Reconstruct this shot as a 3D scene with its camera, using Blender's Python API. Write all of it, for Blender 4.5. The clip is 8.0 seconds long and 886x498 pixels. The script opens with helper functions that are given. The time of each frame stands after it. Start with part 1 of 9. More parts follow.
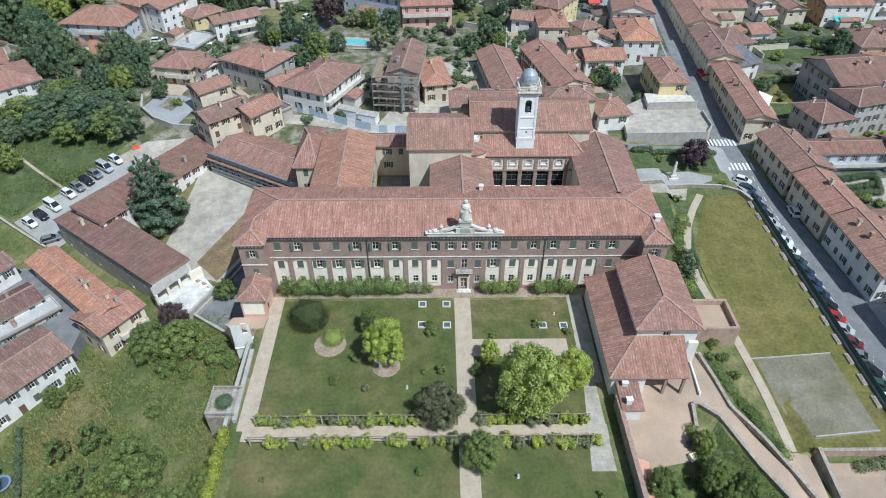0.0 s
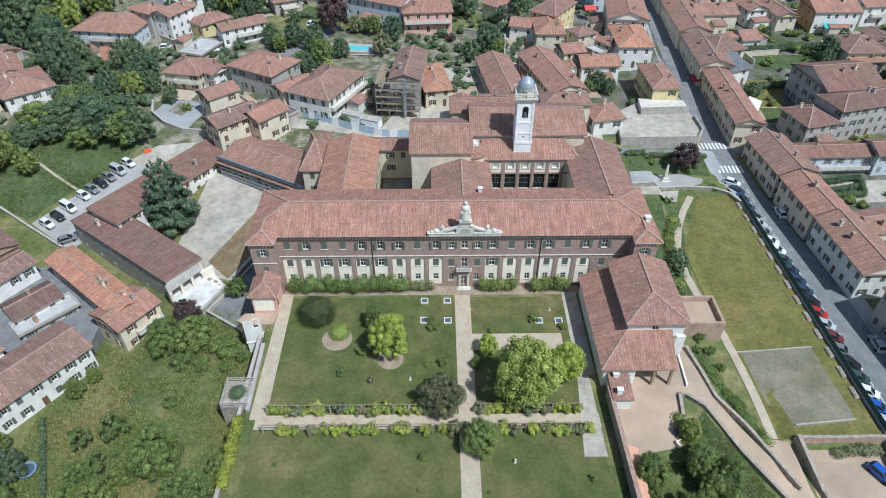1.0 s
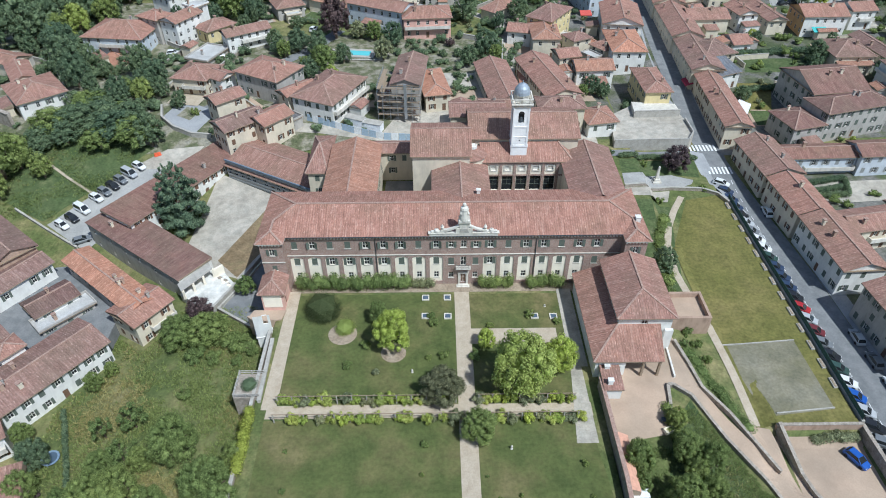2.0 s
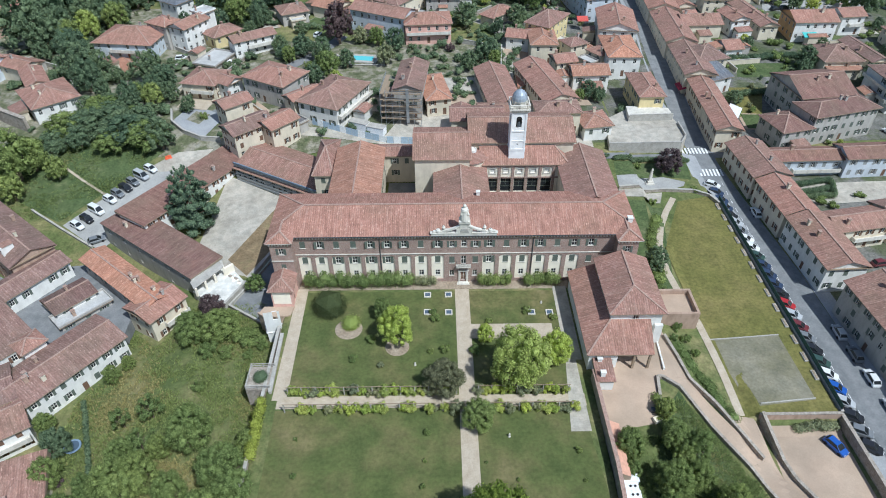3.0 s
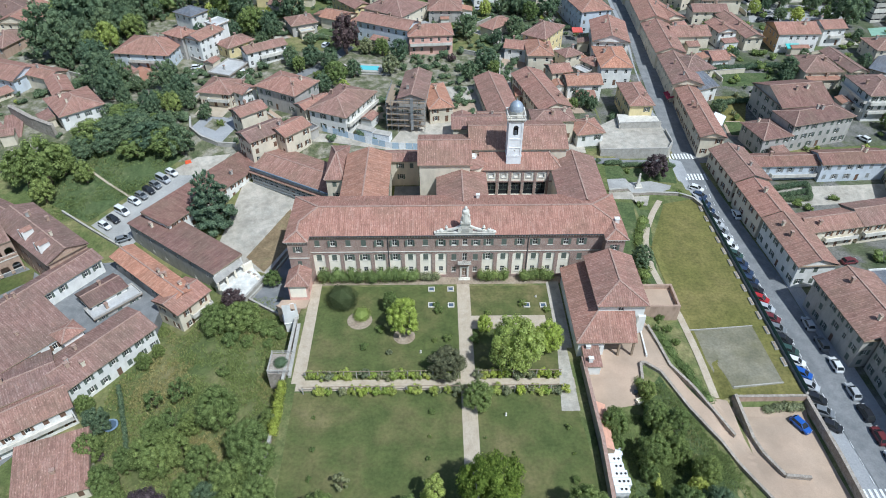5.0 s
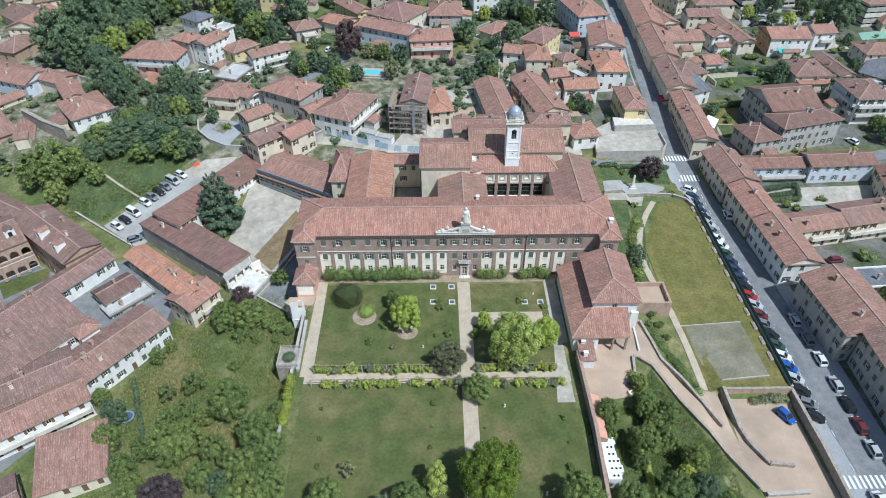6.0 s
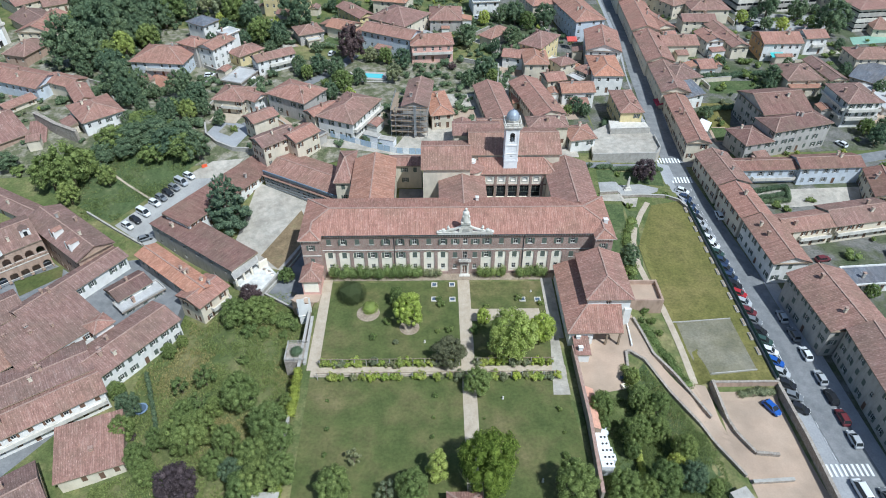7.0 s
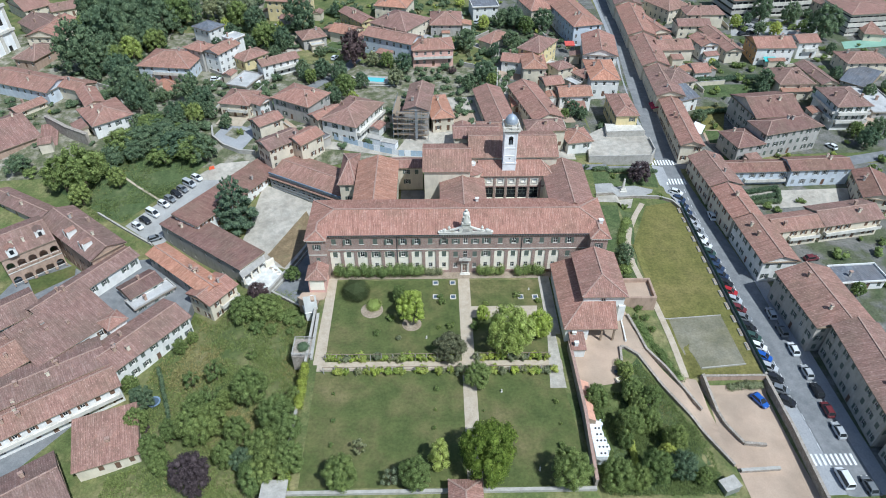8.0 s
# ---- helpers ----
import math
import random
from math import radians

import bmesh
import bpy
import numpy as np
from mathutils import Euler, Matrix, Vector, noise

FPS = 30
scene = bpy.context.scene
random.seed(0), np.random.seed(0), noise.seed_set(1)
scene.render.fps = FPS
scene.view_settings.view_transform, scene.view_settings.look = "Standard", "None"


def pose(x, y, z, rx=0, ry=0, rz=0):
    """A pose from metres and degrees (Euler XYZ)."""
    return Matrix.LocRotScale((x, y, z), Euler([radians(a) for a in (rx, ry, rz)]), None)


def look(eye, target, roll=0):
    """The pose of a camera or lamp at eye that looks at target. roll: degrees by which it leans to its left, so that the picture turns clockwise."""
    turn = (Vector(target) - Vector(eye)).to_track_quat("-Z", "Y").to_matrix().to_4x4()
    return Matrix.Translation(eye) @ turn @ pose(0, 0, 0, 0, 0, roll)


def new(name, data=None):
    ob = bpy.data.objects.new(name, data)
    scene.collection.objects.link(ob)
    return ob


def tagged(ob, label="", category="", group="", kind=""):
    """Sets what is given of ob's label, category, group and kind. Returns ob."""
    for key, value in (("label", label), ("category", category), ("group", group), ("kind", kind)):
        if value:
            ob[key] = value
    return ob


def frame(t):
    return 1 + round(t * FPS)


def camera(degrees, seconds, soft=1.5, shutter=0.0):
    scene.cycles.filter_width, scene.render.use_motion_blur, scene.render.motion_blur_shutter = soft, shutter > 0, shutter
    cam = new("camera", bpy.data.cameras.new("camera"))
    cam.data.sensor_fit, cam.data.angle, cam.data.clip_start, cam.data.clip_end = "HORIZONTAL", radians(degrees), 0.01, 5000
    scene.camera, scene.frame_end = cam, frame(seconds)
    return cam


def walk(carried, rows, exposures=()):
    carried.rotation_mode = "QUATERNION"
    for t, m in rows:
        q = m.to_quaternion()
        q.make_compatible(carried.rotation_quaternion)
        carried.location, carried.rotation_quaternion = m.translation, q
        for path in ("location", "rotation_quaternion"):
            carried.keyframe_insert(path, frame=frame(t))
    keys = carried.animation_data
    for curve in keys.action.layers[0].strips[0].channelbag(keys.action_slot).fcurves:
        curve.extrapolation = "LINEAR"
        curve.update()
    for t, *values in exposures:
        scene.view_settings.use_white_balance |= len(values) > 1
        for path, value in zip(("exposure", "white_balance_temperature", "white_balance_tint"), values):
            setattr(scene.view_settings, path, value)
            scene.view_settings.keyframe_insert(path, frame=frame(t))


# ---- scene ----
cam = camera(69.1, 8.0, soft=1.0)
PATH = [
    (0, (-4.623, -86.287, 82.109), (-4.608, -84.757, 80.821), -0.0),
    (0.5, (-4.788, -88.643, 83.713), (-4.772, -87.111, 82.428), 0.0),
    (1, (-4.927, -91.019, 85.602), (-4.911, -89.486, 84.317), 0.0),
    (1.5, (-4.99, -93.306, 87.45), (-4.973, -91.774, 86.164), -0.1),
    (3, (-5.342, -100.335, 93.036), (-5.325, -98.803, 91.751), -0.2),
    (3.5, (-5.548, -102.804, 94.791), (-5.531, -101.27, 93.507), -0.2),
    (4, (-5.644, -105.189, 96.487), (-5.628, -103.655, 95.205), -0.2),
    (4.5, (-5.909, -107.604, 98.246), (-5.891, -106.068, 96.965), -0.1),
    (6, (-6.619, -114.642, 103.919), (-6.599, -113.107, 102.637), -0.1),
    (6.5, (-6.743, -116.891, 105.573), (-6.723, -115.355, 104.291), -0.1),
    (7, (-7.028, -119.201, 107.312), (-7.006, -117.665, 106.031), -0.0),
    (7.5, (-7.226, -121.495, 109.07), (-7.203, -119.959, 107.789), -0.0),
    (8, (-7.417, -123.725, 110.677), (-7.394, -122.188, 109.398), 0.0),
]
walk(cam, [(t, look(eye, target, roll)) for t, eye, target, roll in PATH], exposures=[(0.0, -0.13, 5640, 4.0), (8.0, -0.04, 5560, 4.0)])

# ---- light: high summer sun from the side of the street ----
SUN_EL, SUN_AZ = 56.0, -48.0          # azimuth counted from +x towards +y
sun_dir = Vector((math.cos(radians(SUN_EL)) * math.cos(radians(SUN_AZ)), math.cos(radians(SUN_EL)) * math.sin(radians(SUN_AZ)), math.sin(radians(SUN_EL))))
world = bpy.data.worlds.new("world")
scene.world = world
world.use_nodes = True
sky = world.node_tree.nodes.new("ShaderNodeTexSky")
sky.sky_type = "NISHITA"
sky.sun_disc = False
sky.sun_elevation = radians(SUN_EL)
sky.sun_rotation = radians(90 - SUN_AZ)
sky.air_density, sky.dust_density = 1.0, 1.5
world.node_tree.links.new(sky.outputs[0], world.node_tree.nodes["Background"].inputs[0])
world.node_tree.nodes["Background"].inputs[1].default_value = 0.108
sun_data = bpy.data.lights.new("sun", "SUN")
sun_data.energy, sun_data.angle, sun_data.color = 4.55, radians(0.6), (1.0, 0.97, 0.93)
sun = new("sun", sun_data)
sun.matrix_world = look(sun_dir * 300, (0, 0, 0))


# ---- materials ----
def nodes_of(name, rough=0.85, metal=0.0, spec=0.3):
    mat = bpy.data.materials.new(name)
    mat.use_nodes = True
    nt = mat.node_tree
    bsdf = nt.nodes["Principled BSDF"]
    bsdf.inputs["Roughness"].default_value = rough
    bsdf.inputs["Metallic"].default_value = metal
    bsdf.inputs["Specular IOR Level"].default_value = spec
    return mat, nt, bsdf


def tex_noise(nt, vec, scale, detail=3.0, rough=0.55):
    n = nt.nodes.new("ShaderNodeTexNoise")
    n.inputs["Scale"].default_value, n.inputs["Detail"].default_value, n.inputs["Roughness"].default_value = scale, detail, rough
    if vec is not None:
        nt.links.new(vec, n.inputs["Vector"])
    return n.outputs["Fac"]


def ramp(nt, fac, stops):
    r = nt.nodes.new("ShaderNodeValToRGB")
    while len(r.color_ramp.elements) < len(stops):
        r.color_ramp.elements.new(0.5)
    for e, (p, c) in zip(r.color_ramp.elements, stops):
        e.position, e.color = p, (*c, 1.0)
    nt.links.new(fac, r.inputs[0])
    return r.outputs[0]


def mix(nt, kind, fac, a, b):
    m = nt.nodes.new("ShaderNodeMixRGB")
    m.blend_type = kind
    for i, v in enumerate((fac, a, b)):
        if isinstance(v, (int, float)):
            m.inputs[i].default_value = v
        elif isinstance(v, tuple):
            m.inputs[i].default_value = (*v, 1.0)
        else:
            nt.links.new(v, m.inputs[i])
    return m.outputs[0]


def math_node(nt, op, a, b=0.0):
    m = nt.nodes.new("ShaderNodeMath")
    m.operation = op
    for i, v in enumerate((a, b)):
        if isinstance(v, (int, float)):
            m.inputs[i].default_value = v
        else:
            nt.links.new(v, m.inputs[i])
    return m.outputs[0]


def coords(nt, kind="Object", scale=(1, 1, 1)):
    tc = nt.nodes.new("ShaderNodeTexCoord")
    mp = nt.nodes.new("ShaderNodeMapping")
    mp.inputs["Scale"].default_value = scale
    nt.links.new(tc.outputs[kind], mp.inputs["Vector"])
    return mp.outputs["Vector"]


def world_coords(nt, scale=(1, 1, 1)):
    g = nt.nodes.new("ShaderNodeNewGeometry")
    mp = nt.nodes.new("ShaderNodeMapping")
    mp.inputs["Scale"].default_value = scale
    nt.links.new(g.outputs["Position"], mp.inputs["Vector"])
    return mp.outputs["Vector"]


def bump(nt, bsdf, height, strength, distance=0.05):
    b = nt.nodes.new("ShaderNodeBump")
    b.inputs["Strength"].default_value, b.inputs["Distance"].default_value = strength, distance
    nt.links.new(height, b.inputs["Height"])
    nt.links.new(b.outputs["Normal"], bsdf.inputs["Normal"])


def tint(c, f):
    return tuple(max(0.0, min(1.0, v * f)) for v in c)


def tile_material(name, col, worn, lichen=0.25):
    """Curved clay roof tiles: rows run down the slope (UV in metres), weathered in streaks, patches and single pale tiles."""
    mat, nt, bsdf = nodes_of(name, 0.92, 0.0, 0.12)
    uv = coords(nt, "UV")
    wv = world_coords(nt)
    streak = tex_noise(nt, coords(nt, "UV", (1.7, 0.22, 1)), 1.0, 5.0, 0.72)
    patch_a = tex_noise(nt, wv, 0.13, 5.0, 0.65)
    patch_b = tex_noise(nt, wv, 0.55, 4.0, 0.7)
    fine = tex_noise(nt, coords(nt, "UV", (4.6, 2.2, 1)), 1.0, 2.0)
    single = tex_noise(nt, coords(nt, "UV", (3.4, 1.3, 1)), 1.0, 0.0)
    base = ramp(nt, streak, [(0.32, tint(col, 0.72)), (0.5, col), (0.70, worn)])
    base = mix(nt, "MIX", math_node(nt, "MULTIPLY", ramp(nt, patch_a, [(0.42, (0, 0, 0)), (0.62, (1, 1, 1))]), lichen * 1.5), base, (0.20, 0.155, 0.115))
    base = mix(nt, "MULTIPLY", 0.75, base, ramp(nt, patch_b, [(0.30, (0.74, 0.72, 0.72)), (0.55, (1.0, 1.0, 1.0)), (0.74, (1.16, 1.10, 1.03))]))
    base = mix(nt, "OVERLAY", 0.45, base, ramp(nt, fine, [(0.30, (0.26, 0.26, 0.26)), (0.70, (0.72, 0.71, 0.69))]))
    base = mix(nt, "MIX", ramp(nt, single, [(0.70, (0, 0, 0)), (0.78, (0.55, 0.55, 0.55))]), base, tint(worn, 1.35))
    ob = nt.nodes.new("ShaderNodeObjectInfo")
    base = mix(nt, "MULTIPLY", 1.0, base, ramp(nt, ob.outputs["Random"], [(0.0, (0.80, 0.82, 0.85)), (0.5, (0.98, 0.96, 0.95)), (1.0, (1.12, 1.03, 0.97))]))
    w = nt.nodes.new("ShaderNodeTexWave")
    w.wave_type, w.bands_direction = "BANDS", "X"
    w.inputs["Scale"].default_value, w.inputs["Distortion"].default_value = 0.72, 1.6
    w.inputs["Detail"].default_value = 2.0
    nt.links.new(uv, w.inputs["Vector"])
    base = mix(nt, "MULTIPLY", 0.26, base, ramp(nt, w.outputs["Fac"], [(0.0, (0.62, 0.60, 0.60)), (0.55, (1.05, 1.05, 1.05))]))
    nt.links.new(base, bsdf.inputs["Base Color"])
    bump(nt, bsdf, w.outputs["Fac"], 0.45, 0.07)
    return mat


def plaster(name, col, dirt=0.26):
    """Painted render with rain streaks, patches and a rough grain."""
    mat, nt, bsdf = nodes_of(name, 0.92, 0.0, 0.2)
    big = tex_noise(nt, world_coords(nt), 0.35, 4.0, 0.6)
    streak = tex_noise(nt, world_coords(nt, (0.9, 0.9, 0.25)), 1.0, 5.0, 0.7)
    c = ramp(nt, big, [(0.3, tint(col, 0.86)), (0.7, tint(col, 1.04))])
    c = mix(nt, "MULTIPLY", dirt, c, ramp(nt, streak, [(0.30, (0.50, 0.47, 0.43)), (0.55, (1, 1, 1))]))
    nt.links.new(c, bsdf.inputs["Base Color"])
    bump(nt, bsdf, tex_noise(nt, world_coords(nt), 9.0, 3.0), 0.25, 0.02)
    return mat


def brick_material(name, col, mortar):
    mat, nt, bsdf = nodes_of(name, 0.92, 0.0, 0.2)
    b = nt.nodes.new("ShaderNodeTexBrick")
    b.inputs["Scale"].default_value = 1.0
    b.inputs["Brick Width"].default_value, b.inputs["Row Height"].default_value = 0.26, 0.075
    b.inputs["Mortar Size"].default_value = 0.008
    b.inputs["Color1"].default_value, b.inputs["Color2"].default_value = (*tint(col, 0.85), 1), (*tint(col, 1.15), 1)
    b.inputs["Mortar"].default_value = (*mortar, 1)
    g = nt.nodes.new("ShaderNodeNewGeometry")
    sep, com = nt.nodes.new("ShaderNodeSeparateXYZ"), nt.nodes.new("ShaderNodeCombineXYZ")
    nt.links.new(g.outputs["Position"], sep.inputs[0])
    nt.links.new(math_node(nt, "ADD", sep.outputs[0], sep.outputs[1]), com.inputs[0])
    nt.links.new(sep.outputs[2], com.inputs[1])
    nt.links.new(com.outputs[0], b.inputs["Vector"])
    big = tex_noise(nt, world_coords(nt), 0.5, 5.0, 0.65)
    c = mix(nt, "MULTIPLY", 0.6, b.outputs["Color"], ramp(nt, big, [(0.3, (0.62, 0.58, 0.56)), (0.7, (1.1, 1.06, 1.02))]))
    nt.links.new(c, bsdf.inputs["Base Color"])
    bump(nt, bsdf, b.outputs["Fac"], 0.3, 0.01)
    return mat


def mottled(name, stops, scale, fine=6.0, rough=0.95, bump_d=0.05, second=0.0, grain=0.6):
    """Ground-like surfaces: two scales of noise through a ramp."""
    mat, nt, bsdf = nodes_of(name, rough, 0.0, 0.15)
    wv = world_coords(nt)
    a = tex_noise(nt, wv, scale, 5.0, 0.62)
    f = tex_noise(nt, wv, fine, 3.0, 0.6)
    c = ramp(nt, a, stops)
    c = mix(nt, "OVERLAY", grain, c, ramp(nt, f, [(0.25, (0.24, 0.24, 0.24)), (0.75, (0.76, 0.76, 0.76))]))
    if second:
        c = mix(nt, "MULTIPLY", 0.7, c, ramp(nt, tex_noise(nt, wv, second, 3.0), [(0.35, (0.7, 0.72, 0.7)), (0.65, (1.06, 1.04, 1.0))]))
    nt.links.new(c, bsdf.inputs["Base Color"])
    bump(nt, bsdf, f, 0.6, bump_d)
    return mat


def leaf_material(name, col, bright):
    mat, nt, bsdf = nodes_of(name, 0.75, 0.0, 0.2)
    g = nt.nodes.new("ShaderNodeNewGeometry")
    ob = nt.nodes.new("ShaderNodeObjectInfo")
    c = ramp(nt, g.outputs["Random Per Island"], [(0.0, tint(col, 0.85)), (0.4, tint(col, 1.55)), (1.0, tint(bright, 1.85))])
    c = mix(nt, "MULTIPLY", 1.0, c, ramp(nt, ob.outputs["Random"], [(0.0, (0.78, 0.82, 0.8)), (1.0, (1.15, 1.08, 0.95))]))
    nt.links.new(c, bsdf.inputs["Base Color"])
    bsdf.inputs["Subsurface Weight"].default_value = 0.0
    tr = nt.nodes.new("ShaderNodeBsdfTranslucent")
    nt.links.new(c, tr.inputs["Color"])
    add = nt.nodes.new("ShaderNodeMixShader")
    add.inputs[0].default_value = 0.45
    nt.links.new(bsdf.outputs[0], add.inputs[1])
    nt.links.new(tr.outputs[0], add.inputs[2])
    nt.links.new(add.outputs[0], nt.nodes["Material Output"].inputs["Surface"])
    return mat


def plain(name, col, rough=0.6, metal=0.0, spec=0.4, var=0.15):
    mat, nt, bsdf = nodes_of(name, rough, metal, spec)
    n = tex_noise(nt, world_coords(nt), 2.5, 4.0)
    nt.links.new(ramp(nt, n, [(0.3, tint(col, 1 - var)), (0.7, tint(col, 1 + var))]), bsdf.inputs["Base Color"])
    return mat


ROOF = {
    "r1": tile_material("roof_tiles_brown", (0.315, 0.194, 0.160), (0.415, 0.290, 0.245), 0.30),
    "r2": tile_material("roof_tiles_red", (0.355, 0.204, 0.164), (0.455, 0.305, 0.255), 0.22),
    "or": tile_material("roof_tiles_orange", (0.44, 0.235, 0.165), (0.53, 0.335, 0.255), 0.15),
    "dk": tile_material("roof_tiles_dark", (0.245, 0.145, 0.122), (0.325, 0.215, 0.185), 0.30),
    "pale": mottled("flat_roof_pale", [(0.3, (0.40, 0.39, 0.37)), (0.7, (0.56, 0.55, 0.53))], 0.3, 3.0, grain=0.28),
    "slate": tile_material("roof_slate", (0.17, 0.19, 0.22), (0.28, 0.30, 0.33), 0.2),
}
RIDGE = mottled("ridge_tiles", [(0.3, (0.31, 0.195, 0.155)), (0.7, (0.44, 0.315, 0.255))], 1.5)
WALL = {
    "cream": plaster("render_cream", (0.72, 0.64, 0.50)),
    "white": plaster("render_white", (0.80, 0.78, 0.73)),
    "yellow": plaster("render_yellow", (0.72, 0.60, 0.33)),
    "blue": plaster("render_pale_blue", (0.60, 0.64, 0.68)),
    "grey": plaster("render_grey", (0.47, 0.44, 0.40), 0.5),
    "orange": plaster("render_ochre", (0.68, 0.42, 0.20)),
    "pink": plaster("render_pink", (0.74, 0.46, 0.38)),
    "beige": plaster("render_beige_grey", (0.50, 0.46, 0.40), 0.5),
    "brick": plaster("render_old_brick", (0.46, 0.33, 0.25), 0.6),
}
BRICK = brick_material("facade_brick", (0.36, 0.245, 0.205), (0.45, 0.40, 0.35))
STONE = plaster("pale_stone", (0.70, 0.66, 0.58), 0.5)
WHITE = plaster("white_stucco", (0.95, 0.865, 0.71), 0.10)
TOWER_WHITE = plaster("tower_white", (0.88, 0.87, 0.85), 0.15)
CONCRETE = mottled("old_concrete", [(0.3, (0.34, 0.32, 0.28)), (0.7, (0.50, 0.47, 0.42))], 0.8, grain=0.28)
WALLSTONE = mottled("wall_stone", [(0.3, (0.26, 0.22, 0.18)), (0.7, (0.44, 0.39, 0.33))], 1.2, 4.0)
GROUND = mottled("rough_meadow", [(0.25, (0.085, 0.118, 0.040)), (0.46, (0.130, 0.155, 0.058)), (0.58, (0.205, 0.200, 0.088)), (0.75, (0.34, 0.285, 0.150))], 0.11, 1.8, second=0.6)
GROUND2 = mottled("green_slope", [(0.3, (0.070, 0.105, 0.042)), (0.6, (0.110, 0.140, 0.060)), (0.8, (0.18, 0.18, 0.10))], 0.2, 1.6, second=0.6)
GRASS = mottled("mown_lawn", [(0.25, (0.080, 0.108, 0.036)), (0.46, (0.110, 0.130, 0.046)), (0.60, (0.155, 0.148, 0.063)), (0.78, (0.24, 0.195, 0.105))], 0.085, 1.6, second=0.35, grain=0.4)
FIELD = mottled("dry_field", [(0.25, (0.135, 0.142, 0.040)), (0.55, (0.185, 0.170, 0.058)), (0.8, (0.245, 0.20, 0.085))], 0.06, 1.5, second=0.35)
GREYFIELD = mottled("bare_field", [(0.3, (0.175, 0.165, 0.105)), (0.52, (0.24, 0.222, 0.160)), (0.75, (0.31, 0.285, 0.22))], 0.14, 2.0, bump_d=0.01, second=0.35, grain=0.35)
GRAVEL = mottled("gravel_path", [(0.3, (0.41, 0.335, 0.245)), (0.7, (0.52, 0.445, 0.345))], 0.6, 5.0, grain=0.28)
PAVING = mottled("pink_paving", [(0.3, (0.435, 0.325, 0.245)), (0.7, (0.50, 0.385, 0.295))], 0.15, 4.0, bump_d=0.01, second=0.12, grain=0.15)
WHITEDUST = mottled("white_dust", [(0.3, (0.56, 0.54, 0.50)), (0.7, (0.80, 0.785, 0.75))], 0.5, 4.0, bump_d=0.015, second=0.6, grain=0.2)
YARD = mottled("yard_concrete", [(0.3, (0.37, 0.335, 0.285)), (0.7, (0.54, 0.495, 0.43))], 0.2, 3.0, bump_d=0.015, second=0.6, grain=0.28)
ASPHALT = mottled("asphalt", [(0.3, (0.205, 0.209, 0.216)), (0.7, (0.255, 0.259, 0.267))], 0.12, 3.0, bump_d=0.01, second=0.5, grain=0.25)
SIDEWALK = mottled("pale_asphalt", [(0.3, (0.30, 0.304, 0.308)), (0.7, (0.37, 0.374, 0.378))], 0.25, 3.0, grain=0.28)
LOT = mottled("lot_gravel", [(0.3, (0.30, 0.295, 0.28)), (0.7, (0.42, 0.41, 0.385))], 0.2, 3.0, grain=0.28)
COURT = mottled("sports_court", [(0.3, (0.22, 0.36, 0.27)), (0.7, (0.30, 0.46, 0.36))], 0.2, 3.0, grain=0.2)
EARTHGREEN = mottled("garden_terraces", [(0.3, (0.085, 0.105, 0.052)), (0.46, (0.15, 0.155, 0.09)), (0.56, (0.27, 0.25, 0.19)), (0.7, (0.38, 0.355, 0.30))], 0.28, 2.0, second=0.7)
PAINT = plain("road_paint", (0.75, 0.75, 0.74), 0.8)
TOWN = mottled("town_ground", [(0.3, (0.075, 0.100, 0.048)), (0.46, (0.12, 0.13, 0.08)), (0.55, (0.17, 0.165, 0.15)), (0.75, (0.27, 0.26, 0.24))], 0.11, 2.0, second=0.5)
EARTH = mottled("bare_earth", [(0.3, (0.26, 0.20, 0.14)), (0.7, (0.40, 0.33, 0.25))], 0.5, 3.0)
DRYBANK = mottled("dry_bank", [(0.3, (0.20, 0.145, 0.085)), (0.55, (0.27, 0.20, 0.12)), (0.75, (0.22, 0.20, 0.10))], 0.35, 2.5, second=0.6)
GLASS, nt_g, b_g = nodes_of("window_glass", 0.08, 0.0, 0.6)
b_g.inputs["Base Color"].default_value = (0.025, 0.028, 0.03, 1)
# near-black colour put in place of the shade inside openings
DARK = plain("opening_shade", (0.03, 0.028, 0.026), 0.9)
FRAMEW = plain("window_frame_white", (0.68, 0.66, 0.60), 0.6)
SHUT = {"green": plain("shutter_green", (0.120, 0.140, 0.115), 0.7), "brown": plain("shutter_brown", (0.17, 0.10, 0.065), 0.7),
        "grey": plain("shutter_grey", (0.28, 0.29, 0.28), 0.7), "blue": plain("shutter_blue", (0.16, 0.20, 0.25), 0.7)}
METAL = plain("grey_metal", (0.42, 0.43, 0.44), 0.45, 0.6)
DARKMETAL = plain("dark_metal", (0.10, 0.11, 0.12), 0.5, 0.5)
COPPER = plain("lead_dome", (0.36, 0.40, 0.45), 0.5, 0.3)
WOOD = plain("weathered_wood", (0.30, 0.23, 0.16), 0.85)
BARK = mottled("bark", [(0.3, (0.10, 0.075, 0.05)), (0.7, (0.19, 0.15, 0.11))], 3.0, 12.0)
WHITEMETAL = plain("white_panel", (0.82, 0.83, 0.84), 0.5)
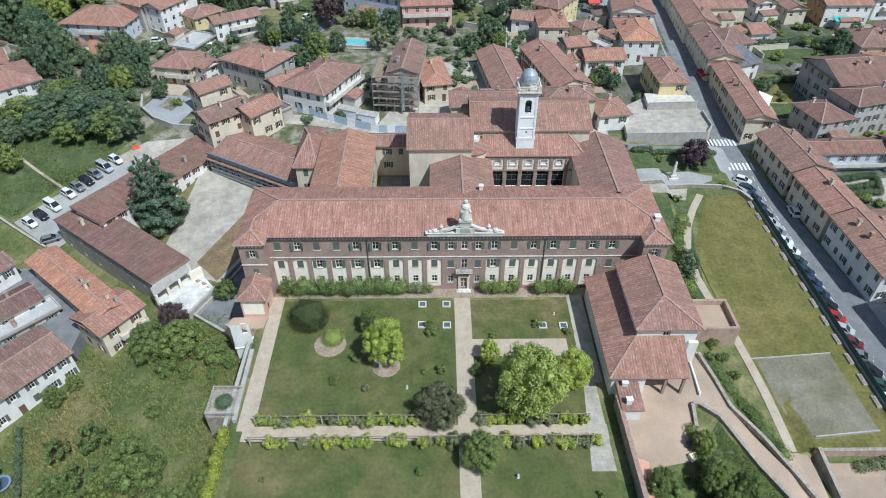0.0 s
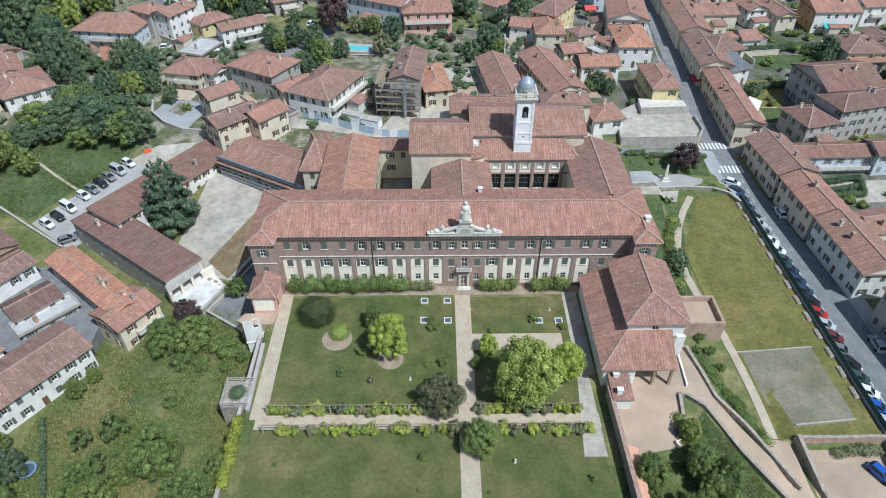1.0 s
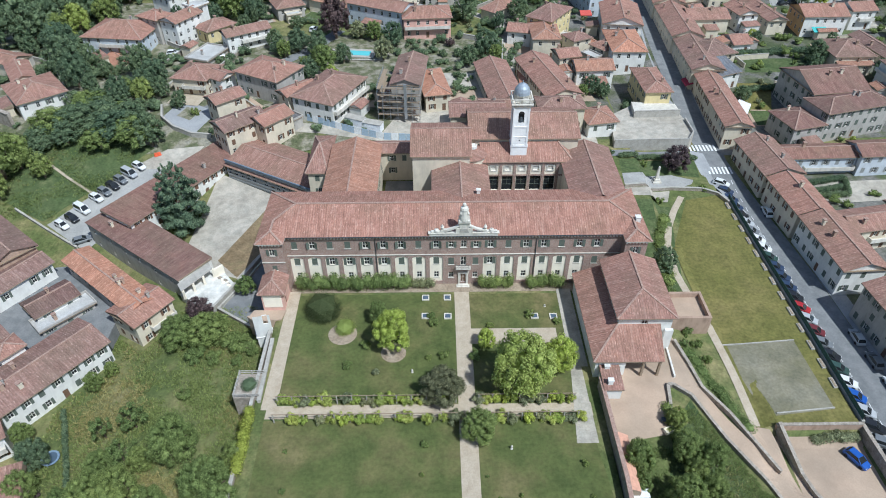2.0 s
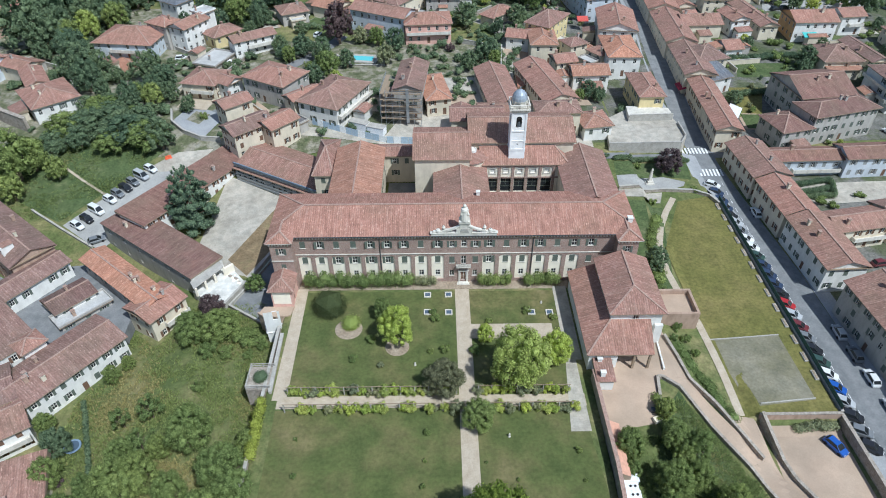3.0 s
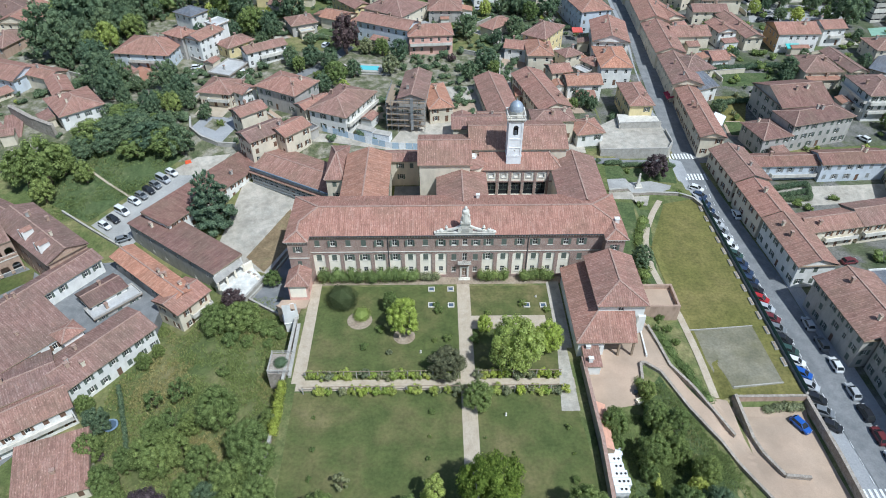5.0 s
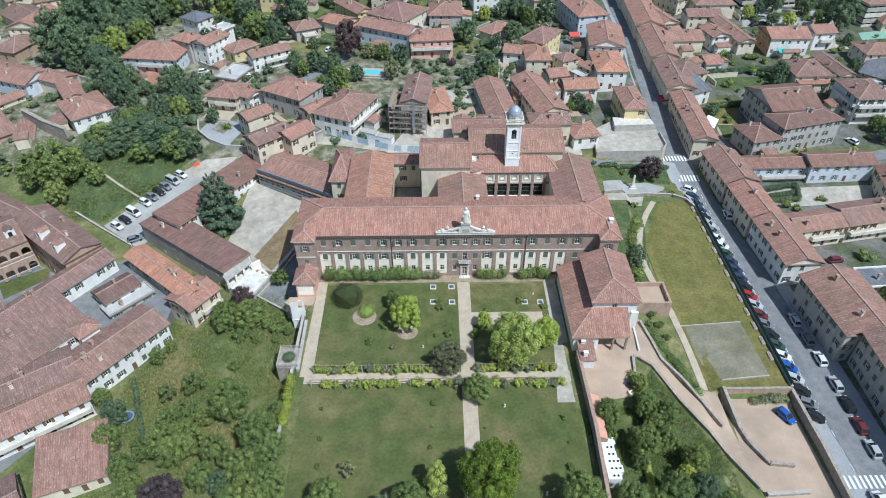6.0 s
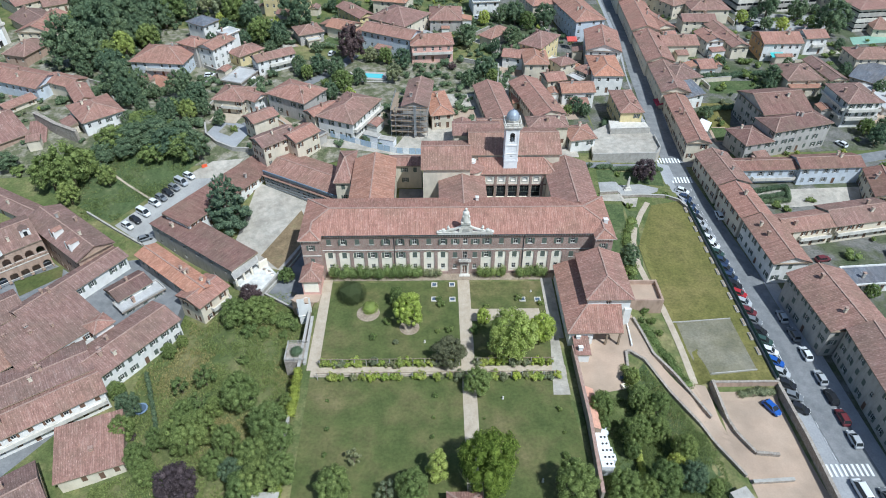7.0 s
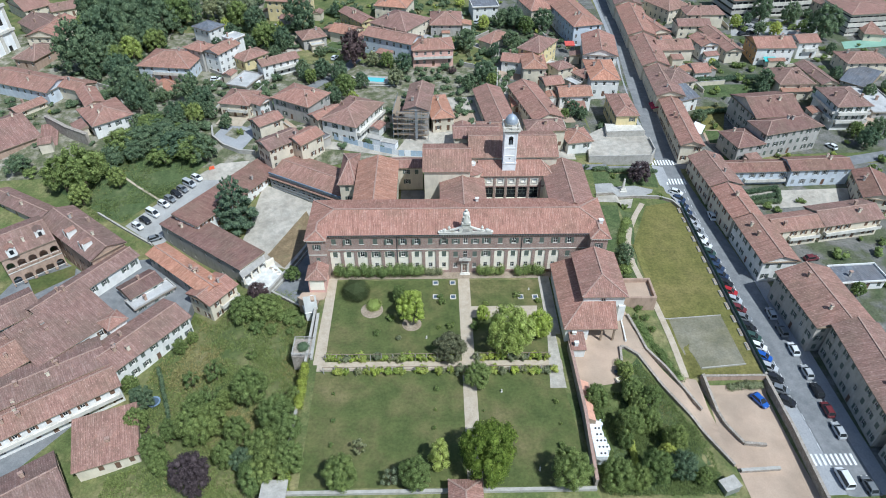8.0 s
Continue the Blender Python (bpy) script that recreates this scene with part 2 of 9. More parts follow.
LEAF = {
    "mid": leaf_material("leaves_mid", (0.130, 0.172, 0.060), (0.215, 0.26, 0.100)),
    "dark": leaf_material("leaves_dark", (0.095, 0.138, 0.084), (0.160, 0.205, 0.122)),
    "bright": leaf_material("leaves_bright", (0.27, 0.33, 0.075), (0.40, 0.45, 0.13)),
    "lime": leaf_material("leaves_lime", (0.27, 0.31, 0.085), (0.40, 0.44, 0.15)),
    "olive": leaf_material("leaves_olive", (0.17, 0.19, 0.11), (0.29, 0.30, 0.19)),
    "purple": leaf_material("leaves_purple", (0.075, 0.054, 0.060), (0.135, 0.10, 0.105)),
    "blue": leaf_material("leaves_cedar", (0.095, 0.140, 0.095), (0.17, 0.22, 0.14)),
}


# ---- mesh helpers ----
class Build:
    """Collects faces with UVs and material slots for one mesh."""

    def __init__(self):
        self.v, self.f, self.uv, self.m = [], [], [], []

    def face(self, pts, m=0, uv=None):
        i = len(self.v)
        self.v.extend([tuple(p) for p in pts])
        self.f.append(tuple(range(i, i + len(pts))))
        self.uv.extend(uv if uv else [(0.0, 0.0)] * len(pts))
        self.m.append(m)

    def box(self, x0, x1, y0, y1, z0, z1, m=0, base=False, top=True):
        a, b, c, d = (x0, y0), (x1, y0), (x1, y1), (x0, y1)
        self.prism([a, b, c, d], z0, z1, m, base, top)

    def prism(self, poly, z0, z1, m=0, base=False, top=True, taper=1.0):
        """Upright prism on a counter-clockwise polygon."""
        cx, cy = sum(p[0] for p in poly) / len(poly), sum(p[1] for p in poly) / len(poly)
        up = [(cx + (x - cx) * taper, cy + (y - cy) * taper) for x, y in poly]
        n = len(poly)
        for i in range(n):
            j = (i + 1) % n
            self.face([(*poly[i], z0), (*poly[j], z0), (*up[j], z1), (*up[i], z1)], m)
        if top:
            self.face([(*p, z1) for p in up], m)
        if base:
            self.face([(*p, z0) for p in reversed(poly)], m)

    def beam(self, p, q, w, h, m=0):
        """A bar of width w and height h from p to q, its top along the line."""
        p, q = Vector(p), Vector(q)
        d = (q - p).normalized()
        s = d.cross(Vector((0, 0, 1)))
        s = s.normalized() if s.length > 1e-4 else Vector((1, 0, 0))
        u = s.cross(d).normalized()
        a = [p + s * w / 2, p - s * w / 2, p - s * w / 2 - u * h, p + s * w / 2 - u * h]
        b = [q + s * w / 2, q - s * w / 2, q - s * w / 2 - u * h, q + s * w / 2 - u * h]
        for i in range(4):
            j = (i + 1) % 4
            self.face([a[j], a[i], b[i], b[j]], m)
        self.face([a[0], a[1], a[2], a[3]], m)
        self.face([b[3], b[2], b[1], b[0]], m)
        return a, b

    def lathe(self, profile, cx=0.0, cy=0.0, seg=12, m=0, arc=(0.0, 360.0)):
        """Profile of (radius, z) turned round an upright axis."""
        full = abs(arc[1] - arc[0] - 360) < 1e-6
        angs = [radians(arc[0] + (arc[1] - arc[0]) * i / seg) for i in range(seg + 1)]
        for (r0, z0), (r1, z1) in zip(profile, profile[1:]):
            for a, b in zip(angs, angs[1:]):
                q = [(cx + r0 * math.cos(a), cy + r0 * math.sin(a), z0), (cx + r0 * math.cos(b), cy + r0 * math.sin(b), z0),
                     (cx + r1 * math.cos(b), cy + r1 * math.sin(b), z1), (cx + r1 * math.cos(a), cy + r1 * math.sin(a), z1)]
                s = r1 * (b - a)
                self.face(q, m, [(a * r0, z0), (b * r0, z0), (b * r1, z1), (a * r1, z1)])

    def mesh(self, name, mats):
        me = bpy.data.meshes.new(name)
        me.from_pydata(self.v, [], self.f)
        for mat in mats:
            me.materials.append(mat)
        me.polygons.foreach_set("material_index", self.m)
        layer = me.uv_layers.new(name="UVMap")
        layer.data.foreach_set("uv", [c for p in self.uv for c in p])
        me.update()
        bm = bmesh.new()
        bm.from_mesh(me)
        bmesh.ops.remove_doubles(bm, verts=bm.verts, dist=0.0005)
        bm.to_mesh(me)
        bm.free()
        return me


def part(name, b, mats, parent=None, label="", m=None):
    """Links a Build (or a ready mesh) as one mesh object under a thing or a part."""
    data = b if isinstance(b, bpy.types.Mesh) else b.mesh(name, mats if isinstance(mats, (list, tuple)) else [mats])
    ob = new(name, data)
    if parent is not None:
        ob.parent = parent
    if m is not None:
        ob.matrix_basis = m
    if label:
        ob["label"] = label
    return ob


def thing(name, m, label, category, group=""):
    ob = new(name)
    ob.matrix_basis = m
    return tagged(ob, label, category, group)


def structure(name, b, mats, label, category, m=None):
    ob = part(name, b, mats, None, "", m)
    return tagged(ob, label, category, kind="structure")


def wall_panel(b, p, q, z0, z1, holes, m=0, depth=0.22):
    """An upright wall from p to q (outside on the right hand) with real openings (s0, s1, h0, h1) and their reveals."""
    p, q = Vector((*p, 0)), Vector((*q, 0))
    ln = (q - p).length
    d = (q - p) / ln
    inn = Vector((-d.y, d.x, 0)) * depth
    xs = sorted({0.0, ln, *[h[0] for h in holes], *[h[1] for h in holes]})
    zs = sorted({z0, z1, *[h[2] for h in holes], *[h[3] for h in holes]})
    at = lambda s, z, o=Vector((0, 0, 0)): tuple(p + d * s + o + Vector((0, 0, z)))
    for s0, s1 in zip(xs, xs[1:]):
        run = None
        for h0, h1 in zip(zs, zs[1:]):
            cx, cz = (s0 + s1) / 2, (h0 + h1) / 2
            if any(a < cx < c and e < cz < g for a, c, e, g in holes):
                if run:
                    b.face([at(s0, run[0]), at(s1, run[0]), at(s1, run[1]), at(s0, run[1])], m)
                run = None
            else:
                run = (run[0], h1) if run else (h0, h1)
        if run:
            b.face([at(s0, run[0]), at(s1, run[0]), at(s1, run[1]), at(s0, run[1])], m)
    for a, c, e, g in holes:
        b.face([at(a, e), at(c, e), at(c, e, inn), at(a, e, inn)], m)
        b.face([at(c, g), at(a, g), at(a, g, inn), at(c, g, inn)], m)
        b.face([at(a, g), at(a, e), at(a, e, inn), at(a, g, inn)], m)
        b.face([at(c, e), at(c, g), at(c, g, inn), at(c, e, inn)], m)


def slope_face(b, pts, m=0):
    """A roof plane; UV in metres, v up the slope, u along the eave (pts[0] to pts[1] is the eave)."""
    p = [Vector(x) for x in pts]
    u = (p[1] - p[0]).normalized()
    n = u.cross(p[2] - p[0]).normalized()
    v = n.cross(u)
    b.face(pts, m, [((x - p[0]).dot(u), (x - p[0]).dot(v)) for x in p])


def ridge_cap(b, p, q, rise=0.10, wide=0.34, deep=0.14):
    """A row of cap tiles from p to q on its mortar bed."""
    foot, _ = b.beam((p[0], p[1], p[2] + rise), (q[0], q[1], q[2] + rise), wide, deep, 1)
    b.face([p, foot[2], foot[3]], 1)


def roof_build(L, D, kind, slope=0.36, thick=0.22, z=0.0):
    """A tiled roof on the eave rectangle L x D round the origin. Slots: tiles, ridge tiles, edge boards."""
    b = Build()
    x, y = L / 2, D / 2
    e = [(-x, -y, z), (x, -y, z), (x, y, z), (-x, y, z)]
    caps = []
    if kind in "GH":
        h = slope * x
        ins = min(x, y - 0.05) if kind == "H" else 0.0
        r0, r1 = (0, -y + ins, z + h), (0, y - ins, z + h)
        slope_face(b, [e[1], e[2], r1, r0])
        slope_face(b, [e[3], e[0], r0, r1])
        if kind == "H":
            slope_face(b, [e[0], e[1], r0])
            slope_face(b, [e[2], e[3], r1])
            caps += [(e[0], r0), (e[1], r0), (e[2], r1), (e[3], r1)]
        caps.append((r0, r1))
    elif kind in "gh":
        h = slope * y
        ins = min(y, x - 0.05) if kind == "h" else 0.0
        r0, r1 = (-x + ins, 0, z + h), (x - ins, 0, z + h)
        slope_face(b, [e[0], e[1], r1, r0])
        slope_face(b, [e[2], e[3], r0, r1])
        if kind == "h":
            slope_face(b, [e[1], e[2], r1])
            slope_face(b, [e[3], e[0], r0])
            caps += [(e[0], r0), (e[3], r0), (e[1], r1), (e[2], r1)]
        caps.append((r0, r1))
    elif kind == "p":
        t = (0, 0, z + slope * 1.3 * min(x, y))
        for i in range(4):
            slope_face(b, [e[i], e[(i + 1) % 4], t])
            caps.append((e[i], t))
    elif kind == "s":
        h = slope * 0.55 * D
        slope_face(b, [e[0], e[1], (x, y, z + h), (-x, y, z + h)])
        for s in (-x, x):
            f = [(s, -y, z), (s, y, z), (s, y, z + h)]
            b.face(f if s > 0 else f[::-1], 2)
        b.face([(x, y, z), (-x, y, z), (-x, y, z + h), (x, y, z + h)], 2)
    else:
        slope_face(b, [e[0], e[1], e[2], e[3]])
    for i in range(4):
        a, c = e[i], e[(i + 1) % 4]
        b.face([(a[0], a[1], z - thick), (c[0], c[1], z - thick), c, a], 2)
    b.face([(p[0], p[1], z - thick) for p in reversed(e)], 2)
    for p, q in caps:
        ridge_cap(b, p, q)
    return b


def gable_h(L, D, kind, slope=0.36):
    return slope * (L / 2 if kind in "GH" else D / 2)


# shared window meshes
def window_meshes():
    made = {}
    for w, h in ((1.0, 1.5), (0.9, 1.1), (1.1, 1.7), (1.1, 2.2), (2.4, 2.3), (1.0, 2.1)):
        f = Build()
        for x0, x1, z0, z1 in ((0, 0.09, 0, h), (w - 0.09, w, 0, h), (0.09, w - 0.09, 0, 0.09), (0.09, w - 0.09, h - 0.09, h), (w / 2 - 0.04, w / 2 + 0.04, 0.09, h - 0.09), (0.09, w / 2 - 0.04, h * 0.55, h * 0.55 + 0.05), (w / 2 + 0.04, w - 0.09, h * 0.55, h * 0.55 + 0.05)):
            f.box(x0 - w / 2, x1 - w / 2, 0.10, 0.17, z0, z1)
        g = Build()
        g.face([(-w / 2, 0.15, 0), (w / 2, 0.15, 0), (w / 2, 0.15, h), (-w / 2, 0.15, h)])
        s = Build()
        s.box(-w / 2 - 0.12, w / 2 + 0.12, -0.12, 0.06, -0.10, 0.0, base=True)
        sh = Build()
        sh.box(0, w / 2, -0.055, -0.012, 0, h, base=True)
        x0, x1, z0, z1 = 0.07, w / 2 - 0.07, 0.08, h - 0.08
        ring, pan = [(0, 0), (w / 2, 0), (w / 2, h), (0, h)], [(x0, z0), (x1, z0), (x1, z1), (x0, z1)]
        for k in range(4):
            a, c = k, (k + 1) % 4
            sh.face([(ring[a][0], -0.07, ring[a][1]), (ring[c][0], -0.07, ring[c][1]), (pan[c][0], -0.07, pan[c][1]), (pan[a][0], -0.07, pan[a][1])])
            sh.face([(ring[c][0], -0.07, ring[c][1]), (ring[a][0], -0.07, ring[a][1]), (ring[a][0], -0.055, ring[a][1]), (ring[c][0], -0.055, ring[c][1])])
            sh.face([(pan[a][0], -0.07, pan[a][1]), (pan[c][0], -0.07, pan[c][1]), (pan[c][0], -0.056, pan[c][1]), (pan[a][0], -0.056, pan[a][1])])
        made[(w, h)] = (f.mesh("window_frame", [SHUT["green"] if w == 2.4 else FRAMEW]), g.mesh("pane", [GLASS]), s.mesh("sill", [STONE]),
                        {k: sh.mesh("shutter", [m]) for k, m in SHUT.items()})
    return made


WINDOWS = window_meshes()


def add_window(parent, m, size, shutters="", state="open", sill=True):
    """A window set in a wall's opening: m stands at the middle of its sill line, y pointing inwards."""
    f, g, s, sh = WINDOWS[size]
    w = part("window", f, None, parent, m=m)
    part("pane", g, None, w)
    if sill:
        part("sill", s, None, w)
    if shutters:
        half = size[0] / 2
        if state == "closed":
            part("shutter", sh[shutters], None, w, m=pose(-half, 0.06, 0))
            part("shutter", sh[shutters], None, w, m=pose(0, 0.06, 0))
        else:
            a = 0 if state == "open" else 28
            part("shutter", sh[shutters], None, w, m=pose(-half - half * math.cos(radians(a)) - 0.02, -half * math.sin(radians(a)), 0, 0, 0, a))
            part("shutter", sh[shutters], None, w, m=pose(half + 0.02, 0, 0, 0, 0, -a))
    return w


# ---- ground ----
def ease(t):
    t = max(0.0, min(1.0, t))
    return t * t * (3 - 2 * t)


WEST, EAST, SOUTH = -36.6, 22.6, -62.0      # edges of the garden terrace


def ground_z(x, y):
    """Height of the land: garden terrace at 0, a hollow to the west, field, street and car park stepping down to the east."""
    z = 3.0 * ease((y - 35) / 40) * ease((55 - x) / 40) + 2.0 * ease((y - 90) / 60)
    z += (-4.3 * ease((WEST - x) / 0.8) - 3.7 * ease((-44 - x) / 34)) * (1 - ease((y - 8) / 56))
    east = ease((x - EAST) / 0.8)
    fore = ease((43.5 - x) / 6.0) * ease((y + 44.0) / 16.0) * ease((-6.0 - y) / 8.0)
    z += -1.2 * east * (1 - ease((y - 2) / 18)) + 1.7 * east * fore if x < 47 else -1.2 * (1 - 0.5 * ease((y - 32) / 30))
    if x > 46:
        z += -0.8 * ease((x - 46) / 2.0) * (1 - ease((y - 30) / 20))
    z += -2.0 * ease((x - 65.6 + 3.6 * ease((y - 28) / 18)) / 0.8) * (1 - 0.6 * ease((y - 25) / 60))
    z += -2.7 * ease((-33.4 - y) / 0.8) * ease((x - 50.5) / 0.8) * (1 - ease((x - 65.6) / 0.8))
    z += -2.6 * east * ease((-20 - y) / 30) * (1 - ease((x - 50.5) / 0.8))
    z += 2.2 * ease((y - 62) / 45) * ease((x - 40) / 30)
    z += -2.0 * ease((SOUTH - y) / 0.8)
    return z


def land():
    """One sheet of ground out to the horizon, finer where the camera passes."""
    def axis(lo, hi, step, far):
        a = [lo + i * step for i in range(int((hi - lo) / step) + 1)]
        out, d = [], 6.0
        while d < far:
            out.append(d)
            d *= 1.45
        return [lo - d for d in reversed(out)] + a + [a[-1] + d for d in out]
    xs, ys = axis(-190, 200, 1.0, 2600), axis(-95, 215, 1.0, 2600)
    nx = len(xs)
    verts = [(x, y, ground_z(x, y)) for y in ys for x in xs]
    faces = [(j * nx + i, j * nx + i + 1, (j + 1) * nx + i + 1, (j + 1) * nx + i) for j in range(len(ys) - 1) for i in range(nx - 1)]
    me = bpy.data.meshes.new("ground")
    me.from_pydata(verts, [], faces)
    me.materials.append(GROUND)
    me.polygons.foreach_set("use_smooth", [True] * len(faces))
    return tagged(new("ground", me), "rough summer meadow with dry yellowed patches", "ground", kind="structure")


land()


def patch(name, corners, mat, label, category, dz=0.05, step=2.0, thick=0.0, level=None):
    """A surface laid on the land: a bilinear quad that follows the ground."""
    a, b, c, d = [Vector(p) for p in corners]
    n = max(1, int(max((b - a).length, (c - d).length) / step))
    k = max(1, int(max((d - a).length, (c - b).length) / step))
    bd = Build()
    pt = lambda i, j: (a.lerp(b, i / n)).lerp(d.lerp(c, i / n), j / k)
    hz = lambda p: (*p, (ground_z(*p) if level is None else level) + dz)
    for i in range(n):
        for j in range(k):
            bd.face([hz(pt(i, j)), hz(pt(i + 1, j)), hz(pt(i + 1, j + 1)), hz(pt(i, j + 1))])
    return structure(name, bd, [mat], label, category)


def strip(name, line, width, mat, label, category, dz=0.05, step=2.0):
    """A way of even width along a line of plan points."""
    pts = []
    for p, q in zip(line, line[1:]):
        p, q = Vector(p), Vector(q)
        n = max(1, int((q - p).length / step))
        pts += [p.lerp(q, i / n) for i in range(n)]
    pts.append(Vector(line[-1]))
    bd = Build()
    rows = []
    for i, p in enumerate(pts):
        d = (pts[min(i + 1, len(pts) - 1)] - pts[max(i - 1, 0)]).normalized()
        s = Vector((-d.y, d.x)) * width / 2
        za, zb = ground_z(*(p - s)), ground_z(*(p + s))
        if width < 2.5:
            za = zb = max(za, zb, ground_z(*p))
        rows.append([(*(p - s), za + dz), (*(p + s), zb + dz)])
    for r, q in zip(rows, rows[1:]):
        bd.face([r[0], q[0], q[1], r[1]])
    return structure(name, bd, [mat], label, category)


def low_wall(name, line, thick, top, mat, label, cap=None, foot=None, category="wall", step=4.0):
    """A free-standing or retaining wall along plan points; top: metres above the land on its left hand, or a height when foot is given."""
    bd = Build()
    for p, q in zip(line, line[1:]):
        p, q = Vector(p), Vector(q)
        n = max(1, int((q - p).length / step))
        d = (q - p).normalized()
        s = Vector((-d.y, d.x)) * thick / 2
        for i in range(n):
            a, c = p.lerp(q, i / n), p.lerp(q, (i + 1) / n)
            za, zc = [(ground_z(*(v + s * 3)) + top if foot is None else top) for v in (a, c)]
            fa = min(ground_z(*(a + s * 4)), ground_z(*(a - s * 4)), za) - 0.4
            fc = min(ground_z(*(c + s * 4)), ground_z(*(c - s * 4)), zc) - 0.4
            for e in (1, -1):
                f = [(*(a - s * e), fa), (*(c - s * e), fc), (*(c - s * e), zc), (*(a - s * e), za)]
                bd.face(f if e == 1 else f[::-1])
            w = s * (1.0 if cap is None else 1.35)
            bd.face([(*(a - w), za + 0.02), (*(c - w), zc + 0.02), (*(c + w), zc + 0.02), (*(a + w), za + 0.02)], 1 if cap else 0)
            if cap:
                for e in (1, -1):
                    f = [(*(a - w * e), za - 0.1), (*(c - w * e), zc - 0.1), (*(c - w * e), zc + 0.02), (*(a - w * e), za + 0.02)]
                    bd.face(f if e == 1 else f[::-1], 1)
            if i == 0:
                bd.face([(*(a + s), fa), (*(a - s), fa), (*(a - s), za), (*(a + s), za)])
            if i == n - 1:
                bd.face([(*(c - s), fc), (*(c + s), fc), (*(c + s), zc), (*(c - s), zc)])
    return structure(name, bd, [mat, cap or mat], label, category)


# garden terrace
patch("lawn_1", [(-32.3, -29.3), (-1.7, -29.3), (-1.7, -3.2), (-32.3, -3.2)], GRASS, "mown garden lawn with dry brown patches", "lawn", 0.03)
patch("lawn_2", [(1.0, -29.3), (18.6, -29.3), (18.6, -3.2), (1.0, -3.2)], GRASS, "mown garden lawn beside the gravel path", "lawn", 0.03)
patch("lawn_3", [(-33.4, -60.0), (-1.7, -60.0), (-1.7, -32.6), (-33.8, -32.6)], GRASS, "large mown lawn striped by the mower", "lawn", 0.03)
patch("lawn_4", [(1.0, -60.0), (21.8, -60.0), (19.5, -32.6), (1.0, -32.6)], GRASS, "large mown lawn striped by the mower", "lawn", 0.03)
patch("path_1", [(-1.8, -60.5), (1.1, -60.5), (1.1, -2.4), (-1.8, -2.4)], GRAVEL, "pale gravel garden path to the entrance", "path", 0.045)
patch("path_2", [(-33.8, -32.3), (20.4, -32.3), (20.4, -29.7), (-33.8, -29.7)], GRAVEL, "pale gravel cross path under the pergola", "path", 0.055)
patch("path_3", [(-34.8, -30.5), (-32.2, -30.5), (-32.4, -2.2), (-34.6, -2.2)], GRAVEL, "pale concrete path along the terrace edge", "path", 0.065)
patch("path_4", [(16.8, -37.5), (20.3, -37.5), (20.2, -22.0), (18.3, -22.0)], YARD, "pale concrete pad at the pergola's end", "path", 0.06)
patch("path_5", [(1.0, -16.4), (17.0, -16.4), (17.0, -12.6), (1.0, -12.6)], GRAVEL, "short pale gravel path across the lawn", "path", 0.05)
patch("path_6", [(-36.2, -2.6), (30.0, -2.6), (30.0, 0.4), (-36.2, 0.4)], EARTH, "earth and stone border along the facade", "path", 0.05)
patch("path_7", [(18.4, -22.0), (21.4, -22.0), (21.4, -2.0), (18.6, -2.0)], YARD, "narrow concrete passage beside the wing", "path", 0.06)

# east side: paved court, field, car park, street
patch("court_paving", [(22.9, -36.6), (33.2, -35.0), (34.2, -26.6), (22.9, -26.6)], PAVING, "pinkish paved forecourt of the wing", "pavement", 0.12, 1.0)
patch("court_paving_2", [(25.0, -26.6), (40.1, -26.6), (37.8, -15.0), (25.0, -17.0)], PAVING, "pinkish paved forecourt of the wing", "pavement", 0.125, 1.0)
patch("court_paving_3", [(34.6, -26.7), (37.6, -28.8), (40.1, -26.7), (38.0, -26.5)], PAVING, "pinkish paved forecourt of the wing", "pavement", 0.13, 1.0)
patch("ramp_paving", [(37.6, -28.8), (46.0, -42.7), (49.0, -41.0), (40.1, -26.7)], PAVING, "pinkish paved ramp between low walls", "pavement", 0.13, 1.0)
patch("ramp_paving_2", [(46.0, -42.7), (51.9, -53.9), (56.0, -50.0), (49.0, -41.0)], PAVING, "pinkish paved ramp going down to the street", "pavement", 0.13, 1.0)
patch("ramp_paving_3", [(44.4, -32.0), (49.2, -41.2), (51.6, -44.8), (50.2, -33.4)], PAVING, "pinkish paved lane between ramp and car park", "pavement", 0.11, 1.0)
strip("pavement_2", [(79.6, -95), (78.3, -40), (77.8, 5), (77.6, 50)], 3.4, SIDEWALK, "pale pavement along the house fronts", "pavement", 0.085)
patch("slope_lawn", [(25.2, -60.0), (50.0, -60.0), (37.4, -29.3), (33.8, -33.2)], GROUND2, "rough green grass slope below the ramp", "grass", 0.03)
patch("field_1", [(47.4, -33.0), (65.0, -33.0), (65.0, 11.0), (46.4, 11.0)], FIELD, "dry yellow-green playing field", "field", 0.05)
patch("field_3", [(46.4, 11.0), (65.0, 11.0), (65.2, 33.0), (55.2, 30.6)], FIELD, "dry yellow-green playing field", "field", 0.05)
patch("field_2", [(50.2, -31.6), (62.2, -30.2), (61.8, -14.8), (47.6, -16.0)], GREYFIELD, "bare grey field end with worn grass", "field", 0.09, 1.0)
strip("field_path", [(54.5, 32.0), (51.2, 26.6), (47.0, 18.0), (45.2, 12.0), (44.7, 4.0), (45.2, -1.5), (46.6, -11.8), (47.2, -22.0), (47.9, -33.0)], 1.5, GRAVEL, "sandy footpath along the field", "path", 0.07)
patch("bank_lawn", [(36.8, -6.0), (44.0, -6.0), (50.5, 27.8), (36.8, 29.5)], GROUND2, "green bank between palace and path", "grass", 0.04)
patch("car_park", [(52.6, -62.0), (66.0, -62.0), (65.4, -34.0), (51.0, -34.0)], PAVING, "pinkish paved car park below the field", "car park", 0.05)
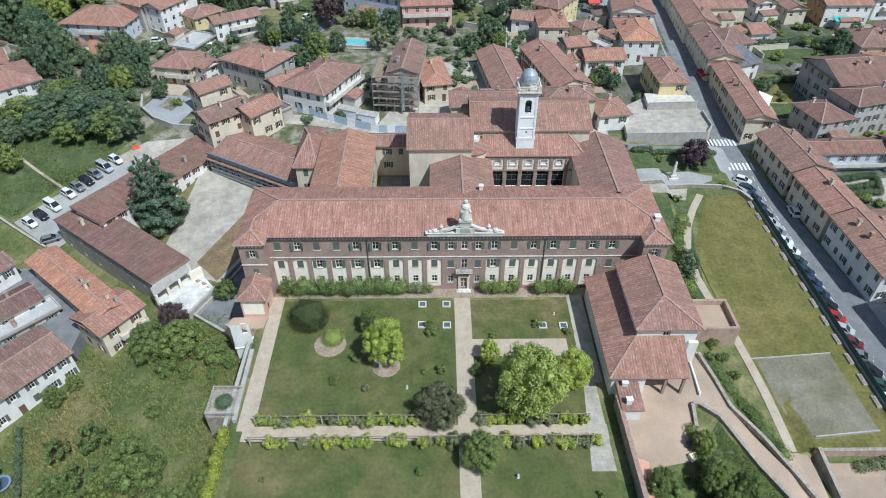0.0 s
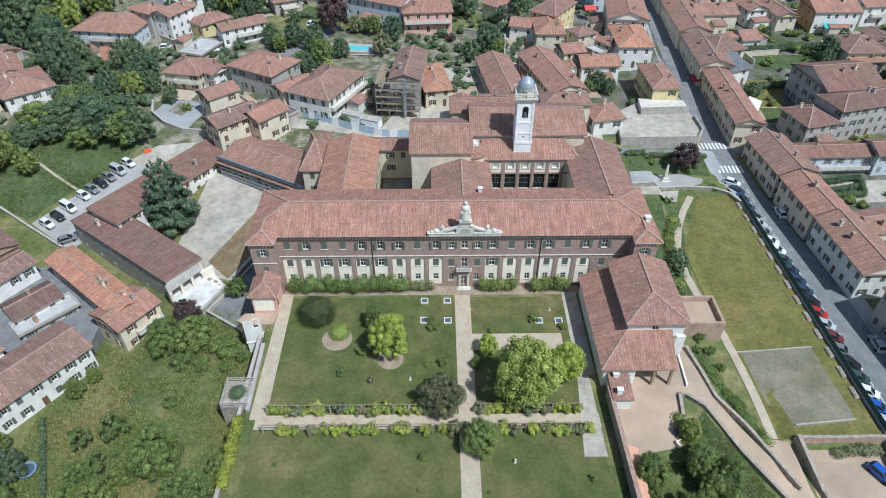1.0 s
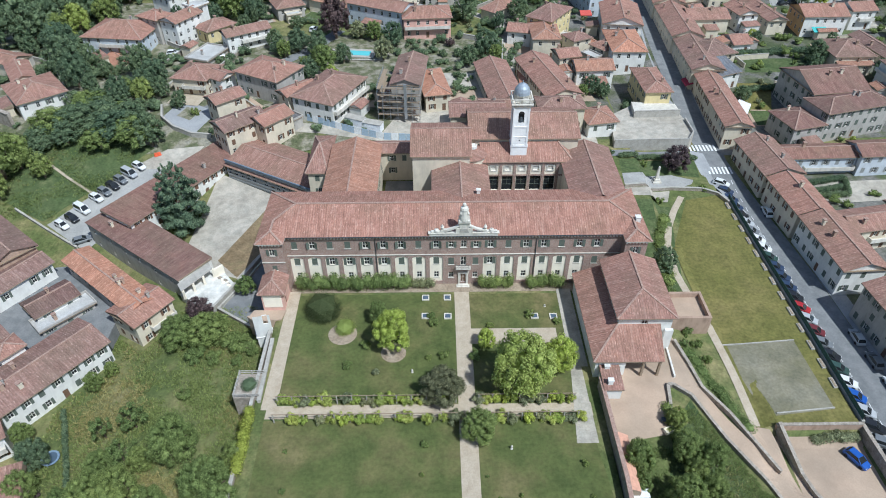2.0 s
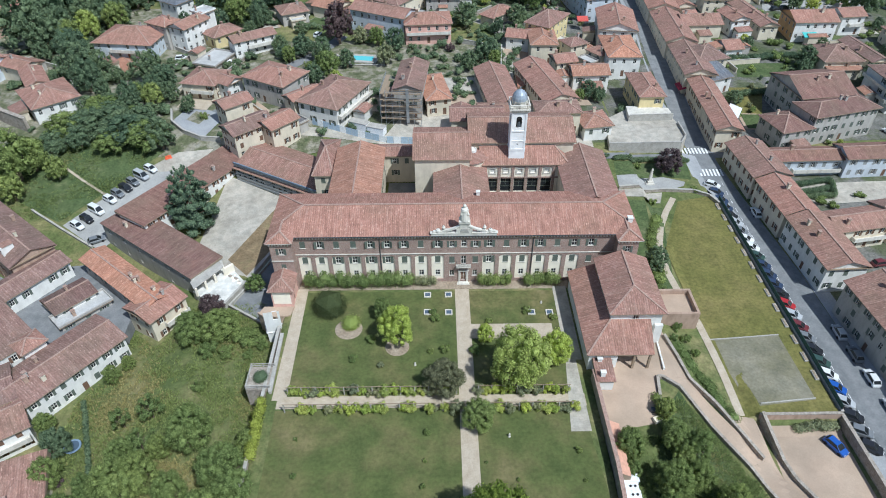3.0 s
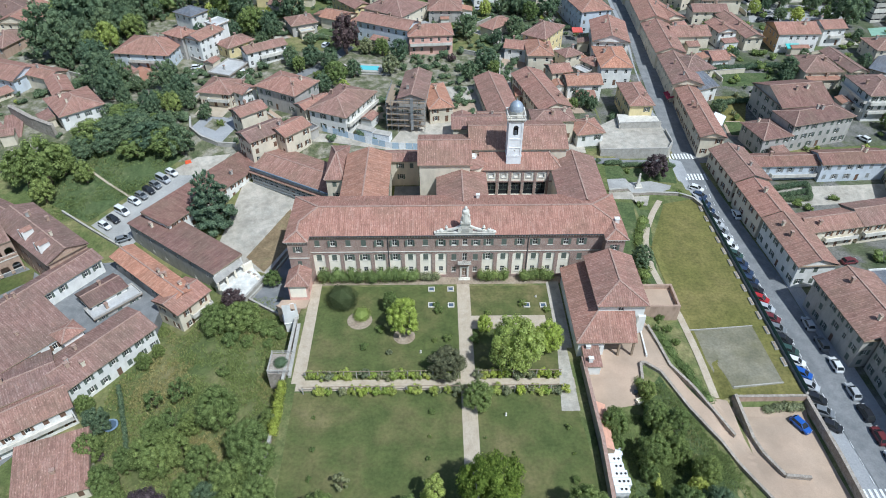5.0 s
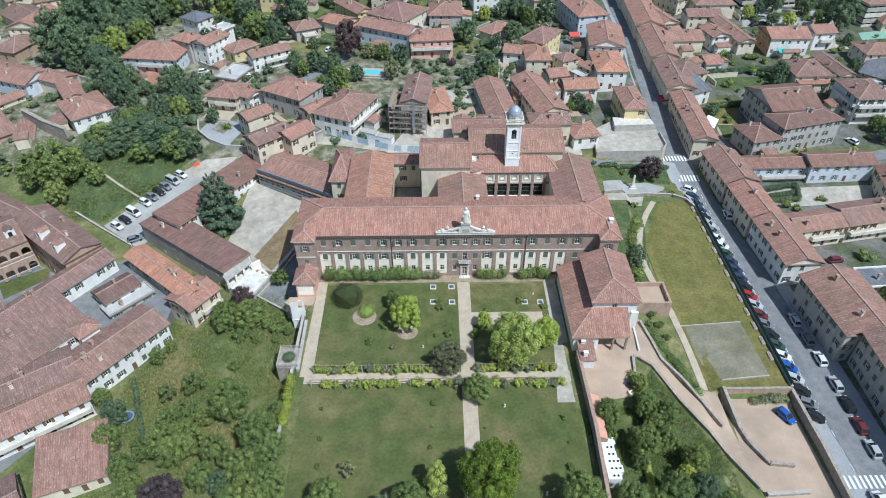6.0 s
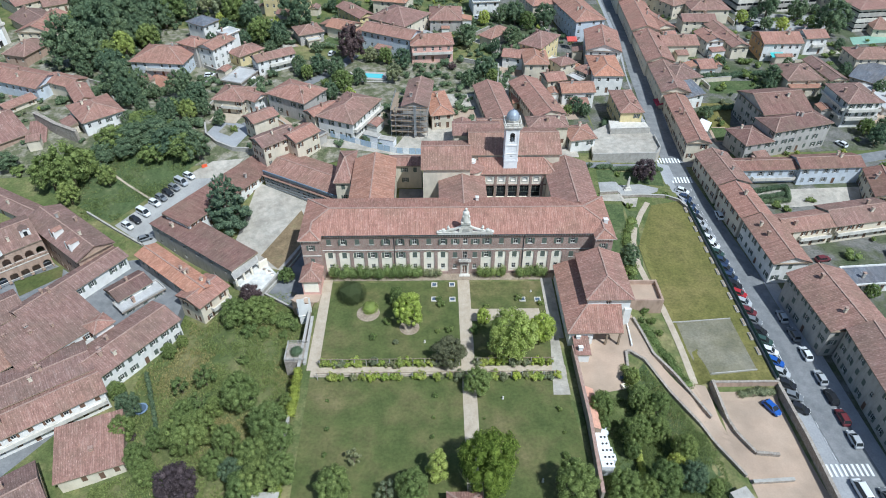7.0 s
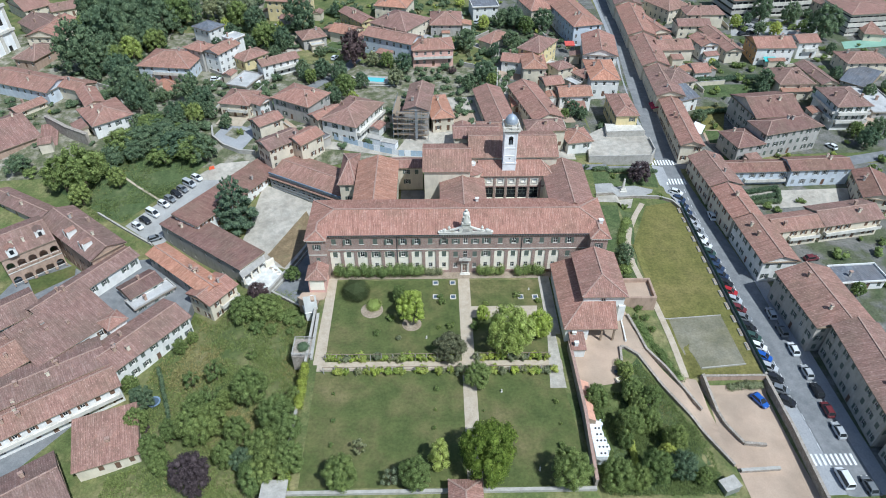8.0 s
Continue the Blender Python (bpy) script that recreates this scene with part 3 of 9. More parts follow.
strip("pavement", [(69.8, -95), (68.8, -40), (68.7, 12), (67.0, 34), (64.6, 46), (64.4, 52)], 4.4, SIDEWALK, "pale asphalt parking strip along the street", "pavement", 0.05)
strip("road", [(75.6, -95), (73.3, -40), (72.6, 5), (70.6, 32), (68.3, 48), (68.3, 60), (69.1, 82), (70.2, 106), (73.0, 140), (75.4, 194), (79.0, 230), (92, 420)], 6.6, ASPHALT, "grey asphalt street with a pale wear", "road", 0.13)
strip("pavement_3", [(68.6, 62), (69.1, 82), (70.2, 106), (73.0, 140), (75.4, 194), (79.0, 230)], 9.6, SIDEWALK, "pale pavement on both sides of the street", "pavement", 0.045)
strip("road_3", [(69.0, 53.5), (78.0, 53.6), (95.0, 52.0), (120.0, 53.0), (150.0, 60.0)], 4.5, ASPHALT, "narrow asphalt side street", "road", 0.06)
strip("road_4", [(-76, 62), (-66, 74), (-58, 88), (-54, 100), (-44, 112), (-38, 124)], 4.0, ASPHALT, "narrow lane between village houses", "road", 0.06)
strip("road_5", [(-58, 62), (-38, 60), (-20, 56), (-8, 58)], 4.0, YARD, "narrow lane behind a builders' fence", "road", 0.07)
strip("road_6", [(17.5, 88), (19.5, 112), (16.5, 130), (6.0, 140), (4.0, 175)], 3.4, YARD, "pale lane between garden walls", "road", 0.06)

# town ground between the houses
patch("town_ground_1", [(24.0, 54.0), (68.5, 58.0), (70.0, 230.0), (10.0, 230.0)], TOWN, "patchwork of courts, lanes and small gardens", "ground", 0.03, 3.0)
patch("town_ground_2", [(78.0, -80.0), (190.0, -80.0), (200.0, 58.0), (78.0, 50.0)], TOWN, "patchwork of courts and small gardens", "ground", 0.03, 3.0)
patch("town_ground_3", [(79.0, 58.0), (200.0, 62.0), (210.0, 230.0), (80.0, 230.0)], TOWN, "patchwork of gardens, drives and lawns", "ground", 0.03, 3.0)
patch("town_court", [(-22.0, 52.5), (38.0, 53.0), (38.0, 92.0), (-4.0, 92.0)], YARD, "dusty courts and lanes between old houses", "yard", 0.045, 3.0)
patch("town_ground_4", [(-64.0, 50.0), (24.0, 53.5), (10.0, 120.0), (-64.0, 120.0)], EARTHGREEN, "patchwork of lanes, terraces and gardens", "ground", 0.03, 3.0)
# asphalt grey, chosen dark so that it paints the shade of these courts
patch("town_ground_5", [(-135.0, -70.0), (-97.0, -56.0), (-69.0, -13.0), (-120.0, 20.0)], ASPHALT, "courtyards between old houses, their shade put into the grey", "ground", 0.03, 3.0)
patch("town_ground_6", [(-170.0, 44.0), (-64.0, 52.0), (-64.0, 150.0), (-185.0, 150.0)], EARTHGREEN, "hillside gardens and terraces below the woods", "ground", 0.025, 3.0)
patch("cloister_yard", [(-17.6, 14.6), (-6.4, 14.6), (-10.8, 37.0), (-17.6, 37.0)], ASPHALT, "grey convent yard in shade", "yard", 0.05)
patch("cloister_floor", [(6.4, 14.0), (22.3, 14.0), (22.3, 25.0), (6.4, 25.0)], YARD, "pale paved cloister court", "yard", 0.05)

patch("plaza", [(40.9, 33.9), (54.4, 35.2), (58.6, 37.0), (41.4, 39.6)], LOT, "worn gravel square round a monument", "pavement", 0.10, 1.0)
patch("plaza_2", [(41.4, 39.6), (58.6, 37.0), (59.4, 38.6), (54.3, 40.6)], LOT, "worn gravel square round a monument", "pavement", 0.104, 1.0)
patch("square_lawn", [(41.4, 39.7), (54.2, 40.8), (61.4, 39.6), (62.0, 46.6)], GROUND2, "small green lawn behind the monument", "grass", 0.06, 1.0)
patch("square_lawn_2", [(41.4, 39.7), (62.0, 46.6), (58.0, 47.0), (42.0, 46.2)], GROUND2, "small green lawn behind the monument", "grass", 0.064, 1.0)
strip("road_8", [(38.0, 48.6), (50.0, 49.4), (65.5, 49.8)], 2.8, ASPHALT, "narrow grey lane below a yard wall", "road", 0.10, 1.0)
patch("wall_foot_path", [(40.5, 30.2), (50.6, 29.8), (52.3, 34.3), (40.5, 33.2)], YARD, "pale sloping path below the square's wall", "path", 0.09, 1.0)

# raised white yard above the lane
yard_up = Build()
yard_up.prism([(41.8, 51.4), (61.6, 51.8), (64.0, 55.6), (63.9, 63.0), (62.8, 70.0), (50.5, 71.5), (43.6, 66.0)], -3.0, 1.9)
structure("raised_yard", yard_up, [YARD], "white concrete yard raised above the lane", "yard")
yard_up = Build()
yard_up.prism([(50.0, 64.6), (62.9, 65.2), (62.6, 69.8), (50.6, 71.2)], 1.9, 3.4)
structure("raised_yard_2", yard_up, [STONE], "upper pale terrace of the white yard", "yard")

# yards, lawns and courts of the town
patch("north_court", [(81.5, 30.5), (118.5, 33.5), (121.5, 41.0), (87.0, 39.5)], YARD, "pale concrete courtyard between houses", "yard", 0.06)
patch("garden_lawn", [(93.3, 96.0), (112.3, 95.8), (115.7, 105.0), (96.0, 105.2)], GROUND2, "mown green garden lawn between hedges", "lawn", 0.06)
patch("garden_lawn_2", [(86.5, 73.0), (93.0, 73.0), (99.0, 89.0), (88.0, 89.5)], FIELD, "small yellow-green garden lawn", "lawn", 0.06)
patch("school_forecourt", [(122.0, 149.0), (160.0, 151.0), (174.0, 165.0), (130.0, 172.0)], LOT, "pale paved school forecourt", "yard", 0.06)
patch("sports_court", [(165.0, 135.0), (195.0, 139.0), (195.0, 147.0), (167.0, 142.0)], COURT, "pale green sports court", "court", 0.06)
patch("vine_slope", [(-113.0, 160.0), (-84.0, 162.0), (-90.0, 205.0), (-124.0, 200.0)], EARTHGREEN, "terraced garden slope with dry grass", "garden", 0.06)

# raised inner courts of the old block
court = Build()
court.prism([(-108.7, -36.0), (-98.8, -49.9), (-97.2, -44.3), (-92.4, -39.9), (-87.6, -35.2), (-83.9, -31.4), (-80.8, -25.0), (-75.2, -18.4), (-69.3, -11.4), (-69.5, -3.3), (-80.8, 9.5), (-85.2, 11.4), (-92.4, 10.4), (-105.3, -12.4)], -9.0, -4.3)
structure("inner_court", court, [ASPHALT], "grey raised inner courts between old houses", "yard")

# west side: yard and parking lot
patch("yard", [(-63.5, 13.0), (-46.0, 6.0), (-39.6, 31.5), (-60.5, 43.5)], YARD, "pale concrete yard with dusty edges", "yard", 0.06)
patch("yard_bank", [(-54.1, 13.3), (-48.3, 7.1), (-41.6, 22.0), (-45.6, 30.7)], DRYBANK, "dry brown grass bank beside the yard", "yard", 0.11, 1.0)
patch("parking_lot", [(-99.0, 28.0), (-87.0, 19.6), (-69.5, 46.0), (-84.5, 45.5)], LOT, "dusty grey parking lot", "car park", 0.06)
patch("parking_lot_2", [(-84.5, 45.5), (-70.0, 46.0), (-66.5, 53.5), (-76.0, 52.5)], YARD, "dusty pale end of the parking lot", "car park", 0.064)
# greener, darker patch over the meadow, with the trees' shade put into it
patch("lot_lawn", [(-124.0, 42.0), (-100.5, 29.0), (-79.5, 53.0), (-100.0, 62.0)], GROUND2, "green rough grass under the trees, darkened for their shade", "grass", 0.045)
strip("grass_path", [(-106.8, 48.6), (-99.0, 43.0), (-91.4, 38.0)], 0.7, GRAVEL, "narrow worn path through rough grass", "path", 0.08)



# ---- houses ----
HOUSES = []


def clear_of_houses(x, y, r):
    """True where a thing of radius r stands free of every house."""
    for hx, hy, L, D, ang, _, _ in HOUSES:
        c, s = math.cos(radians(ang)), math.sin(radians(ang))
        u, v = (x - hx) * c + (y - hy) * s, -(x - hx) * s + (y - hy) * c
        if abs(u) < L / 2 + r and abs(v) < D / 2 + r:
            return False
    return True


def school(x, y, L, D, ang, eave, floors):
    """A long school block: pale bands, ribbon windows between mullions and a low red roof."""
    g = ground_z(x, y)
    top = eave - g
    ob = thing("school", pose(x, y, g, 0, 0, ang), "long school block with pale bands and ribbon windows", "school")
    HOUSES.append((x, y, L, D, ang, ob, eave))
    c = Build()
    c.box(-L / 2 + 0.4, L / 2 - 0.4, -D / 2 + 0.4, D / 2 - 0.4, -1, top - 0.1)
    part("core", c, [GLASS], ob, "dark glazing behind the bands")
    fh = top / floors
    for i in range(floors + 1):
        b = Build()
        b.box(-L / 2, L / 2, -D / 2, D / 2, max(-1.0, i * fh - 0.75), min(top, i * fh + 0.85), base=True)
        part("band", b, [CONCRETE if i % 2 else STONE], ob, "pale concrete band")
    for i in range(int(L / 3.0)):
        b = Build()
        px = -L / 2 + 1.5 + i * 3.0
        b.box(px - 0.15, px + 0.15, -D / 2 + 0.1, -D / 2 + 0.4, 0, top - 0.2)
        part("mullion", b, [WALL["grey"]], ob)
    part("roof", roof_build(L + 1.2, D + 1.2, "h", 0.12), [ROOF["r2"], RIDGE, WOOD], ob, m=pose(0, 0, top + 0.3))


def house(x, y, L, D, ang, eave, floors, kind, wall, roof, name="house", shutters="green", chim=1, base=None, label="", rows=(0, 1, 3), gap=2.9, size=(1.0, 1.5), slope=0.36, over=0.55, seed=0, balc=(), paint=None):
    """A rendered house on the eave rectangle: walls with real openings, windows, door, tiled roof and chimneys.
    Sides: 0 front, 1 right, 2 back, 3 left of the turned rectangle; rows: sides that have windows."""
    rng = random.Random(seed * 77 + int(x * 13 + y * 7))
    g = min(ground_z(x + dx, y + dy) for dx in (-3, 3) for dy in (-3, 3)) if base is None else base
    top = eave - g
    kinds = {"g": "gabled", "G": "gabled", "h": "hipped", "H": "hipped", "p": "pyramid", "s": "lean-to", "f": "flat"}
    tones = {"cream": "cream", "white": "white", "yellow": "yellow", "blue": "pale blue-grey", "grey": "grey", "orange": "ochre", "pink": "pink", "beige": "grey-beige", "brick": "old brick"}
    tiles = {"r1": "brown clay-tile", "r2": "red clay-tile", "or": "orange clay-tile", "dk": "dark tile", "slate": "grey slate", "pale": "pale concrete"}
    ob = thing(name, pose(x, y, g, 0, 0, ang), label or f"{tones[wall]} rendered house with a {kinds[kind]} {tiles[roof]} roof", "house")
    HOUSES.append((x, y, L, D, ang, ob, eave))
    w = Build()
    odd = {k: Build() for k in (paint or {})}
    hx, hy = L / 2 - over, D / 2 - over
    c = [(-hx, -hy), (hx, -hy), (hx, hy), (-hx, hy)]
    floors = max(1, min(floors, int(top / 2.5)))
    fh = min(top / floors, 3.4) if top / floors > 2.4 else top / floors
    wins = []
    for side in range(4):
        p, q = c[side], c[(side + 1) % 4]
        ln = math.hypot(q[0] - p[0], q[1] - p[1])
        holes = []
        if side in rows and ln > 2.4:
            n = max(1, int(ln / gap))
            for fl in range(floors):
                sill = top - (floors - fl) * fh + fh * 0.30
                if top - (floors - fl) * fh < -0.3:
                    continue
                for i in range(n):
                    if rng.random() < 0.12:
                        continue
                    s = ln * (i + 0.5) / n + rng.uniform(-0.25, 0.25)
                    h = min(size[1], fh * 0.56)
                    sz = size if h > size[1] - 0.2 else (0.9, 1.1)
                    door = fl == 0 and side == 0 and i == n // 2 and sill < 2.0
                    if door:
                        sz, z = (1.0, 2.1), max(0.05, sill - fh * 0.28)
                    else:
                        z = sill
                    if z + sz[1] > top - 0.25:
                        continue
                    holes.append((s - sz[0] / 2, s + sz[0] / 2, z, z + sz[1]))
                    wins.append((p, q, ln, s, z, sz, door))
        wall_panel(odd.get(side, w), p, q, -1.2, top - 0.1, holes)
    if kind in "gG":
        rise = gable_h(L, D, kind, slope) * (1 - over / (D / 2 if kind == "g" else L / 2))
        pairs = ((1, 2), (3, 0)) if kind == "g" else ((0, 1), (2, 3))
        for i, j in pairs:
            mx, my = (c[i][0] + c[j][0]) / 2, (c[i][1] + c[j][1]) / 2
            odd.get(i, w).face([(*c[i], top - 0.1), (*c[j], top - 0.1), (mx, my, top - 0.1 + rise + 0.1)])
    part("wall", w, [WALL[wall]], ob)
    for k, extra in odd.items():
        part("gable_wall", extra, [WALL[paint[k]]], ob, f"{tones[paint[k]]} painted gable wall")
    for side in balc:
        p, q = c[side], c[(side + 1) % 4]
        ln = math.hypot(q[0] - p[0], q[1] - p[1])
        for fl in range(1 if floors > 1 else 0, floors):
            z = top - (floors - fl) * fh + 0.1
            if z < 1.5:
                continue
            a0, a1 = (0.25, ln - 0.25) if rng.random() < 0.6 else (ln * 0.3, ln - 0.4)
            k = Build()
            k.box(a0, a1, -1.25, -0.02, -0.18, 0.0, base=True)
            k.box(a0, a1, -1.25, -1.13, 0.0, 0.85)
            for e in (a0, a1 - 0.1):
                k.box(e, e + 0.1, -1.13, -0.02, 0.0, 0.85)
            part("balcony", k, [STONE], ob, "pale balcony parapet", m=pose(p[0], p[1], z, 0, 0, math.degrees(math.atan2(q[1] - p[1], q[0] - p[0]))))
    for p, q, ln, s, z, sz, door in wins:
        dx, dy = (q[0] - p[0]) / ln, (q[1] - p[1]) / ln
        m = pose(p[0] + dx * s, p[1] + dy * s, z, 0, 0, math.degrees(math.atan2(dy, dx)))
        if door:
            d = Build()
            d.box(-sz[0] / 2, sz[0] / 2, 0.1, 0.16, 0, sz[1])
            d.box(-sz[0] / 2 + 0.12, sz[0] / 2 - 0.12, 0.07, 0.1, 0.2, 0.9)
            d.box(-sz[0] / 2 + 0.12, sz[0] / 2 - 0.12, 0.07, 0.1, 1.1, sz[1] - 0.2)
            part("door", d, [SHUT["brown"]], ob, m=m)
        else:
            st = rng.random()
            add_window(ob, m, sz, shutters if st < 0.92 and y < 92 else "", "closed" if st < 0.3 else "open", sill=False)
    r = part("roof", roof_build(L, D, kind, slope), [ROOF[roof], RIDGE if roof not in ("slate", "pale") else ROOF[roof], WOOD], ob, m=pose(0, 0, top))
    for i in range(chim):
        px = rng.uniform(-0.34, 0.34) * L
        py = rng.uniform(-0.3, 0.25) * D
        if kind in "GHp":
            zz = gable_h(L, D, "G", slope) - abs(px) * slope
        elif kind in "gh":
            zz = gable_h(L, D, "g", slope) - abs(py) * slope
        else:
            zz = 0.2
        if kind in "hHp":
            zz = min(zz, slope * min(L / 2 - abs(px), D / 2 - abs(py)))
        k = Build()
        s = rng.uniform(0.24, 0.38)
        k.box(-s, s, -s * 0.8, s * 0.8, -0.5, 1.0)
        k.box(-s - 0.1, s + 0.1, -s * 0.8 - 0.1, s * 0.8 + 0.1, 1.0, 1.12, base=True)
        for e in (-1, 1):
            k.box(e * s * 0.6 - 0.09, e * s * 0.6 + 0.09, -s * 0.6, s * 0.6, 1.12, 1.35)
        k.box(-s - 0.12, s + 0.12, -s * 0.8 - 0.12, s * 0.8 + 0.12, 1.35, 1.45, 1, base=True)
        part("chimney", k, [rng.choice([WALL["brick"], WALL["brick"], WALL["grey"], WALL["cream"]]), RIDGE], r, m=pose(px, py, zz))
    if kind == "f":
        e = Build()
        for x0, x1, y0, y1 in ((-L / 2, L / 2, -D / 2, -D / 2 + 0.25), (-L / 2, L / 2, D / 2 - 0.25, D / 2), (-L / 2, -L / 2 + 0.25, -D / 2 + 0.25, D / 2 - 0.25), (L / 2 - 0.25, L / 2, -D / 2 + 0.25, D / 2 - 0.25)):
            e.box(x0, x1, y0, y1, 0.004, 0.45)
        part("parapet", e, [WALL[wall]], r)
    return ob


# ---- the palace ----
def spans(edges, lo, hi):
    """The stretches of lo..hi left between the given (a, b) openings."""
    out, at = [], lo
    for a, b in sorted(edges):
        if a > at:
            out.append((at, a))
        at = max(at, b)
    if at < hi:
        out.append((at, hi))
    return out


BAYS_W = [-32.6 + 3.41 * i for i in range(9)]
BAYS_MID = [-2.4, 0.0, 2.4]
BAYS_E = [5.2 + 3.43 * i for i in range(7)]
EAVE = 12.85
X0, X1 = -34.3, 30.5


def palace():
    ob = thing("palace", pose(0, 0, 0), "long three-storey brick palace with white arched panels and red tile roof", "palace")
    panels = BAYS_W + BAYS_E[:6]
    every = BAYS_W + BAYS_MID + BAYS_E
    # white field behind the brick piers, with the openings of all floors
    holes_white, holes_brick, wins = [], [], []
    rng = random.Random(5)
    for x in every:
        narrow = x in BAYS_MID
        for z, size in ((1.75, (1.0, 1.5)), (5.3, (1.1, 1.7)), (9.6, (1.1, 1.7))):
            if x == 0.0 and z < 8:
                size, z = ((1.1, 2.2), 0.5 if z < 3 else 5.0)
            if narrow and x != 0.0 and z > 8:
                size = (1.0, 1.5)
            wins.append((x, z, size))
            h = (x - size[0] / 2 - X0, x + size[0] / 2 - X0, z, z + size[1])
            (holes_white if z < 8 else holes_brick).append(h)
    w = Build()
    wall_panel(w, (X0, 0), (X1, 0), -0.6, 7.75, holes_white, 0, 0.3)
    part("wall", w, [WHITE], ob, "white stucco panels behind brick piers")
    up = Build()
    wall_panel(up, (X0, -0.18), (X1, -0.18), 7.75, 12.25, holes_brick, 0, 0.4)
    part("wall", up, [BRICK], ob, "brown brick upper storey")
    # brick piers and the segmental heads of the white panels
    b = Build()
    half = 1.30
    for a, c in spans([(x - half, x + half) for x in panels], X0, X1):
        gaps = [(x - s[0] / 2 - a, x + s[0] / 2 - a, z, z + s[1]) for x, z, s in wins if a < x < c and z < 8]
        wall_panel(b, (a, -0.18), (c, -0.18), -0.6, 7.75, gaps, 0, 0.2)
        for e, f in ((a, -1), (c, 1)):
            pts = [(e, -0.18, -0.6), (e, 0, -0.6), (e, 0, 7.75), (e, -0.18, 7.75)]
            b.face(pts if f > 0 else pts[::-1])
    for x in panels:
        n = 8
        arc = [(x - half + 2 * half * i / n, 7.0 + 0.42 * math.sin(math.pi * i / n)) for i in range(n + 1)]
        for (xa, za), (xb, zb) in zip(arc, arc[1:]):
            b.face([(xa, -0.18, za), (xb, -0.18, zb), (xb, -0.18, 7.75), (xa, -0.18, 7.75)])
            b.face([(xa, 0, za), (xb, 0, zb), (xb, -0.18, zb), (xa, -0.18, za)])
        b.face([(x - half, -0.18, -0.6), (x + half, -0.18, -0.6), (x + half, -0.18, 0.75), (x - half, -0.18, 0.75)])
        b.face([(x - half, -0.18, 0.75), (x + half, -0.18, 0.75), (x + half, 0, 0.8), (x - half, 0, 0.8)])
    part("pier", b, [BRICK], ob, "brown brick piers with segmental arches")
    # string course, base course, cornice with brackets
    s = Build()
    s.box(X0, X1, -0.32, -0.18, 7.82, 7.98, base=True)
    part("string_course", s, [STONE], ob, "pale stone string course")
    s = Build()
    s.box(X0, X1, -0.5, -0.18, 12.52, 12.7, base=True)
    x = X0 + 0.2
    while x < X1 - 0.2:
        s.box(x, x + 0.24, -0.52, -0.18, 12.12, 12.52, 1, base=True)
        x += 0.62
    part("cornice", s, [STONE, STONE], ob, "bracketed stone cornice under the eaves")
    # windows with green louvred shutters
    for x, z, size in wins:
        y = 0.0 if (z < 8 and x not in BAYS_MID and x != BAYS_E[6]) else -0.18
        st = "open"
        if z < 4:
            st = None
        elif z < 8:
            st = rng.choice(["closed", "closed", "closed", "open"])
        else:
            st = rng.choice(["closed", "open", "closed", "ajar", "ajar"])
        if x in BAYS_W[2:6] and 4 < z < 8:
            st = "open"
        add_window(ob, pose(x, y, z), size, "" if st is None or x == 0.0 else "green", st or "open", sill=z > 1)
    # entrance: door surround, balcony with slab, brackets and iron rail
    d = Build()
    d.box(-1.0, -0.62, -0.42, -0.18, 0.0, 3.0)
    d.box(0.62, 1.0, -0.42, -0.18, 0.0, 3.0)
    d.box(-1.1, 1.1, -0.46, -0.18, 3.0, 3.3)
    d.box(-1.3, 1.3, -1.3, -0.46, 0.0, 0.16)
    d.box(-1.0, 1.0, -1.0, -0.46, 0.16, 0.32)
    part("door_surround", d, [STONE], ob, "pale stone entrance surround with steps")
    d = Build()
    d.box(-0.62, -0.03, -0.05, 0.02, 0.3, 2.75)
    d.box(0.03, 0.62, -0.05, 0.02, 0.3, 2.75)
    part("door", d, [SHUT["brown"]], ob, "dark wooden double door")
    bal = Build()
    bal.box(-1.5, 1.5, -1.2, -0.18, 4.62, 4.82, base=True)
    for x in (-1.2, 0.95):
        bal.box(x, x + 0.25, -0.8, -0.18, 4.2, 4.62, base=True)
    balcony = part("balcony", bal, [STONE], ob, "stone balcony above the entrance")
    rail = Build()
    for p, q in (((-1.45, -1.15), (1.45, -1.15)), ((-1.45, -1.15), (-1.45, -0.2)), ((1.45, -1.15), (1.45, -0.2))):
        rail.beam((*p, 5.8), (*q, 5.8), 0.06, 0.06)
    for i in range(16):
        x = -1.45 + 2.9 * i / 15
        rail.box(x - 0.02, x + 0.02, -1.17, -1.13, 4.82, 5.76)
    part("railing", rail, [DARKMETAL], balcony, "dark iron railing")
    # downpipes
    for x in (-17.0, 14.0):
        p = Build()
        p.lathe([(0.08, 0.3), (0.08, 11.9)], x, -0.32, 8)
        part("downpipe", p, [DARKMETAL], ob, "dark metal downpipe")
    # west and east corner pavilions, standing forward
    for x0, x1, y0 in ((-38.7, -34.3, -2.2), (30.5, 34.7, -2.4)):
        wl = Build()
        west = x0 < 0
        foot = -5.5 if west else -1.8
        hs = [((x1 - x0) / 2 - 0.5, (x1 - x0) / 2 + 0.5, 9.65, 11.15)]
        if west:
            hs.append(((x1 - x0) / 2 - 0.45, (x1 - x0) / 2 + 0.45, 6.0, 7.1))
        wall_panel(wl, (x0, y0), (x1, y0), foot, 12.25, hs)
        wall_panel(wl, (x1, y0), (x1, 13.6), foot, 12.25, [])
        wall_panel(wl, (x1, 13.6), (x0, 13.6), foot, 12.25, [])
        wall_panel(wl, (x0, 13.6), (x0, y0), foot, 12.25, [])
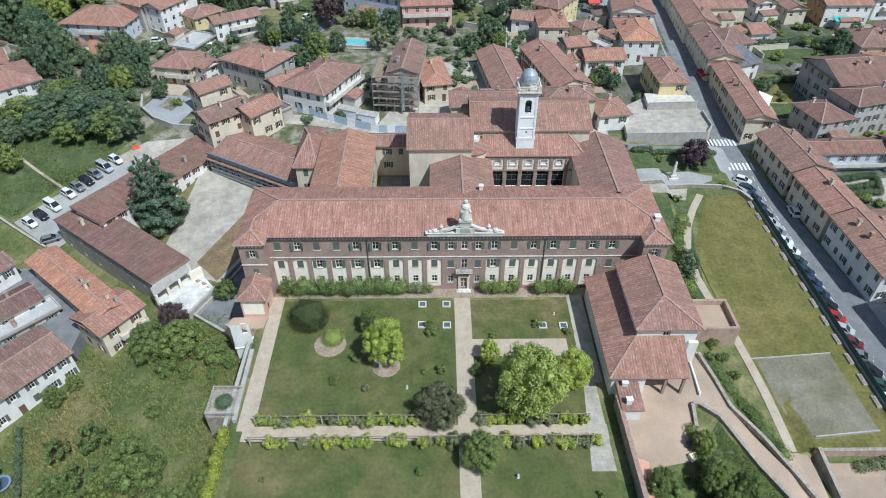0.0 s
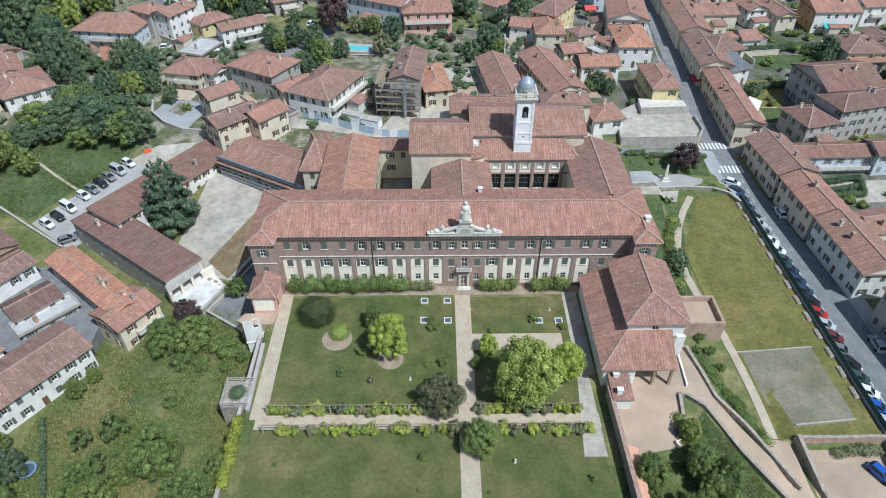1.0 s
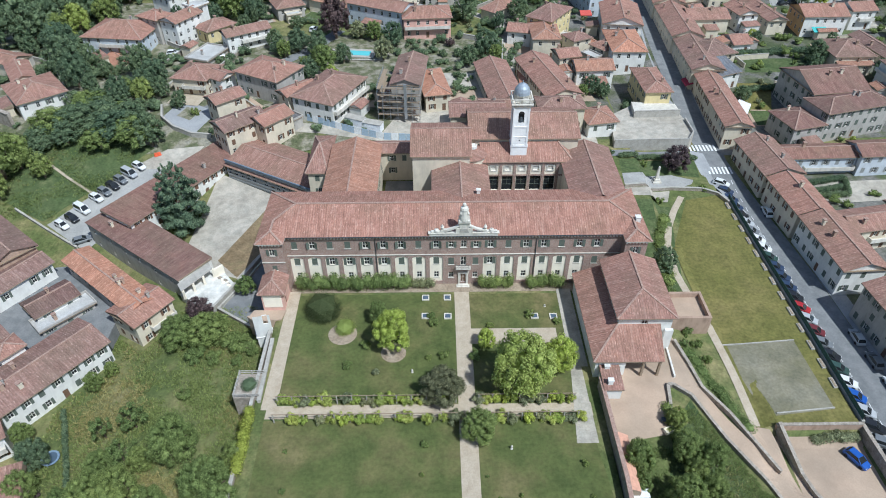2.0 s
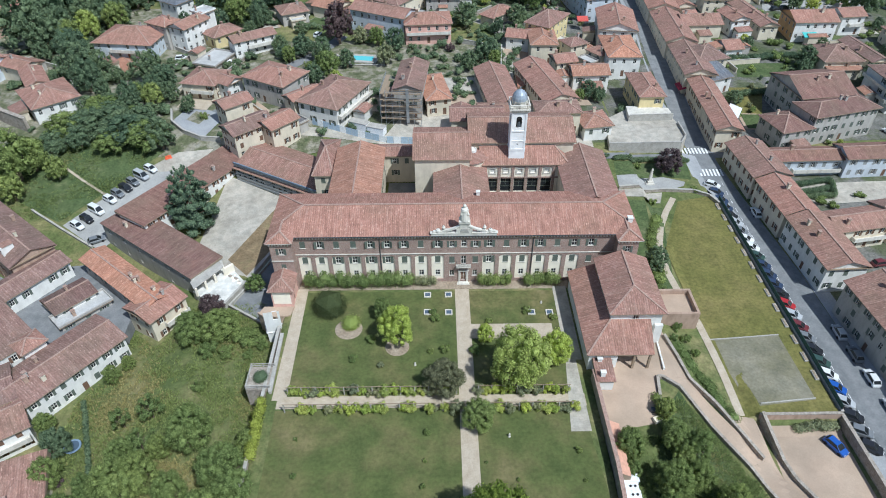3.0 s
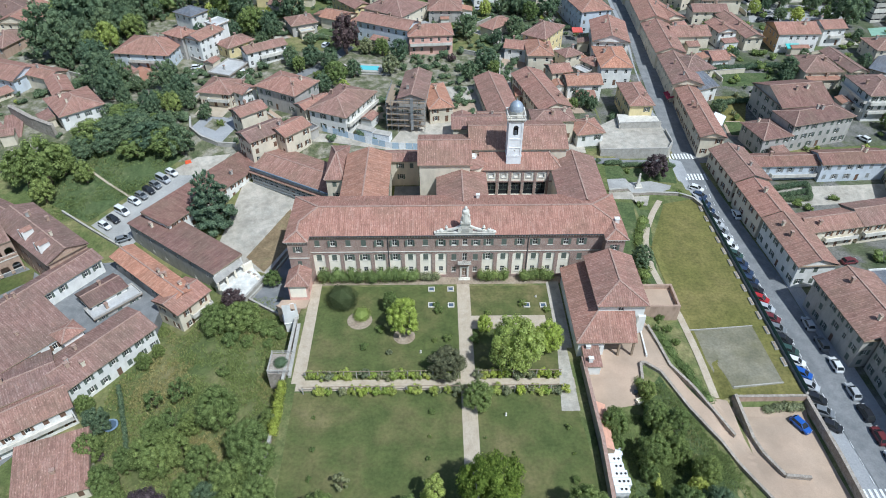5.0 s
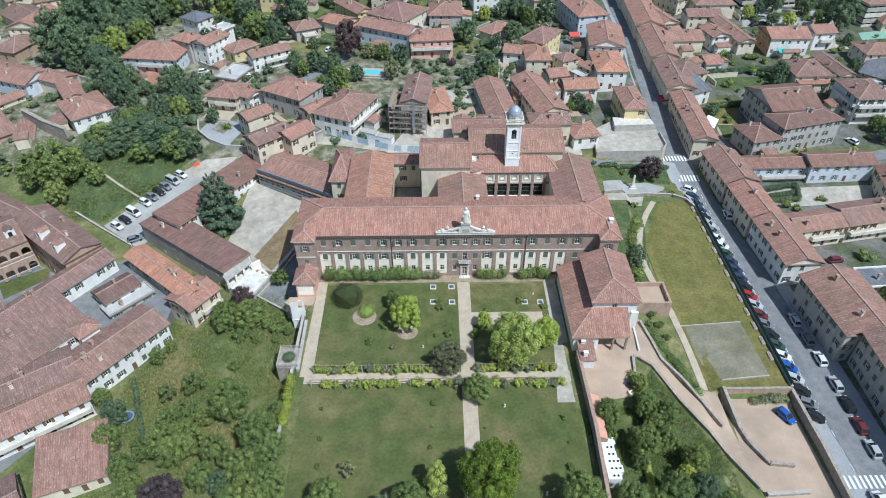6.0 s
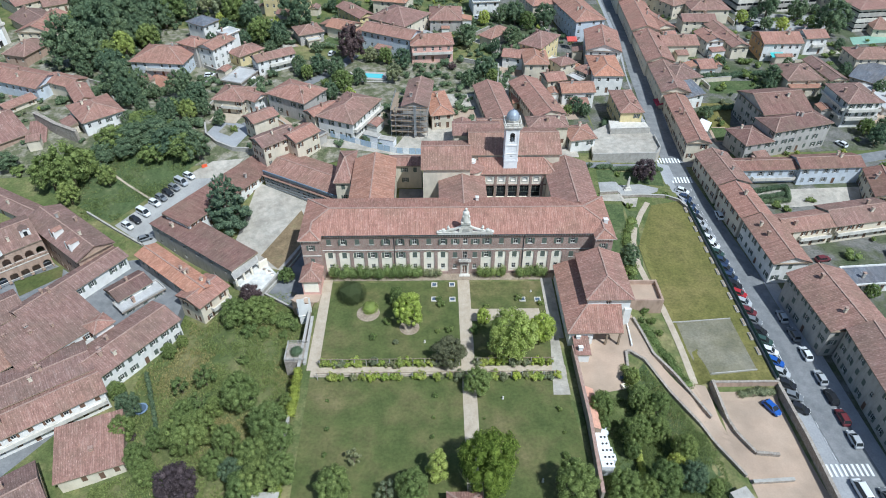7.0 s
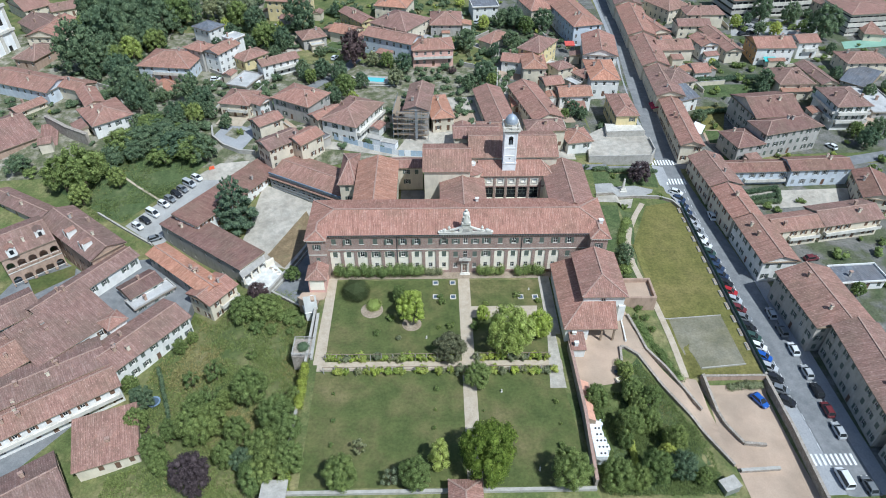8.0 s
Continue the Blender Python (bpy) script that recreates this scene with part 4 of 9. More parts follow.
        part("wall", wl, [BRICK], ob, "brown brick corner pavilion")
        for i, h in enumerate(hs):
            add_window(ob, pose(x0 + (h[0] + h[1]) / 2, y0, h[2]), ((1.0, 1.5), (0.9, 1.1))[i], "green", "open" if i == 0 else "closed")
        c = Build()
        c.box(x0 - 0.1, x1 + 0.1, y0 - 0.32, y0, 12.52, 12.7, base=True)
        c.box(x0 - 0.05, x1 + 0.05, y0 - 0.14, y0, 7.9, 8.1, base=True)
        x = x0
        while x < x1 - 0.2:
            c.box(x, x + 0.24, y0 - 0.34, y0, 12.12, 12.52, base=True)
            x += 0.62
        part("cornice", c, [STONE], ob)
    back = Build()
    wall_panel(back, (X1, 13.6), (X0, 13.6), -0.6, 12.25, [])
    part("wall", back, [WALL["cream"]], ob)
    # hipped main roof with the two pavilion roofs running into it
    rf = Build()
    xa, xb, ya, yb, ze = -39.3, 35.3, -0.75, 14.4, EAVE
    ym, zr = 6.9, 15.25
    ins = 6.6
    r0, r1 = (xa + ins, ym, zr), (xb - ins, ym, zr)
    slope_face(rf, [(xa, ya, ze), (xb, ya, ze), r1, r0])
    slope_face(rf, [(xb, yb, ze), (xa, yb, ze), r0, r1])
    slope_face(rf, [(xa, yb, ze), (xa, ya, ze), r0])
    slope_face(rf, [(xb, ya, ze), (xb, yb, ze), r1])
    caps = [(r0, r1), ((xa, yb, ze), r0), ((xb, yb, ze), r1)]
    for e0, e1, yp in ((-39.3, -33.9, -2.8), (30.2, 35.3, -3.0)):
        mx, hw = (e0 + e1) / 2, (e1 - e0) / 2
        zt = ze + 0.42 * hw
        top, end = (mx, yp + hw, zt), (mx, ya + (zt - ze) / (zr - ze) * (ym - ya) + 0.4, zt)
        slope_face(rf, [(e0, yp, ze), (e1, yp, ze), top])
        slope_face(rf, [(e0, ya + 3.4, ze + 0.0), (e0, yp, ze), top, end])
        slope_face(rf, [(e1, yp, ze), (e1, ya + 3.4, ze), end, top])
        caps += [((e0, yp, ze), top), ((e1, yp, ze), top), (top, end), (end, r0 if e0 < 0 else r1)]
        for p, q in (((e0, yp), (e1, yp)), ((e1, yp), (e1, ya)), ((e0, ya), (e0, yp))):
            rf.face([(*p, ze - 0.15), (*q, ze - 0.15), (*q, ze), (*p, ze)], 2)
        rf.face([(e0, ya, ze - 0.15), (e1, ya, ze - 0.15), (e1, yp, ze - 0.15), (e0, yp, ze - 0.15)], 2)
    rf.face([(xa, ya, ze - 0.15), (xb, ya, ze - 0.15), (xb, ya, ze), (xa, ya, ze)], 2)
    rf.face([(xa, yb, ze - 0.15), (xb, yb, ze - 0.15), (xb, ya, ze - 0.15), (xa, ya, ze - 0.15)], 2)
    for p, q in caps:
        ridge_cap(rf, p, q, 0.12, 0.42, 0.16)
    roof = part("roof", rf, [ROOF["r2"], RIDGE, STONE], ob, "weathered red clay-tile hipped roof")
    g = Build()
    g.beam((X0, ya - 0.06, ze + 0.02), (X1, ya - 0.06, ze + 0.02), 0.14, 0.12)
    part("gutter", g, [DARKMETAL], ob, "dark metal gutter")
    for x, y, s in ((33.6, 2.6, 0.45), (3.4, 12.2, 0.35)):
        k = Build()
        k.box(-s, s, -s, s, -0.6, 0.9)
        k.box(-s - 0.1, s + 0.1, -s - 0.1, s + 0.1, 0.9, 1.02, base=True)
        part("chimney", k, [WALL["white"]], roof, "short whitewashed chimney", m=pose(x, y, 13.6))
    # crowning parapet with scrolls and urns
    c = Build()
    yf, yk = -0.72, -0.12
    c.box(-6.6, 6.5, yf, yk, 12.36, 12.95)
    c.box(-6.8, 6.7, yf - 0.1, yk + 0.1, 12.95, 13.1, base=True)
    c.box(-1.6, 1.6, yf - 0.06, yk, 13.1, 14.1)
    c.prism([(-0.8, yf), (0.8, yf), (0.8, yk), (-0.8, yk)], 14.1, 15.4, base=True, taper=1.3)
    c.box(-1.15, 1.15, yf - 0.25, yk + 0.4, 15.4, 15.6, base=True)
    for sgn in (-1, 1):
        c.box(*sorted((sgn * 3.6, sgn * 6.2)), yf + 0.05, yk - 0.05, 13.1, 13.45)
        c.lathe([(0.5, 13.4), (0.42, 13.75), (0.1, 13.9)], sgn * 5.2, -0.42, 10)
    n = 10
    for sgn in (-1, 1):
        for i in range(n):
            a, d = i / n, (i + 1) / n
            f = lambda t: 13.75 + 1.15 * (1 - t) ** 1.8
            xa_, xb_ = sgn * (0.9 + 3.0 * a), sgn * (0.9 + 3.0 * d)
            q = [(xa_, yf, f(a) - 0.38), (xb_, yf, f(d) - 0.38), (xb_, yf, f(d)), (xa_, yf, f(a))]
            q2 = [(v[0], yk, v[2]) for v in q]
            for k in range(4):
                t = [q[k], q[k - 1], q2[k - 1], q2[k]] if k % 2 else [q[k - 1], q[k], q2[k], q2[k - 1]][::-1]
                c.face(t)
            c.face(q if sgn > 0 else q[::-1])
            c.face(q2[::-1] if sgn > 0 else q2)
    part("parapet", c, [STONE], ob, "pale stone crowning parapet with scrolls", m=pose(0, 0, 0.5))
    sh = Build()
    sh.prism([(-0.9, -0.9), (0.9, -0.9), (0.9, -0.78), (-0.9, -0.78)], 13.3, 14.2, taper=0.72)
    part("shield", sh, [CONCRETE], ob, "grey carved stone shield", m=pose(0, 0, 0.5))
    for x in (-4.1, 4.0):
        u = Build()
        u.box(x - 0.28, x + 0.28, -0.7, -0.14, 13.1, 13.7)
        u.lathe([(0.1, 13.7), (0.16, 13.82), (0.34, 14.15), (0.36, 14.35), (0.2, 14.5), (0.24, 14.6), (0.02, 14.95)], x, -0.42, 10)
        part("urn", u, [STONE], ob, "pale stone urn on a plinth", m=pose(0, 0, 0.5))
    return ob


palace()


def statue():
    """A draped standing figure as one plain shape on its plinth."""
    b = Build()
    b.box(-1.05, 1.05, -0.8, 0.8, 0.0, 0.5)
    b.lathe([(0.98, 0.5), (0.94, 1.1), (0.84, 1.9), (0.76, 2.5), (0.80, 2.8), (0.68, 3.15), (0.30, 3.4), (0.28, 3.5), (0.36, 3.75), (0.29, 4.0), (0.02, 4.15)], 0, 0, 14)
    b.beam((0.45, -0.35, 2.9), (0.85, -0.7, 2.1), 0.38, 0.38)
    b.beam((-0.5, -0.35, 2.9), (-0.7, -0.7, 2.0), 0.38, 0.38)
    for i in range(7):
        a = i * 0.9
        b.beam((0.9 * math.cos(a), 0.9 * math.sin(a), 0.52), (0.68 * math.cos(a), 0.68 * math.sin(a), 2.6), 0.18, 0.18)
    ob = part("statue", b, [STONE], None, m=pose(0.0, -0.25, 16.1))
    return tagged(ob, "weathered pale stone statue above the entrance parapet", "statue")


statue()


def wing(name, x0, x1, y0, y1, eave, kind, roof, wall, label, base=0.0, rows=(), slope=0.36, over=0.5, shutters="green", floors=2, chim=0, size=(1.0, 1.5), gap=2.9):
    return house((x0 + x1) / 2, (y0 + y1) / 2, x1 - x0, y1 - y0, 0, eave, floors, kind, wall, roof, name=name, chim=chim, base=base, label=label, rows=rows, slope=slope, over=over, shutters=shutters, size=size, gap=gap)


# wings and church behind the palace
wing("convent_wing", -29.6, -17.8, 10.0, 37.0, 10.6, "G", "or", "cream", "cream convent wing with an orange tile gabled roof", rows=(1,))
wing("convent_wing", -34.8, -29.6, 27.0, 44.0, 9.0, "h", "r2", "cream", "low convent wing with a red hipped tile roof", rows=(0, 1), base=-1.0)
wing("convent_wing", -28.0, -10.5, 37.0, 43.0, 8.0, "g", "r2", "cream", "low rear wing with an open attic loggia", rows=(0,))
wing("church_choir", -10.8, 2.6, 22.6, 37.5, 15.9, "g", "r1", "cream", "tall church choir with a brown tile gabled roof", rows=())
wing("convent_wing", -6.2, 6.2, 9.6, 25.2, 12.2, "G", "r1", "cream", "cloister wing with a brown tile gabled roof", rows=(1,))
wing("convent_wing", 22.4, 34.2, 9.6, 31.5, 12.6, "G", "r2", "cream", "cloister wing with a red tile gabled roof", rows=())
wing("church_nave", 2.0, 27.0, 28.7, 43.5, 16.5, "g", "r1", "cream", "long church nave with a brown tile gabled roof", rows=(1,), size=(0.9, 1.1), gap=5)
wing("church_wing", -2.0, 12.0, 43.5, 52.0, 14.0, "g", "r2", "cream", "rear church wing with a red tile roof", rows=())


def aisle():
    ob = thing("church_aisle", pose(0, 0, 0), "church aisle with a long red lean-to tile roof", "church")
    rf = Build()
    xa, xb = 4.5, 25.2
    slope_face(rf, [(xa, 24.7, 13.0), (xb, 24.7, 13.0), (xb - 3.2, 28.9, 15.7), (xa, 28.9, 15.7)])
    slope_face(rf, [(xb, 24.7, 13.0), (xb, 28.9, 13.0), (xb - 3.2, 28.9, 15.7)])
    rf.face([(xa, 24.7, 12.8), (xb, 24.7, 12.8), (xb, 24.7, 13.0), (xa, 24.7, 13.0)], 2)
    rf.face([(xa, 28.9, 12.8), (xb, 28.9, 12.8), (xb, 24.7, 12.8), (xa, 24.7, 12.8)], 2)
    rf.beam((xb, 24.7, 13.1), (xb - 3.2, 28.9, 15.8), 0.36, 0.15, 1)
    part("roof", rf, [ROOF["r2"], RIDGE, WOOD], ob, "red clay-tile lean-to roof")
    w = Build()
    bays = [7.6 + 3.15 * i for i in range(5)]
    holes = []
    for x in bays:
        holes.append((x - 0.6 - 5.0, x + 0.6 - 5.0, 10.6, 11.8))
        holes.append((x - 1.2 - 5.0, x + 1.2 - 5.0, 0.4, 4.0))
        holes.append((x - 1.2 - 5.0, x + 1.2 - 5.0, 5.4, 9.1))
    wall_panel(w, (5.0, 25.2), (24.6, 25.2), 0.0, 12.8, holes)
    wall_panel(w, (24.6, 25.2), (24.6, 29.0), 0.0, 12.8, [])
    part("wall", w, [WHITE], ob, "white cloister wall")
    pier = Build()
    for x in [5.6] + [b + 1.575 for b in bays]:
        one = Build()
        one.box(x - 0.32, x + 0.32, 24.98, 25.2, 0.0, 12.8)
        part("pier", one, [BRICK], ob, "brown brick cloister pier")
    pier.box(5.0, 24.4, 24.92, 25.0, 9.25, 9.65, base=True)
    pier.box(5.0, 24.4, 24.92, 24.98, 12.3, 12.8, base=True)
    part("cornice", pier, [BRICK], ob, "brown brick string courses")
    for x in bays:
        t = Build()
        for a, c, e, g in ((-0.9, 0.9, 10.3, 10.6), (-0.9, 0.9, 11.8, 12.1), (-0.9, -0.6, 10.6, 11.8), (0.6, 0.9, 10.6, 11.8)):
            t.box(x + a, x + c, 25.1, 25.2, e, g, base=True)
        part("window_surround", t, [STONE], ob)
        g = Build()
        g.face([(x - 0.6, 25.38, 10.6), (x + 0.6, 25.38, 10.6), (x + 0.6, 25.38, 11.8), (x - 0.6, 25.38, 11.8)])
        part("pane", g, [FRAMEW], ob, "whitened window")
        for z, h in ((0.4, 3.6), (5.4, 3.7)):
            add_window(ob, pose(x, 25.25, z + h - 2.3), (2.4, 2.3), sill=False)
            g = Build()
            g.face([(x - 1.2, 25.42, z), (x + 1.2, 25.42, z), (x + 1.2, 25.42, z + h), (x - 1.2, 25.42, z + h)])
            part("pane", g, [GLASS], ob)
    ap = Build()
    ap.lathe([(3.4, 9.0), (3.4, 14.2)], 2.6, 27.2, 12, 0, (-100, 60))
    part("apse", ap, [WALL["cream"]], ob, "rounded cream apse")
    ap = Build()
    ap.lathe([(3.8, 14.1), (0.7, 15.8)], 2.6, 27.2, 14, 0, (-110, 80))
    part("apse_roof", ap, [ROOF["r2"]], ob)
    ap = Build()
    ap.lathe([(0.95, 15.5), (0.95, 16.1), (0.8, 16.1), (0.8, 15.9), (0.01, 16.0)], 2.9, 26.9, 14)
    part("lantern", ap, [WALL["white"]], ob, "low white lantern ring")


aisle()


def bell_tower():
    ob = thing("bell_tower", pose(12.95, 27.9, 0), "slender white bell tower with an arched belfry and lead dome", "bell tower")
    h = 1.78
    w = Build()
    for i in range(4):
        c = [(-h, -h), (h, -h), (h, h), (-h, h)]
        wall_panel(w, c[i], c[(i + 1) % 4], 10.0, 25.6, [(h - 0.62, h + 0.62, 21.9, 24.0)] + ([(h - 0.16, h + 0.16, 17.4, 17.8)] if i == 0 else []), 0, 0.5)
    part("shaft", w, [TOWER_WHITE], ob, "whitewashed tower shaft")
    t = Build()
    n = 8
    for fx in (-1, 1):
        t.box(fx * 1.56 - 0.2, fx * 1.56 + 0.2, -h - 0.12, -h, 16.5, 25.2)
    t.box(-h - 0.1, h + 0.1, -h - 0.1, h + 0.1, 16.0, 16.5)
    t.box(-1.36, 1.36, -h - 0.1, -h, 20.8, 21.1, base=True)
    t.box(-1.36, 1.36, -h - 0.1, -h, 18.4, 18.6, base=True)
    for i in range(n):
        a, d = math.pi * i / n, math.pi * (i + 1) / n
        t.face([(0.62 * math.cos(a), -h - 0.05, 24 + 0.62 * math.sin(a)), (0.95 * math.cos(a), -h - 0.05, 24 + 0.95 * math.sin(a)), (0.95 * math.cos(d), -h - 0.05, 24 + 0.95 * math.sin(d)), (0.62 * math.cos(d), -h - 0.05, 24 + 0.62 * math.sin(d))])
    part("trim", t, [TOWER_WHITE], ob)
    # near-black arch head on the wall and backing paint the belfry's inner shade
    o = Build()
    for i in range(n):
        a, d = math.pi * i / n, math.pi * (i + 1) / n
        o.face([(0, -h - 0.02, 24), (0.62 * math.cos(a), -h - 0.02, 24 + 0.62 * math.sin(a)), (0.62 * math.cos(d), -h - 0.02, 24 + 0.62 * math.sin(d))])
    o.face([(-0.62, -h + 0.45, 21.9), (0.62, -h + 0.45, 21.9), (0.62, -h + 0.45, 24), (-0.62, -h + 0.45, 24)])
    part("belfry_shade", o, [DARK], ob, "near-black arch painting the shade inside the belfry")
    bell = Build()
    bell.lathe([(0.5, 22.3), (0.36, 22.7), (0.26, 23.1), (0.02, 23.2)], 0, -h + 0.3, 12)
    part("bell", bell, [DARKMETAL], ob, "dark bronze bell")
    c = Build()
    c.box(-h - 0.25, h + 0.25, -h - 0.25, h + 0.25, 25.6, 25.85, base=True)
    c.box(-h - 0.5, h + 0.5, -h - 0.5, h + 0.5, 26.15, 26.45, base=True)
    x = -h - 0.3
    while x < h + 0.2:
        for s in (-1, 1):
            c.box(x, x + 0.2, s * (h + 0.2) - 0.18, s * (h + 0.2) + 0.18, 25.85, 26.15)
            c.box(s * (h + 0.2) - 0.18, s * (h + 0.2) + 0.18, x, x + 0.2, 25.85, 26.15)
        x += 0.45
    part("cornice", c, [STONE], ob, "bracketed stone cornice")
    r = Build()
    for i in range(9):
        x = -h - 0.3 + (2 * h + 0.6) * i / 8
        for s in (-1, 1):
            r.box(x - 0.07, x + 0.07, s * (h + 0.3) - 0.07, s * (h + 0.3) + 0.07, 26.45, 27.3)
            r.box(s * (h + 0.3) - 0.07, s * (h + 0.3) + 0.07, x - 0.07, x + 0.07, 26.45, 27.3)
    for s in (-1, 1):
        r.box(-h - 0.4, h + 0.4, s * (h + 0.3) - 0.12, s * (h + 0.3) + 0.12, 27.3, 27.45, base=True)
        r.box(s * (h + 0.3) - 0.12, s * (h + 0.3) + 0.12, -h - 0.18, h + 0.18, 27.3, 27.45, base=True)
    part("balustrade", r, [STONE], ob, "pale stone balustrade")
    d = Build()
    d.lathe([(1.6, 26.45), (1.6, 27.7), (1.78, 27.75), (1.78, 27.95)], 0, 0, 8)
    part("drum", d, [STONE], ob, "octagonal stone drum")
    d = Build()
    d.lathe([(1.72, 27.95), (1.64, 28.6), (1.4, 29.25), (0.98, 29.8), (0.42, 30.15), (0.1, 30.25), (0.1, 30.6), (0.02, 30.9)], 0, 0, 16)
    part("dome", d, [COPPER], ob, "blue-grey lead dome")


bell_tower()


# ---- east wing: hall with a tall roof over a lower tiled gallery ----
def east_wing():
    ob = thing("east_wing", pose(0, 0, 0), "white service wing with two levels of red tile roofs", "house")
    base = -1.8
    w = Build()
    wall_panel(w, (26.5, -18.0), (36.0, -18.0), base, 8.4, [(4.0, 5.2, 6.5, 7.9)])
    wall_panel(w, (36.0, -18.0), (36.0, -3.2), base, 8.4, [(2 + 3.2 * i, 3 + 3.2 * i, 5.2, 6.7) for i in range(4)])
    wall_panel(w, (36.0, -3.2), (26.5, -3.2), base, 8.4, [])
    wall_panel(w, (26.5, -3.2), (26.5, -18.0), base, 8.4, [])
    part("wall", w, [WALL["white"]], ob, "white rendered hall wall")
    add_window(ob, pose(31.1, -18.0, 6.45), (1.0, 1.5), sill=False)
    for i in range(4):
        add_window(ob, pose(36.0, -18.0 + 2.5 + 3.2 * i, 5.2, 0, 0, 90), (1.0, 1.5), "brown", "closed")
    r = Build()
    e = [(25.9, -18.7, 8.5), (36.6, -18.7, 8.5), (36.6, -2.9, 8.5), (25.9, -2.9, 8.5)]
    r0, r1 = (31.3, -13.2, 10.6), (31.3, -2.9, 10.6)
    slope_face(r, [e[0], e[1], r0])
    slope_face(r, [e[1], e[2], r1, r0])
    slope_face(r, [e[3], e[0], r0, r1])
    for i in range(4):
        a, c = e[i], e[(i + 1) % 4]
        r.face([(a[0], a[1], 8.3), (c[0], c[1], 8.3), c, a], 2)
    r.face([(p[0], p[1], 8.3) for p in reversed(e)], 2)
    r.face([e[2], e[3], r1], 2)
    for p, q in ((r0, r1), (e[0], r0), (e[1], r0)):
        ridge_cap(r, p, q)
    part("roof", r, [ROOF["r2"], RIDGE, WOOD], ob, "red clay-tile hipped roof of the hall")
    lo = Build()
    a, b, c, d = (21.2, -24.9, 4.6), (33.3, -24.9, 4.6), (34.0, -18.0, 6.6), (26.5, -18.0, 6.6)
    n0, n1 = (21.2, -2.4, 4.6), (26.5, -2.4, 6.6)
    slope_face(lo, [a, b, c, d])
    slope_face(lo, [n0, a, d, n1])
    lo.face([(n0[0], n0[1], 4.4), (a[0], a[1], 4.4), a, n0], 2)
    lo.face([(a[0], a[1], 4.4), (b[0], b[1], 4.4), b, a], 2)
    lo.face([(b[0], b[1], 4.4), (c[0], c[1], 6.4), c, b], 2)
    lo.face([(b[0], b[1], 4.4), (a[0], a[1], 4.4), (d[0], d[1], 6.4), (c[0], c[1], 6.4)], 2)
    lo.face([(a[0], a[1], 4.4), (n0[0], n0[1], 4.4), (n1[0], n1[1], 6.4), (d[0], d[1], 6.4)], 2)
    lo.face([n1, n0, (n0[0], n0[1], 4.4), (n1[0], n1[1], 6.4)], 2)
    ridge_cap(lo, a, d)
    part("roof", lo, [ROOF["r2"], RIDGE, WOOD], ob, "low red tile roof round the hall")
    lw = Build()
    wall_panel(lw, (21.8, -2.8), (21.8, -24.3), base, 4.6, [])
    wall_panel(lw, (21.8, -24.3), (27.0, -24.3), base, 4.4, [(3.2, 4.4, 1.2, 2.7)])
    wall_panel(lw, (34.0, -18.0), (34.0, -19.6), base, 6.0, [])
    wall_panel(lw, (27.0, -24.3), (27.0, -18.0), base, 4.6, [])
    part("wall", lw, [WALL["white"]], ob, "white gallery wall")
    for x in (30.0, 32.8):
        p = Build()
        p.box(x - 0.2, x + 0.2, -24.6, -24.2, base, 4.4)
        part("post", p, [WOOD], ob, "dark wooden porch post")
    # roof terrace on the field side
    t = Build()
    t.prism([(36.0, -13.4), (45.6, -13.4), (45.6, -6.4), (36.0, -6.4)], base - 1.5, 2.0)
    for x0, x1, y0, y1 in ((36.0, 45.6, -13.4, -12.9), (36.6, 45.6, -6.9, -6.4), (45.1, 45.6, -12.9, -6.9)):
        t.box(x0, x1, y0, y1, 2.004, 3.1, 1)
    t.box(36.0, 45.1, -12.9, -6.9, 2.004, 2.03, 2)
    part("terrace", t, [WALL["brick"], WALL["brick"], PAVING], ob, "brick roof terrace with a parapet")
    # plastered buttress wall at the porch
    k = Build()
    k.prism([(34.9, -18.6), (36.4, -18.6), (36.4, -18.0), (34.9, -18.0)], base, 5.4)
    k.prism([(35.6, -25.0), (35.9, -25.0), (36.3, -18.6), (36.0, -18.6)], base - 1, 1.0)
    part("wall", k, [WALL["white"]], ob)


east_wing()


